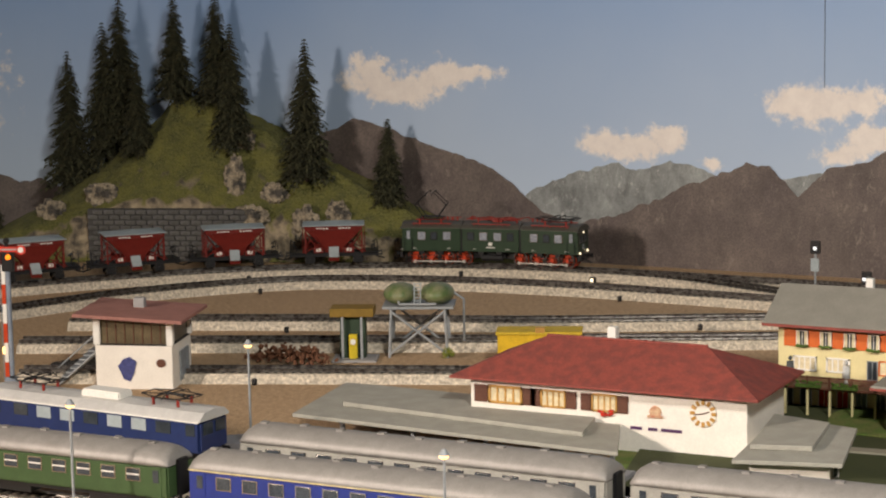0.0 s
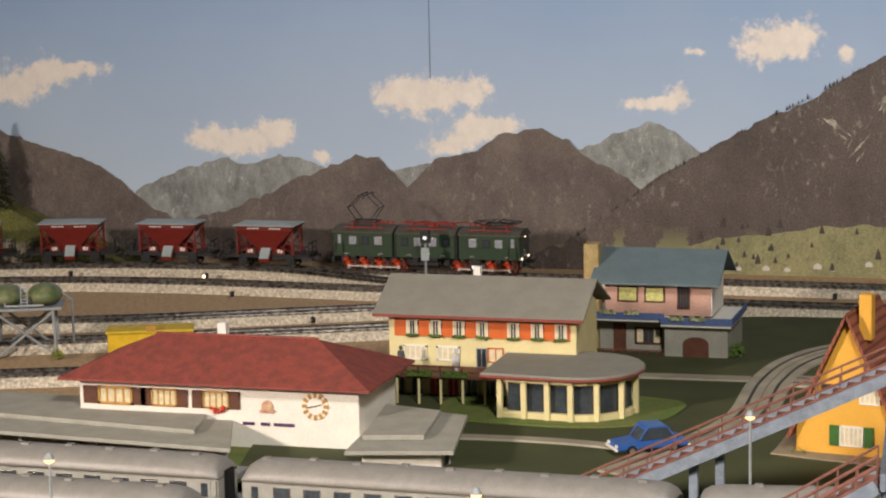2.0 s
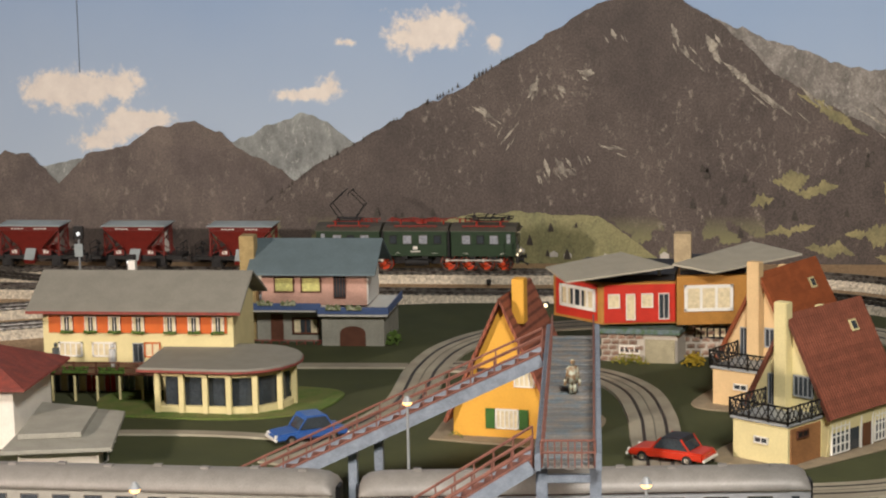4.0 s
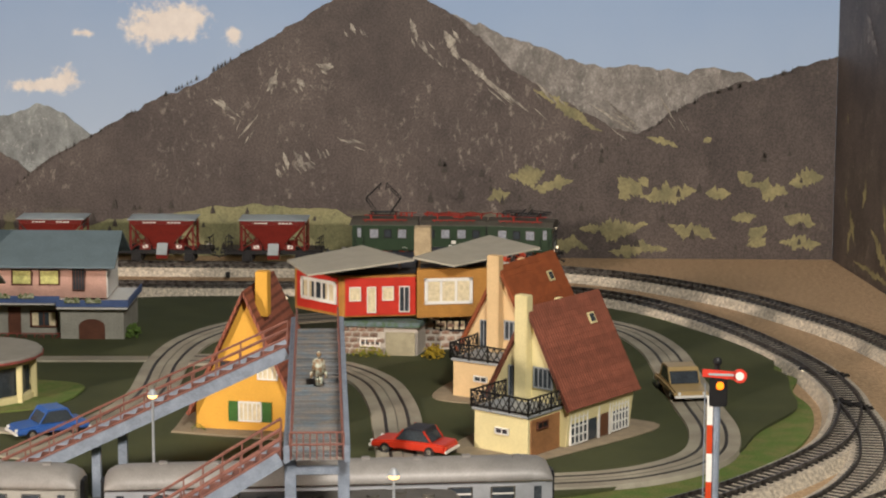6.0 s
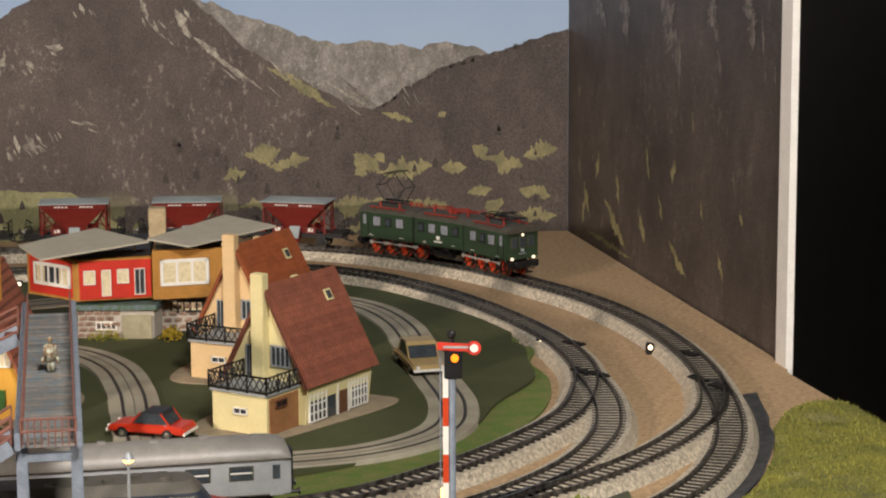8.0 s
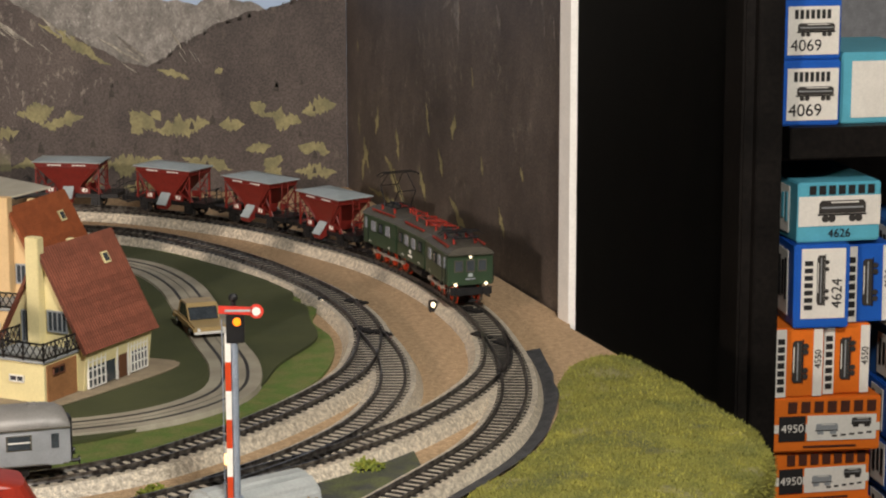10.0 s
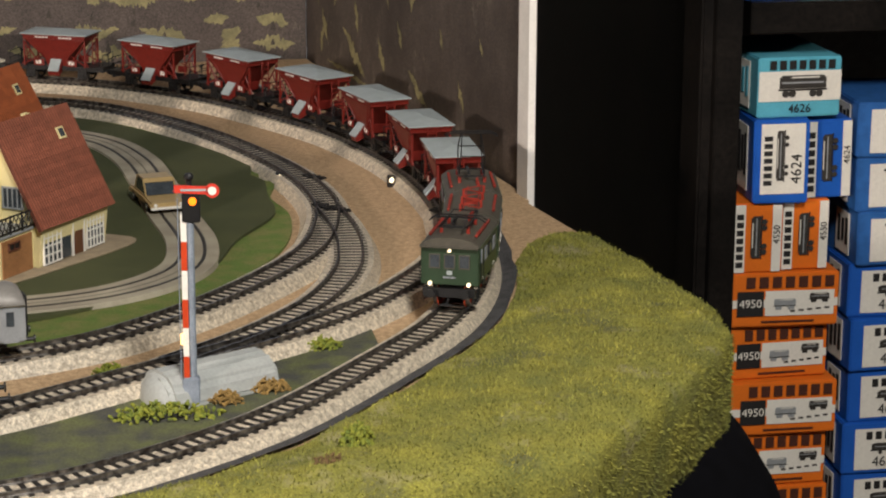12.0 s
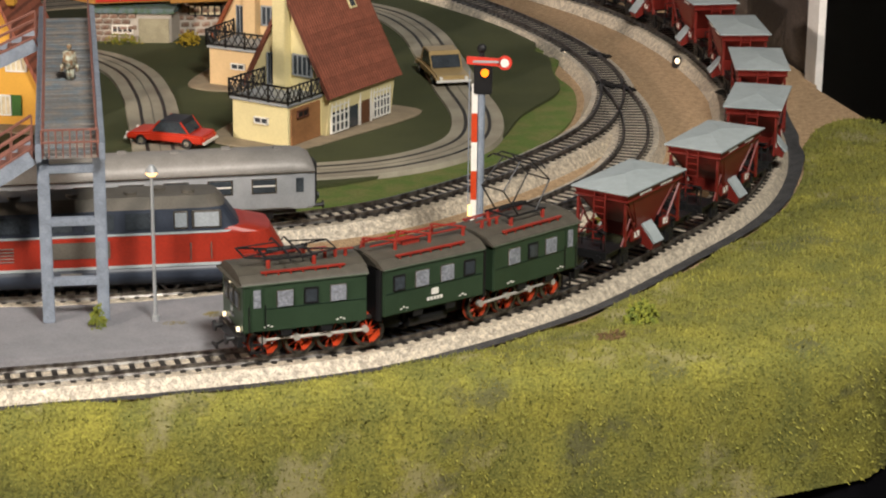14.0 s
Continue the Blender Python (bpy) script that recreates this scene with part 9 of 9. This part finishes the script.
def toy_box(x0, x1, z0, z1, card, label, number="", words="", depth=0.11, front=1.83, turned=False, style="blue", tilt=0.0):
    """A cardboard box with a printed front. turned: it lies on its side, so that its print stands upright."""
    ob = thing("toy_box", label, "cardboard box", "boxes on the shelf")
    w, h = x1 - x0, z1 - z0
    rng = random.Random(int(abs(x0 * 7919 + z0 * 104729)))
    bm = B()
    box(bm, (0, depth / 2, 0), (w, depth, h))
    soften(bm, 0.0012, 2)
    for v in bm.verts:
        v.co += Vector((0.0006 * noise.noise(v.co * 40), 0, 0.0006 * noise.noise(v.co * 40 + Vector((5, 0, 0)))))
    part("carton", bm, card, ob, "printed cardboard carton with worn edges")
    W, H = (h, w) if turned else (w, h)
    f = Matrix.Rotation(radians(-90 if turned else 0), 4, "Y") @ Matrix.Translation((0, -0.0008, 0))
    flat = f @ Matrix.Rotation(radians(90), 4, "X")

    def stick(name, c, s, material, lab="", lift=0.0):
        return quick(name, (c[0], -lift, c[1]), (s[0], 0.0005, s[1]), material, ob, lab, m=f)

    def brand(c, s, n, material=INK, heavy=0.62):
        """The maker's mark as a row of plain rectangles."""
        bm = B()
        step = s[0] / n
        for k in range(n):
            x = c[0] - s[0] / 2 + step * (k + 0.5)
            box(bm, (x, -0.0005, c[1]), (step * (0.5 + 0.3 * heavy), 0.0005, s[1]), f)
        part("brand_mark", bm, material, ob, "row of plain dark blocks")

    def wagon(c, s, tone=SLOT):
        """The pictured vehicle: body, lid, frame and wheels."""
        bm = B()
        x, z = c
        for q in ([(-0.5, -0.12), (0.5, -0.12), (0.5, 0.30), (0.44, 0.42), (-0.44, 0.42), (-0.5, 0.30)],):
            prism(bm, [(x + u * s[0], z + v * s[1]) for u, v in q], -0.0009, -0.0004, "y", f)
        for u in (-0.36, -0.22, 0.22, 0.36):
            prism(bm, [(x + u * s[0] + 0.16 * s[1] * math.cos(t), z - 0.34 * s[1] + 0.16 * s[1] * math.sin(t)) for t in [k * math.pi / 5 for k in range(10)]], -0.0009, -0.0004, "y", f)
        part("picture", bm, tone, ob, "dark pictured wagon")
        stick("picture_light", (x, z + 0.12 * s[1]), (s[0] * 0.9, s[1] * 0.07), GREY_METAL, "", 0.0008)
        stick("picture_light", (x + 0.05 * s[0], z + 0.34 * s[1]), (s[0] * 0.6, s[1] * 0.06), PAPER, "", 0.0008)
        stick("picture_frame", (x, z - 0.18 * s[1]), (s[0] * 1.04, s[1] * 0.07), INK, "", 0.0006)
    if style == "orange":
        stick("stripe", (0, -H * 0.06), (W * 0.985, H * 0.15), PAPER, "white stripe")
        stick("label", (W * 0.16, -H * 0.06), (W * 0.60, H * 0.46), PAPER, "white picture label", 0.0001)
        brand((W * 0.07, H * 0.335), (W * 0.80, H * 0.20), 7, mat("print_brown", (0.07, 0.02, 0.01), 0.6))
        stick("number_patch", (-W * 0.27, -H * 0.06), (W * 0.23, H * 0.46), INK, "black number patch", 0.0003)
        lettering(number, H * 0.21, flat @ Matrix.Translation((-W * 0.27, -H * 0.06, 0.0010)), ob, PAPER)
        wagon((W * 0.03, -H * 0.07), (W * 0.19, H * 0.22), GREY_METAL)
        wagon((W * 0.33, H * 0.035), (W * 0.17, H * 0.19))
        for k in range(5):
            stick("print_bar", (W * (0.10 + 0.075 * k), -H * (0.21 - 0.012 * k)), (W * 0.045, H * 0.035), SLOT, "", 0.0003)
        stick("print_bar", (W * 0.06, -H * 0.40), (W * 0.46, H * 0.035), mat("print_brown", (0.07, 0.02, 0.01), 0.6), "", 0.0002)
    elif style == "upright":
        stick("label", (0, H * 0.37), (W * 0.97, H * 0.22), PAPER, "white brand stripe")
        brand((-W * 0.03, H * 0.37), (W * 0.80, H * 0.14), 7)
        wagon((W * 0.02, -H * 0.01), (W * 0.60, H * 0.36))
        stick("label", (0, -H * 0.39), (W * 0.97, H * 0.19), PAPER)
        lettering(number, H * 0.19, flat @ Matrix.Translation((W * 0.05, -H * 0.39, 0.0009)), ob)
    elif style == "banded":
        stick("label", (0, H * 0.02), (W * 0.985, H * 0.50), PAPER, "white picture band")
        brand((W * 0.02, H * 0.375), (W * 0.82, H * 0.15), 7)
        wagon((W * 0.03, H * 0.03), (W * 0.56, H * 0.40))
        lettering(number, H * 0.20, flat @ Matrix.Translation((0, -H * 0.36, 0.0008)), ob)
    else:
        stick("label", (W * 0.04, -H * 0.02), (W * 0.84, H * 0.80), PAPER, "white picture label")
        if number:
            brand((W * 0.02, H * 0.25), (W * 0.62, H * 0.15), 7, INK, 0.5)
            wagon((W * 0.08, 0.0), (W * 0.60, H * 0.24))
            lettering(number, H * 0.27, flat @ Matrix.Translation((-W * 0.08, -H * 0.27, 0.0009)), ob)
        elif words:
            lettering(words, H * 0.22, flat @ Matrix.Translation((W * 0.05, -H * 0.16, 0.0009)), ob)
            for k in range(2):
                stick("print_bar", (-W * 0.05, H * (0.26 - 0.15 * k)), (W * (0.40 - 0.12 * k), H * 0.045), SLOT, "", 0.0003)
    # print on the side that shows
    tone = PAPER if style != "orange" else mat("card_orange_pale", (0.75, 0.45, 0.25), 0.5)
    quick("side_print", (-w / 2 - 0.0008, depth * 0.30, 0), (0.0006, depth * 0.28, h * 0.78), tone, ob)
    for k in range(3):
        quick("side_mark", (-w / 2 - 0.0013, depth * (0.21 + 0.08 * k), h * 0.04), (0.0006, depth * 0.045, h * (0.5, 0.42, 0.5)[k]), INK if style != "banded" else card, ob)
    ob.matrix_world = pose((x0 + x1) / 2 - 0.0115, front, (z0 + z1) / 2, 0, rng.uniform(-0.6, 0.6), tilt)
    return ob


toy_box(0.630, 0.703, 0.0335, 0.0835, C_CYAN, "light blue toy wagon box numbered 4626 on the stack", "4626", tilt=2, style="banded")
toy_box(0.627, 0.674, -0.0380, 0.0325, C_BLUE, "blue toy wagon box numbered 4624 standing on end", "4624", turned=True, tilt=-3, front=1.822)
toy_box(0.676, 0.717, -0.0380, 0.0285, C_BLUE, "blue toy wagon box numbered 4624 beside another", "4624", turned=True, front=1.836, style="upright")
toy_box(0.613, 0.6555, -0.0985, -0.0385, C_ORANGE, "orange and white toy wagon box numbered 4550", "4550", turned=True, style="upright", front=1.828)
toy_box(0.6565, 0.698, -0.0985, -0.0385, C_ORANGE, "orange and white toy wagon box numbered 4550 beside another", "4550", turned=True, style="upright", front=1.832)
for k, (x0, x1, fr, tl) in enumerate(((0.6065, 0.707, 1.826, -1.5), (0.611, 0.7025, 1.834, 1), (0.6125, 0.709, 1.824, -1), (0.610, 0.704, 1.83, 1), (0.612, 0.706, 1.828, 0), (0.610, 0.704, 1.83, 0))):
    z1 = -0.099 - 0.0478 * k
    toy_box(x0, x1, z1 - 0.0470, z1, C_ORANGE, "orange toy train set box numbered 4950 in the stack", "4950", style="orange", front=fr, tilt=tl)
right = [("", "cisterna"), ("", "cisterna"), ("", "cisterna"), ("4650", ""), ("4643", ""), ("4651", ""), ("4652", ""), ("4653", "")]
z = 0.042
for k, (num, words) in enumerate(right):
    hgt = 0.0465
    toy_box(0.7205 + 0.002 * (k % 3), 0.815 + 0.002 * (k % 3), z - hgt, z, C_BLUE if k > 2 else mat("card_deep_blue", (0.03, 0.13, 0.40), 0.45), "blue toy tank wagon box in the second stack", num, words, front=1.832 + 0.004 * (k % 2), tilt=(-2, 1, 0)[k % 3])
    z -= hgt + 0.0004
toy_box(0.7205, 0.815, z - 0.0465, z, C_BLUE, "blue toy wagon box low in the second stack", "", "", front=1.832)
toy_box(0.612, 0.664, 0.1315, 0.185, C_BLUE, "blue and white toy coach box numbered 4069 on the upper shelf", "4069", front=1.83)
toy_box(0.6665, 0.74, 0.1315, 0.19, C_CYAN, "pale blue toy box on the upper shelf", "", front=1.835)
toy_box(0.612, 0.664, 0.1855, 0.235, C_BLUE, "blue and white toy coach box on another box", "4069", front=1.832)
toy_box(0.612, 0.664, 0.2355, 0.285, C_BLUE, "blue and white toy coach box high on the stack", "4069", front=1.83)

# black cloth below the board
hang = [Vector((x, y, 0)) for x, y in EDGE[1:14]]
hang = resample(hang, 160)
hd_ = offset(hang, 1.0)
lines = []
for k in range(12):
    v = (k / 11) ** 2
    row = []
    for i, (p, q) in enumerate(zip(hang, hd_)):
        o = (q - p).normalized()
        corner = math.exp(-((i - 26) / 22) ** 2)
        fold = 0.010 * math.sin(i * 0.42 + 1.5 * math.sin(i * 0.13)) * v
        row.append(p + o * (-0.006 + corner * 0.055 * min(1.0, v / 0.12) ** 0.6 + fold) + Vector((0, 0, -0.055 - 0.62 * v)))
    lines.append(row)
tagged(part("skirt_cloth", ribbon(lines), mat("black_cloth", (0.0028, 0.0028, 0.0042), 0.95, 0, 60, 0.3, 0.3, 20, spec=0.08), smooth=True), "black cloth hanging below the board's edge", "cloth")

# ---- loose flock on the bank, joined ----
rng = random.Random(77)
verts, faces = [], []
bank = bpy.data.objects["grass_bank"].data
polys = [p for p in bank.polygons if p.center.x > -0.35]
weights = [p.area for p in polys]
for p in rng.choices(polys, weights=weights, k=60000):
    vs = [bank.vertices[i].co for i in p.vertices]
    a, b = rng.random(), rng.random()
    c = vs[0].lerp(vs[1], a).lerp(vs[3].lerp(vs[2], a), b) if len(vs) == 4 else vs[0]
    t = Vector((rng.uniform(-1, 1), rng.uniform(-1, 1), rng.uniform(-1, 1)))
    s = 0.0007 + 0.0008 * rng.random()
    up = (p.normal if p.normal.z > -0.2 else -p.normal) * s * 1.3 + t * s * 0.9
    side = p.normal.cross(t).normalized() * s * 0.35
    n = len(verts)
    verts += [c - side, c + side, c + up]
    faces.append((n, n + 1, n + 2))
me = bpy.data.meshes.new("grass_flock")
me.from_pydata(verts, [], faces)


def flock_material():
    m = mat("flock_fibres", (0.27, 0.25, 0.045), 0.98, 0, 30, 0.4, 0.0, 16, second=(0.13, 0.14, 0.035), spread=0.8)
    N, L = m.node_tree.nodes, m.node_tree.links
    hsv = next(n for n in N if n.type == "HUE_SAT")
    geo, rngn = N.new("ShaderNodeNewGeometry"), N.new("ShaderNodeMapRange")
    rngn.inputs["To Min"].default_value, rngn.inputs["To Max"].default_value = 0.5, 1.6
    L.new(geo.outputs["Random Per Island"], rngn.inputs["Value"])
    L.new(rngn.outputs["Result"], hsv.inputs["Value"])
    return m


me.materials.append(flock_material())
tagged(new("grass_flock", me), "loose yellow-green flock fibres on the bank", "grass", kind="stuff")

# ---- sleepers ----
bm = B()
box(bm, (0, 0, 0), (0.0027, 0.0235, 0.0009))
sleeper_mesh = mesh_of("sleeper", bm, SLEEPER)
for ob, line in TRACKS:
    verts, faces, single = [], [], 0
    s, total = 0.004, 0.006 * (len(line) - 1)
    while s < total - 0.004:
        p, q = at_s(line, s), at_s(line, s + 0.003)
        ang = math.atan2(q.y - p.y, q.x - p.x)
        if p.y < 1.90 and p.x > -0.3 and single < 300:
            sl = new("sleeper", sleeper_mesh)
            sl.parent = ob
            sl.matrix_local = pose(p.x, p.y, 0.0080, 0, 0, math.degrees(ang))
            single += 1
        else:
            m = pose(p.x, p.y, 0.0080, 0, 0, math.degrees(ang))
            n = len(verts)
            for sx in (-1, 1):
                for sy in (-1, 1):
                    for sz in (-1, 1):
                        verts.append(m @ Vector((sx * 0.00135, sy * 0.01175, sz * 0.00045)))
            faces += [tuple(n + i for i in f) for f in ((1, 3, 7, 5), (0, 1, 5, 4), (2, 6, 7, 3), (0, 2, 3, 1), (4, 5, 7, 6))]
        s += 0.0076
    if not verts:
        continue
    me = bpy.data.meshes.new("sleeper_rest")
    me.from_pydata(verts, [], faces)
    me.materials.append(SLEEPER)
    rest = new("sleeper_rest", me)
    rest.parent = ob
    tagged(rest, "black sleepers of the track", kind="stuff")

# black frog and check-rail plates of the curved turnouts
for x, y, turn in ((0.244, 1.786, -52), (0.236, 1.690, -62), (0.247, 1.678, -64), (0.327, 1.741, -58), (0.318, 1.656, -68), (0.329, 1.629, -70)):
    ob = thing("turnout_plate", "black tinplate frog plate between the rails of the turnout", "turnout plate", "turnout plates")
    quick("plate", (0, 0, 0.0), (0.020, 0.0075, 0.0012), BLACK, ob, bev=0.0002)
    for k in range(4):
        quick("rib", (-0.0075 + 0.005 * k, 0, 0.0010), (0.0016, 0.0068, 0.0008), SLEEPER, ob)
    ob.matrix_world = pose(x, y, 0.0091, 0, 0, turn)


motions()
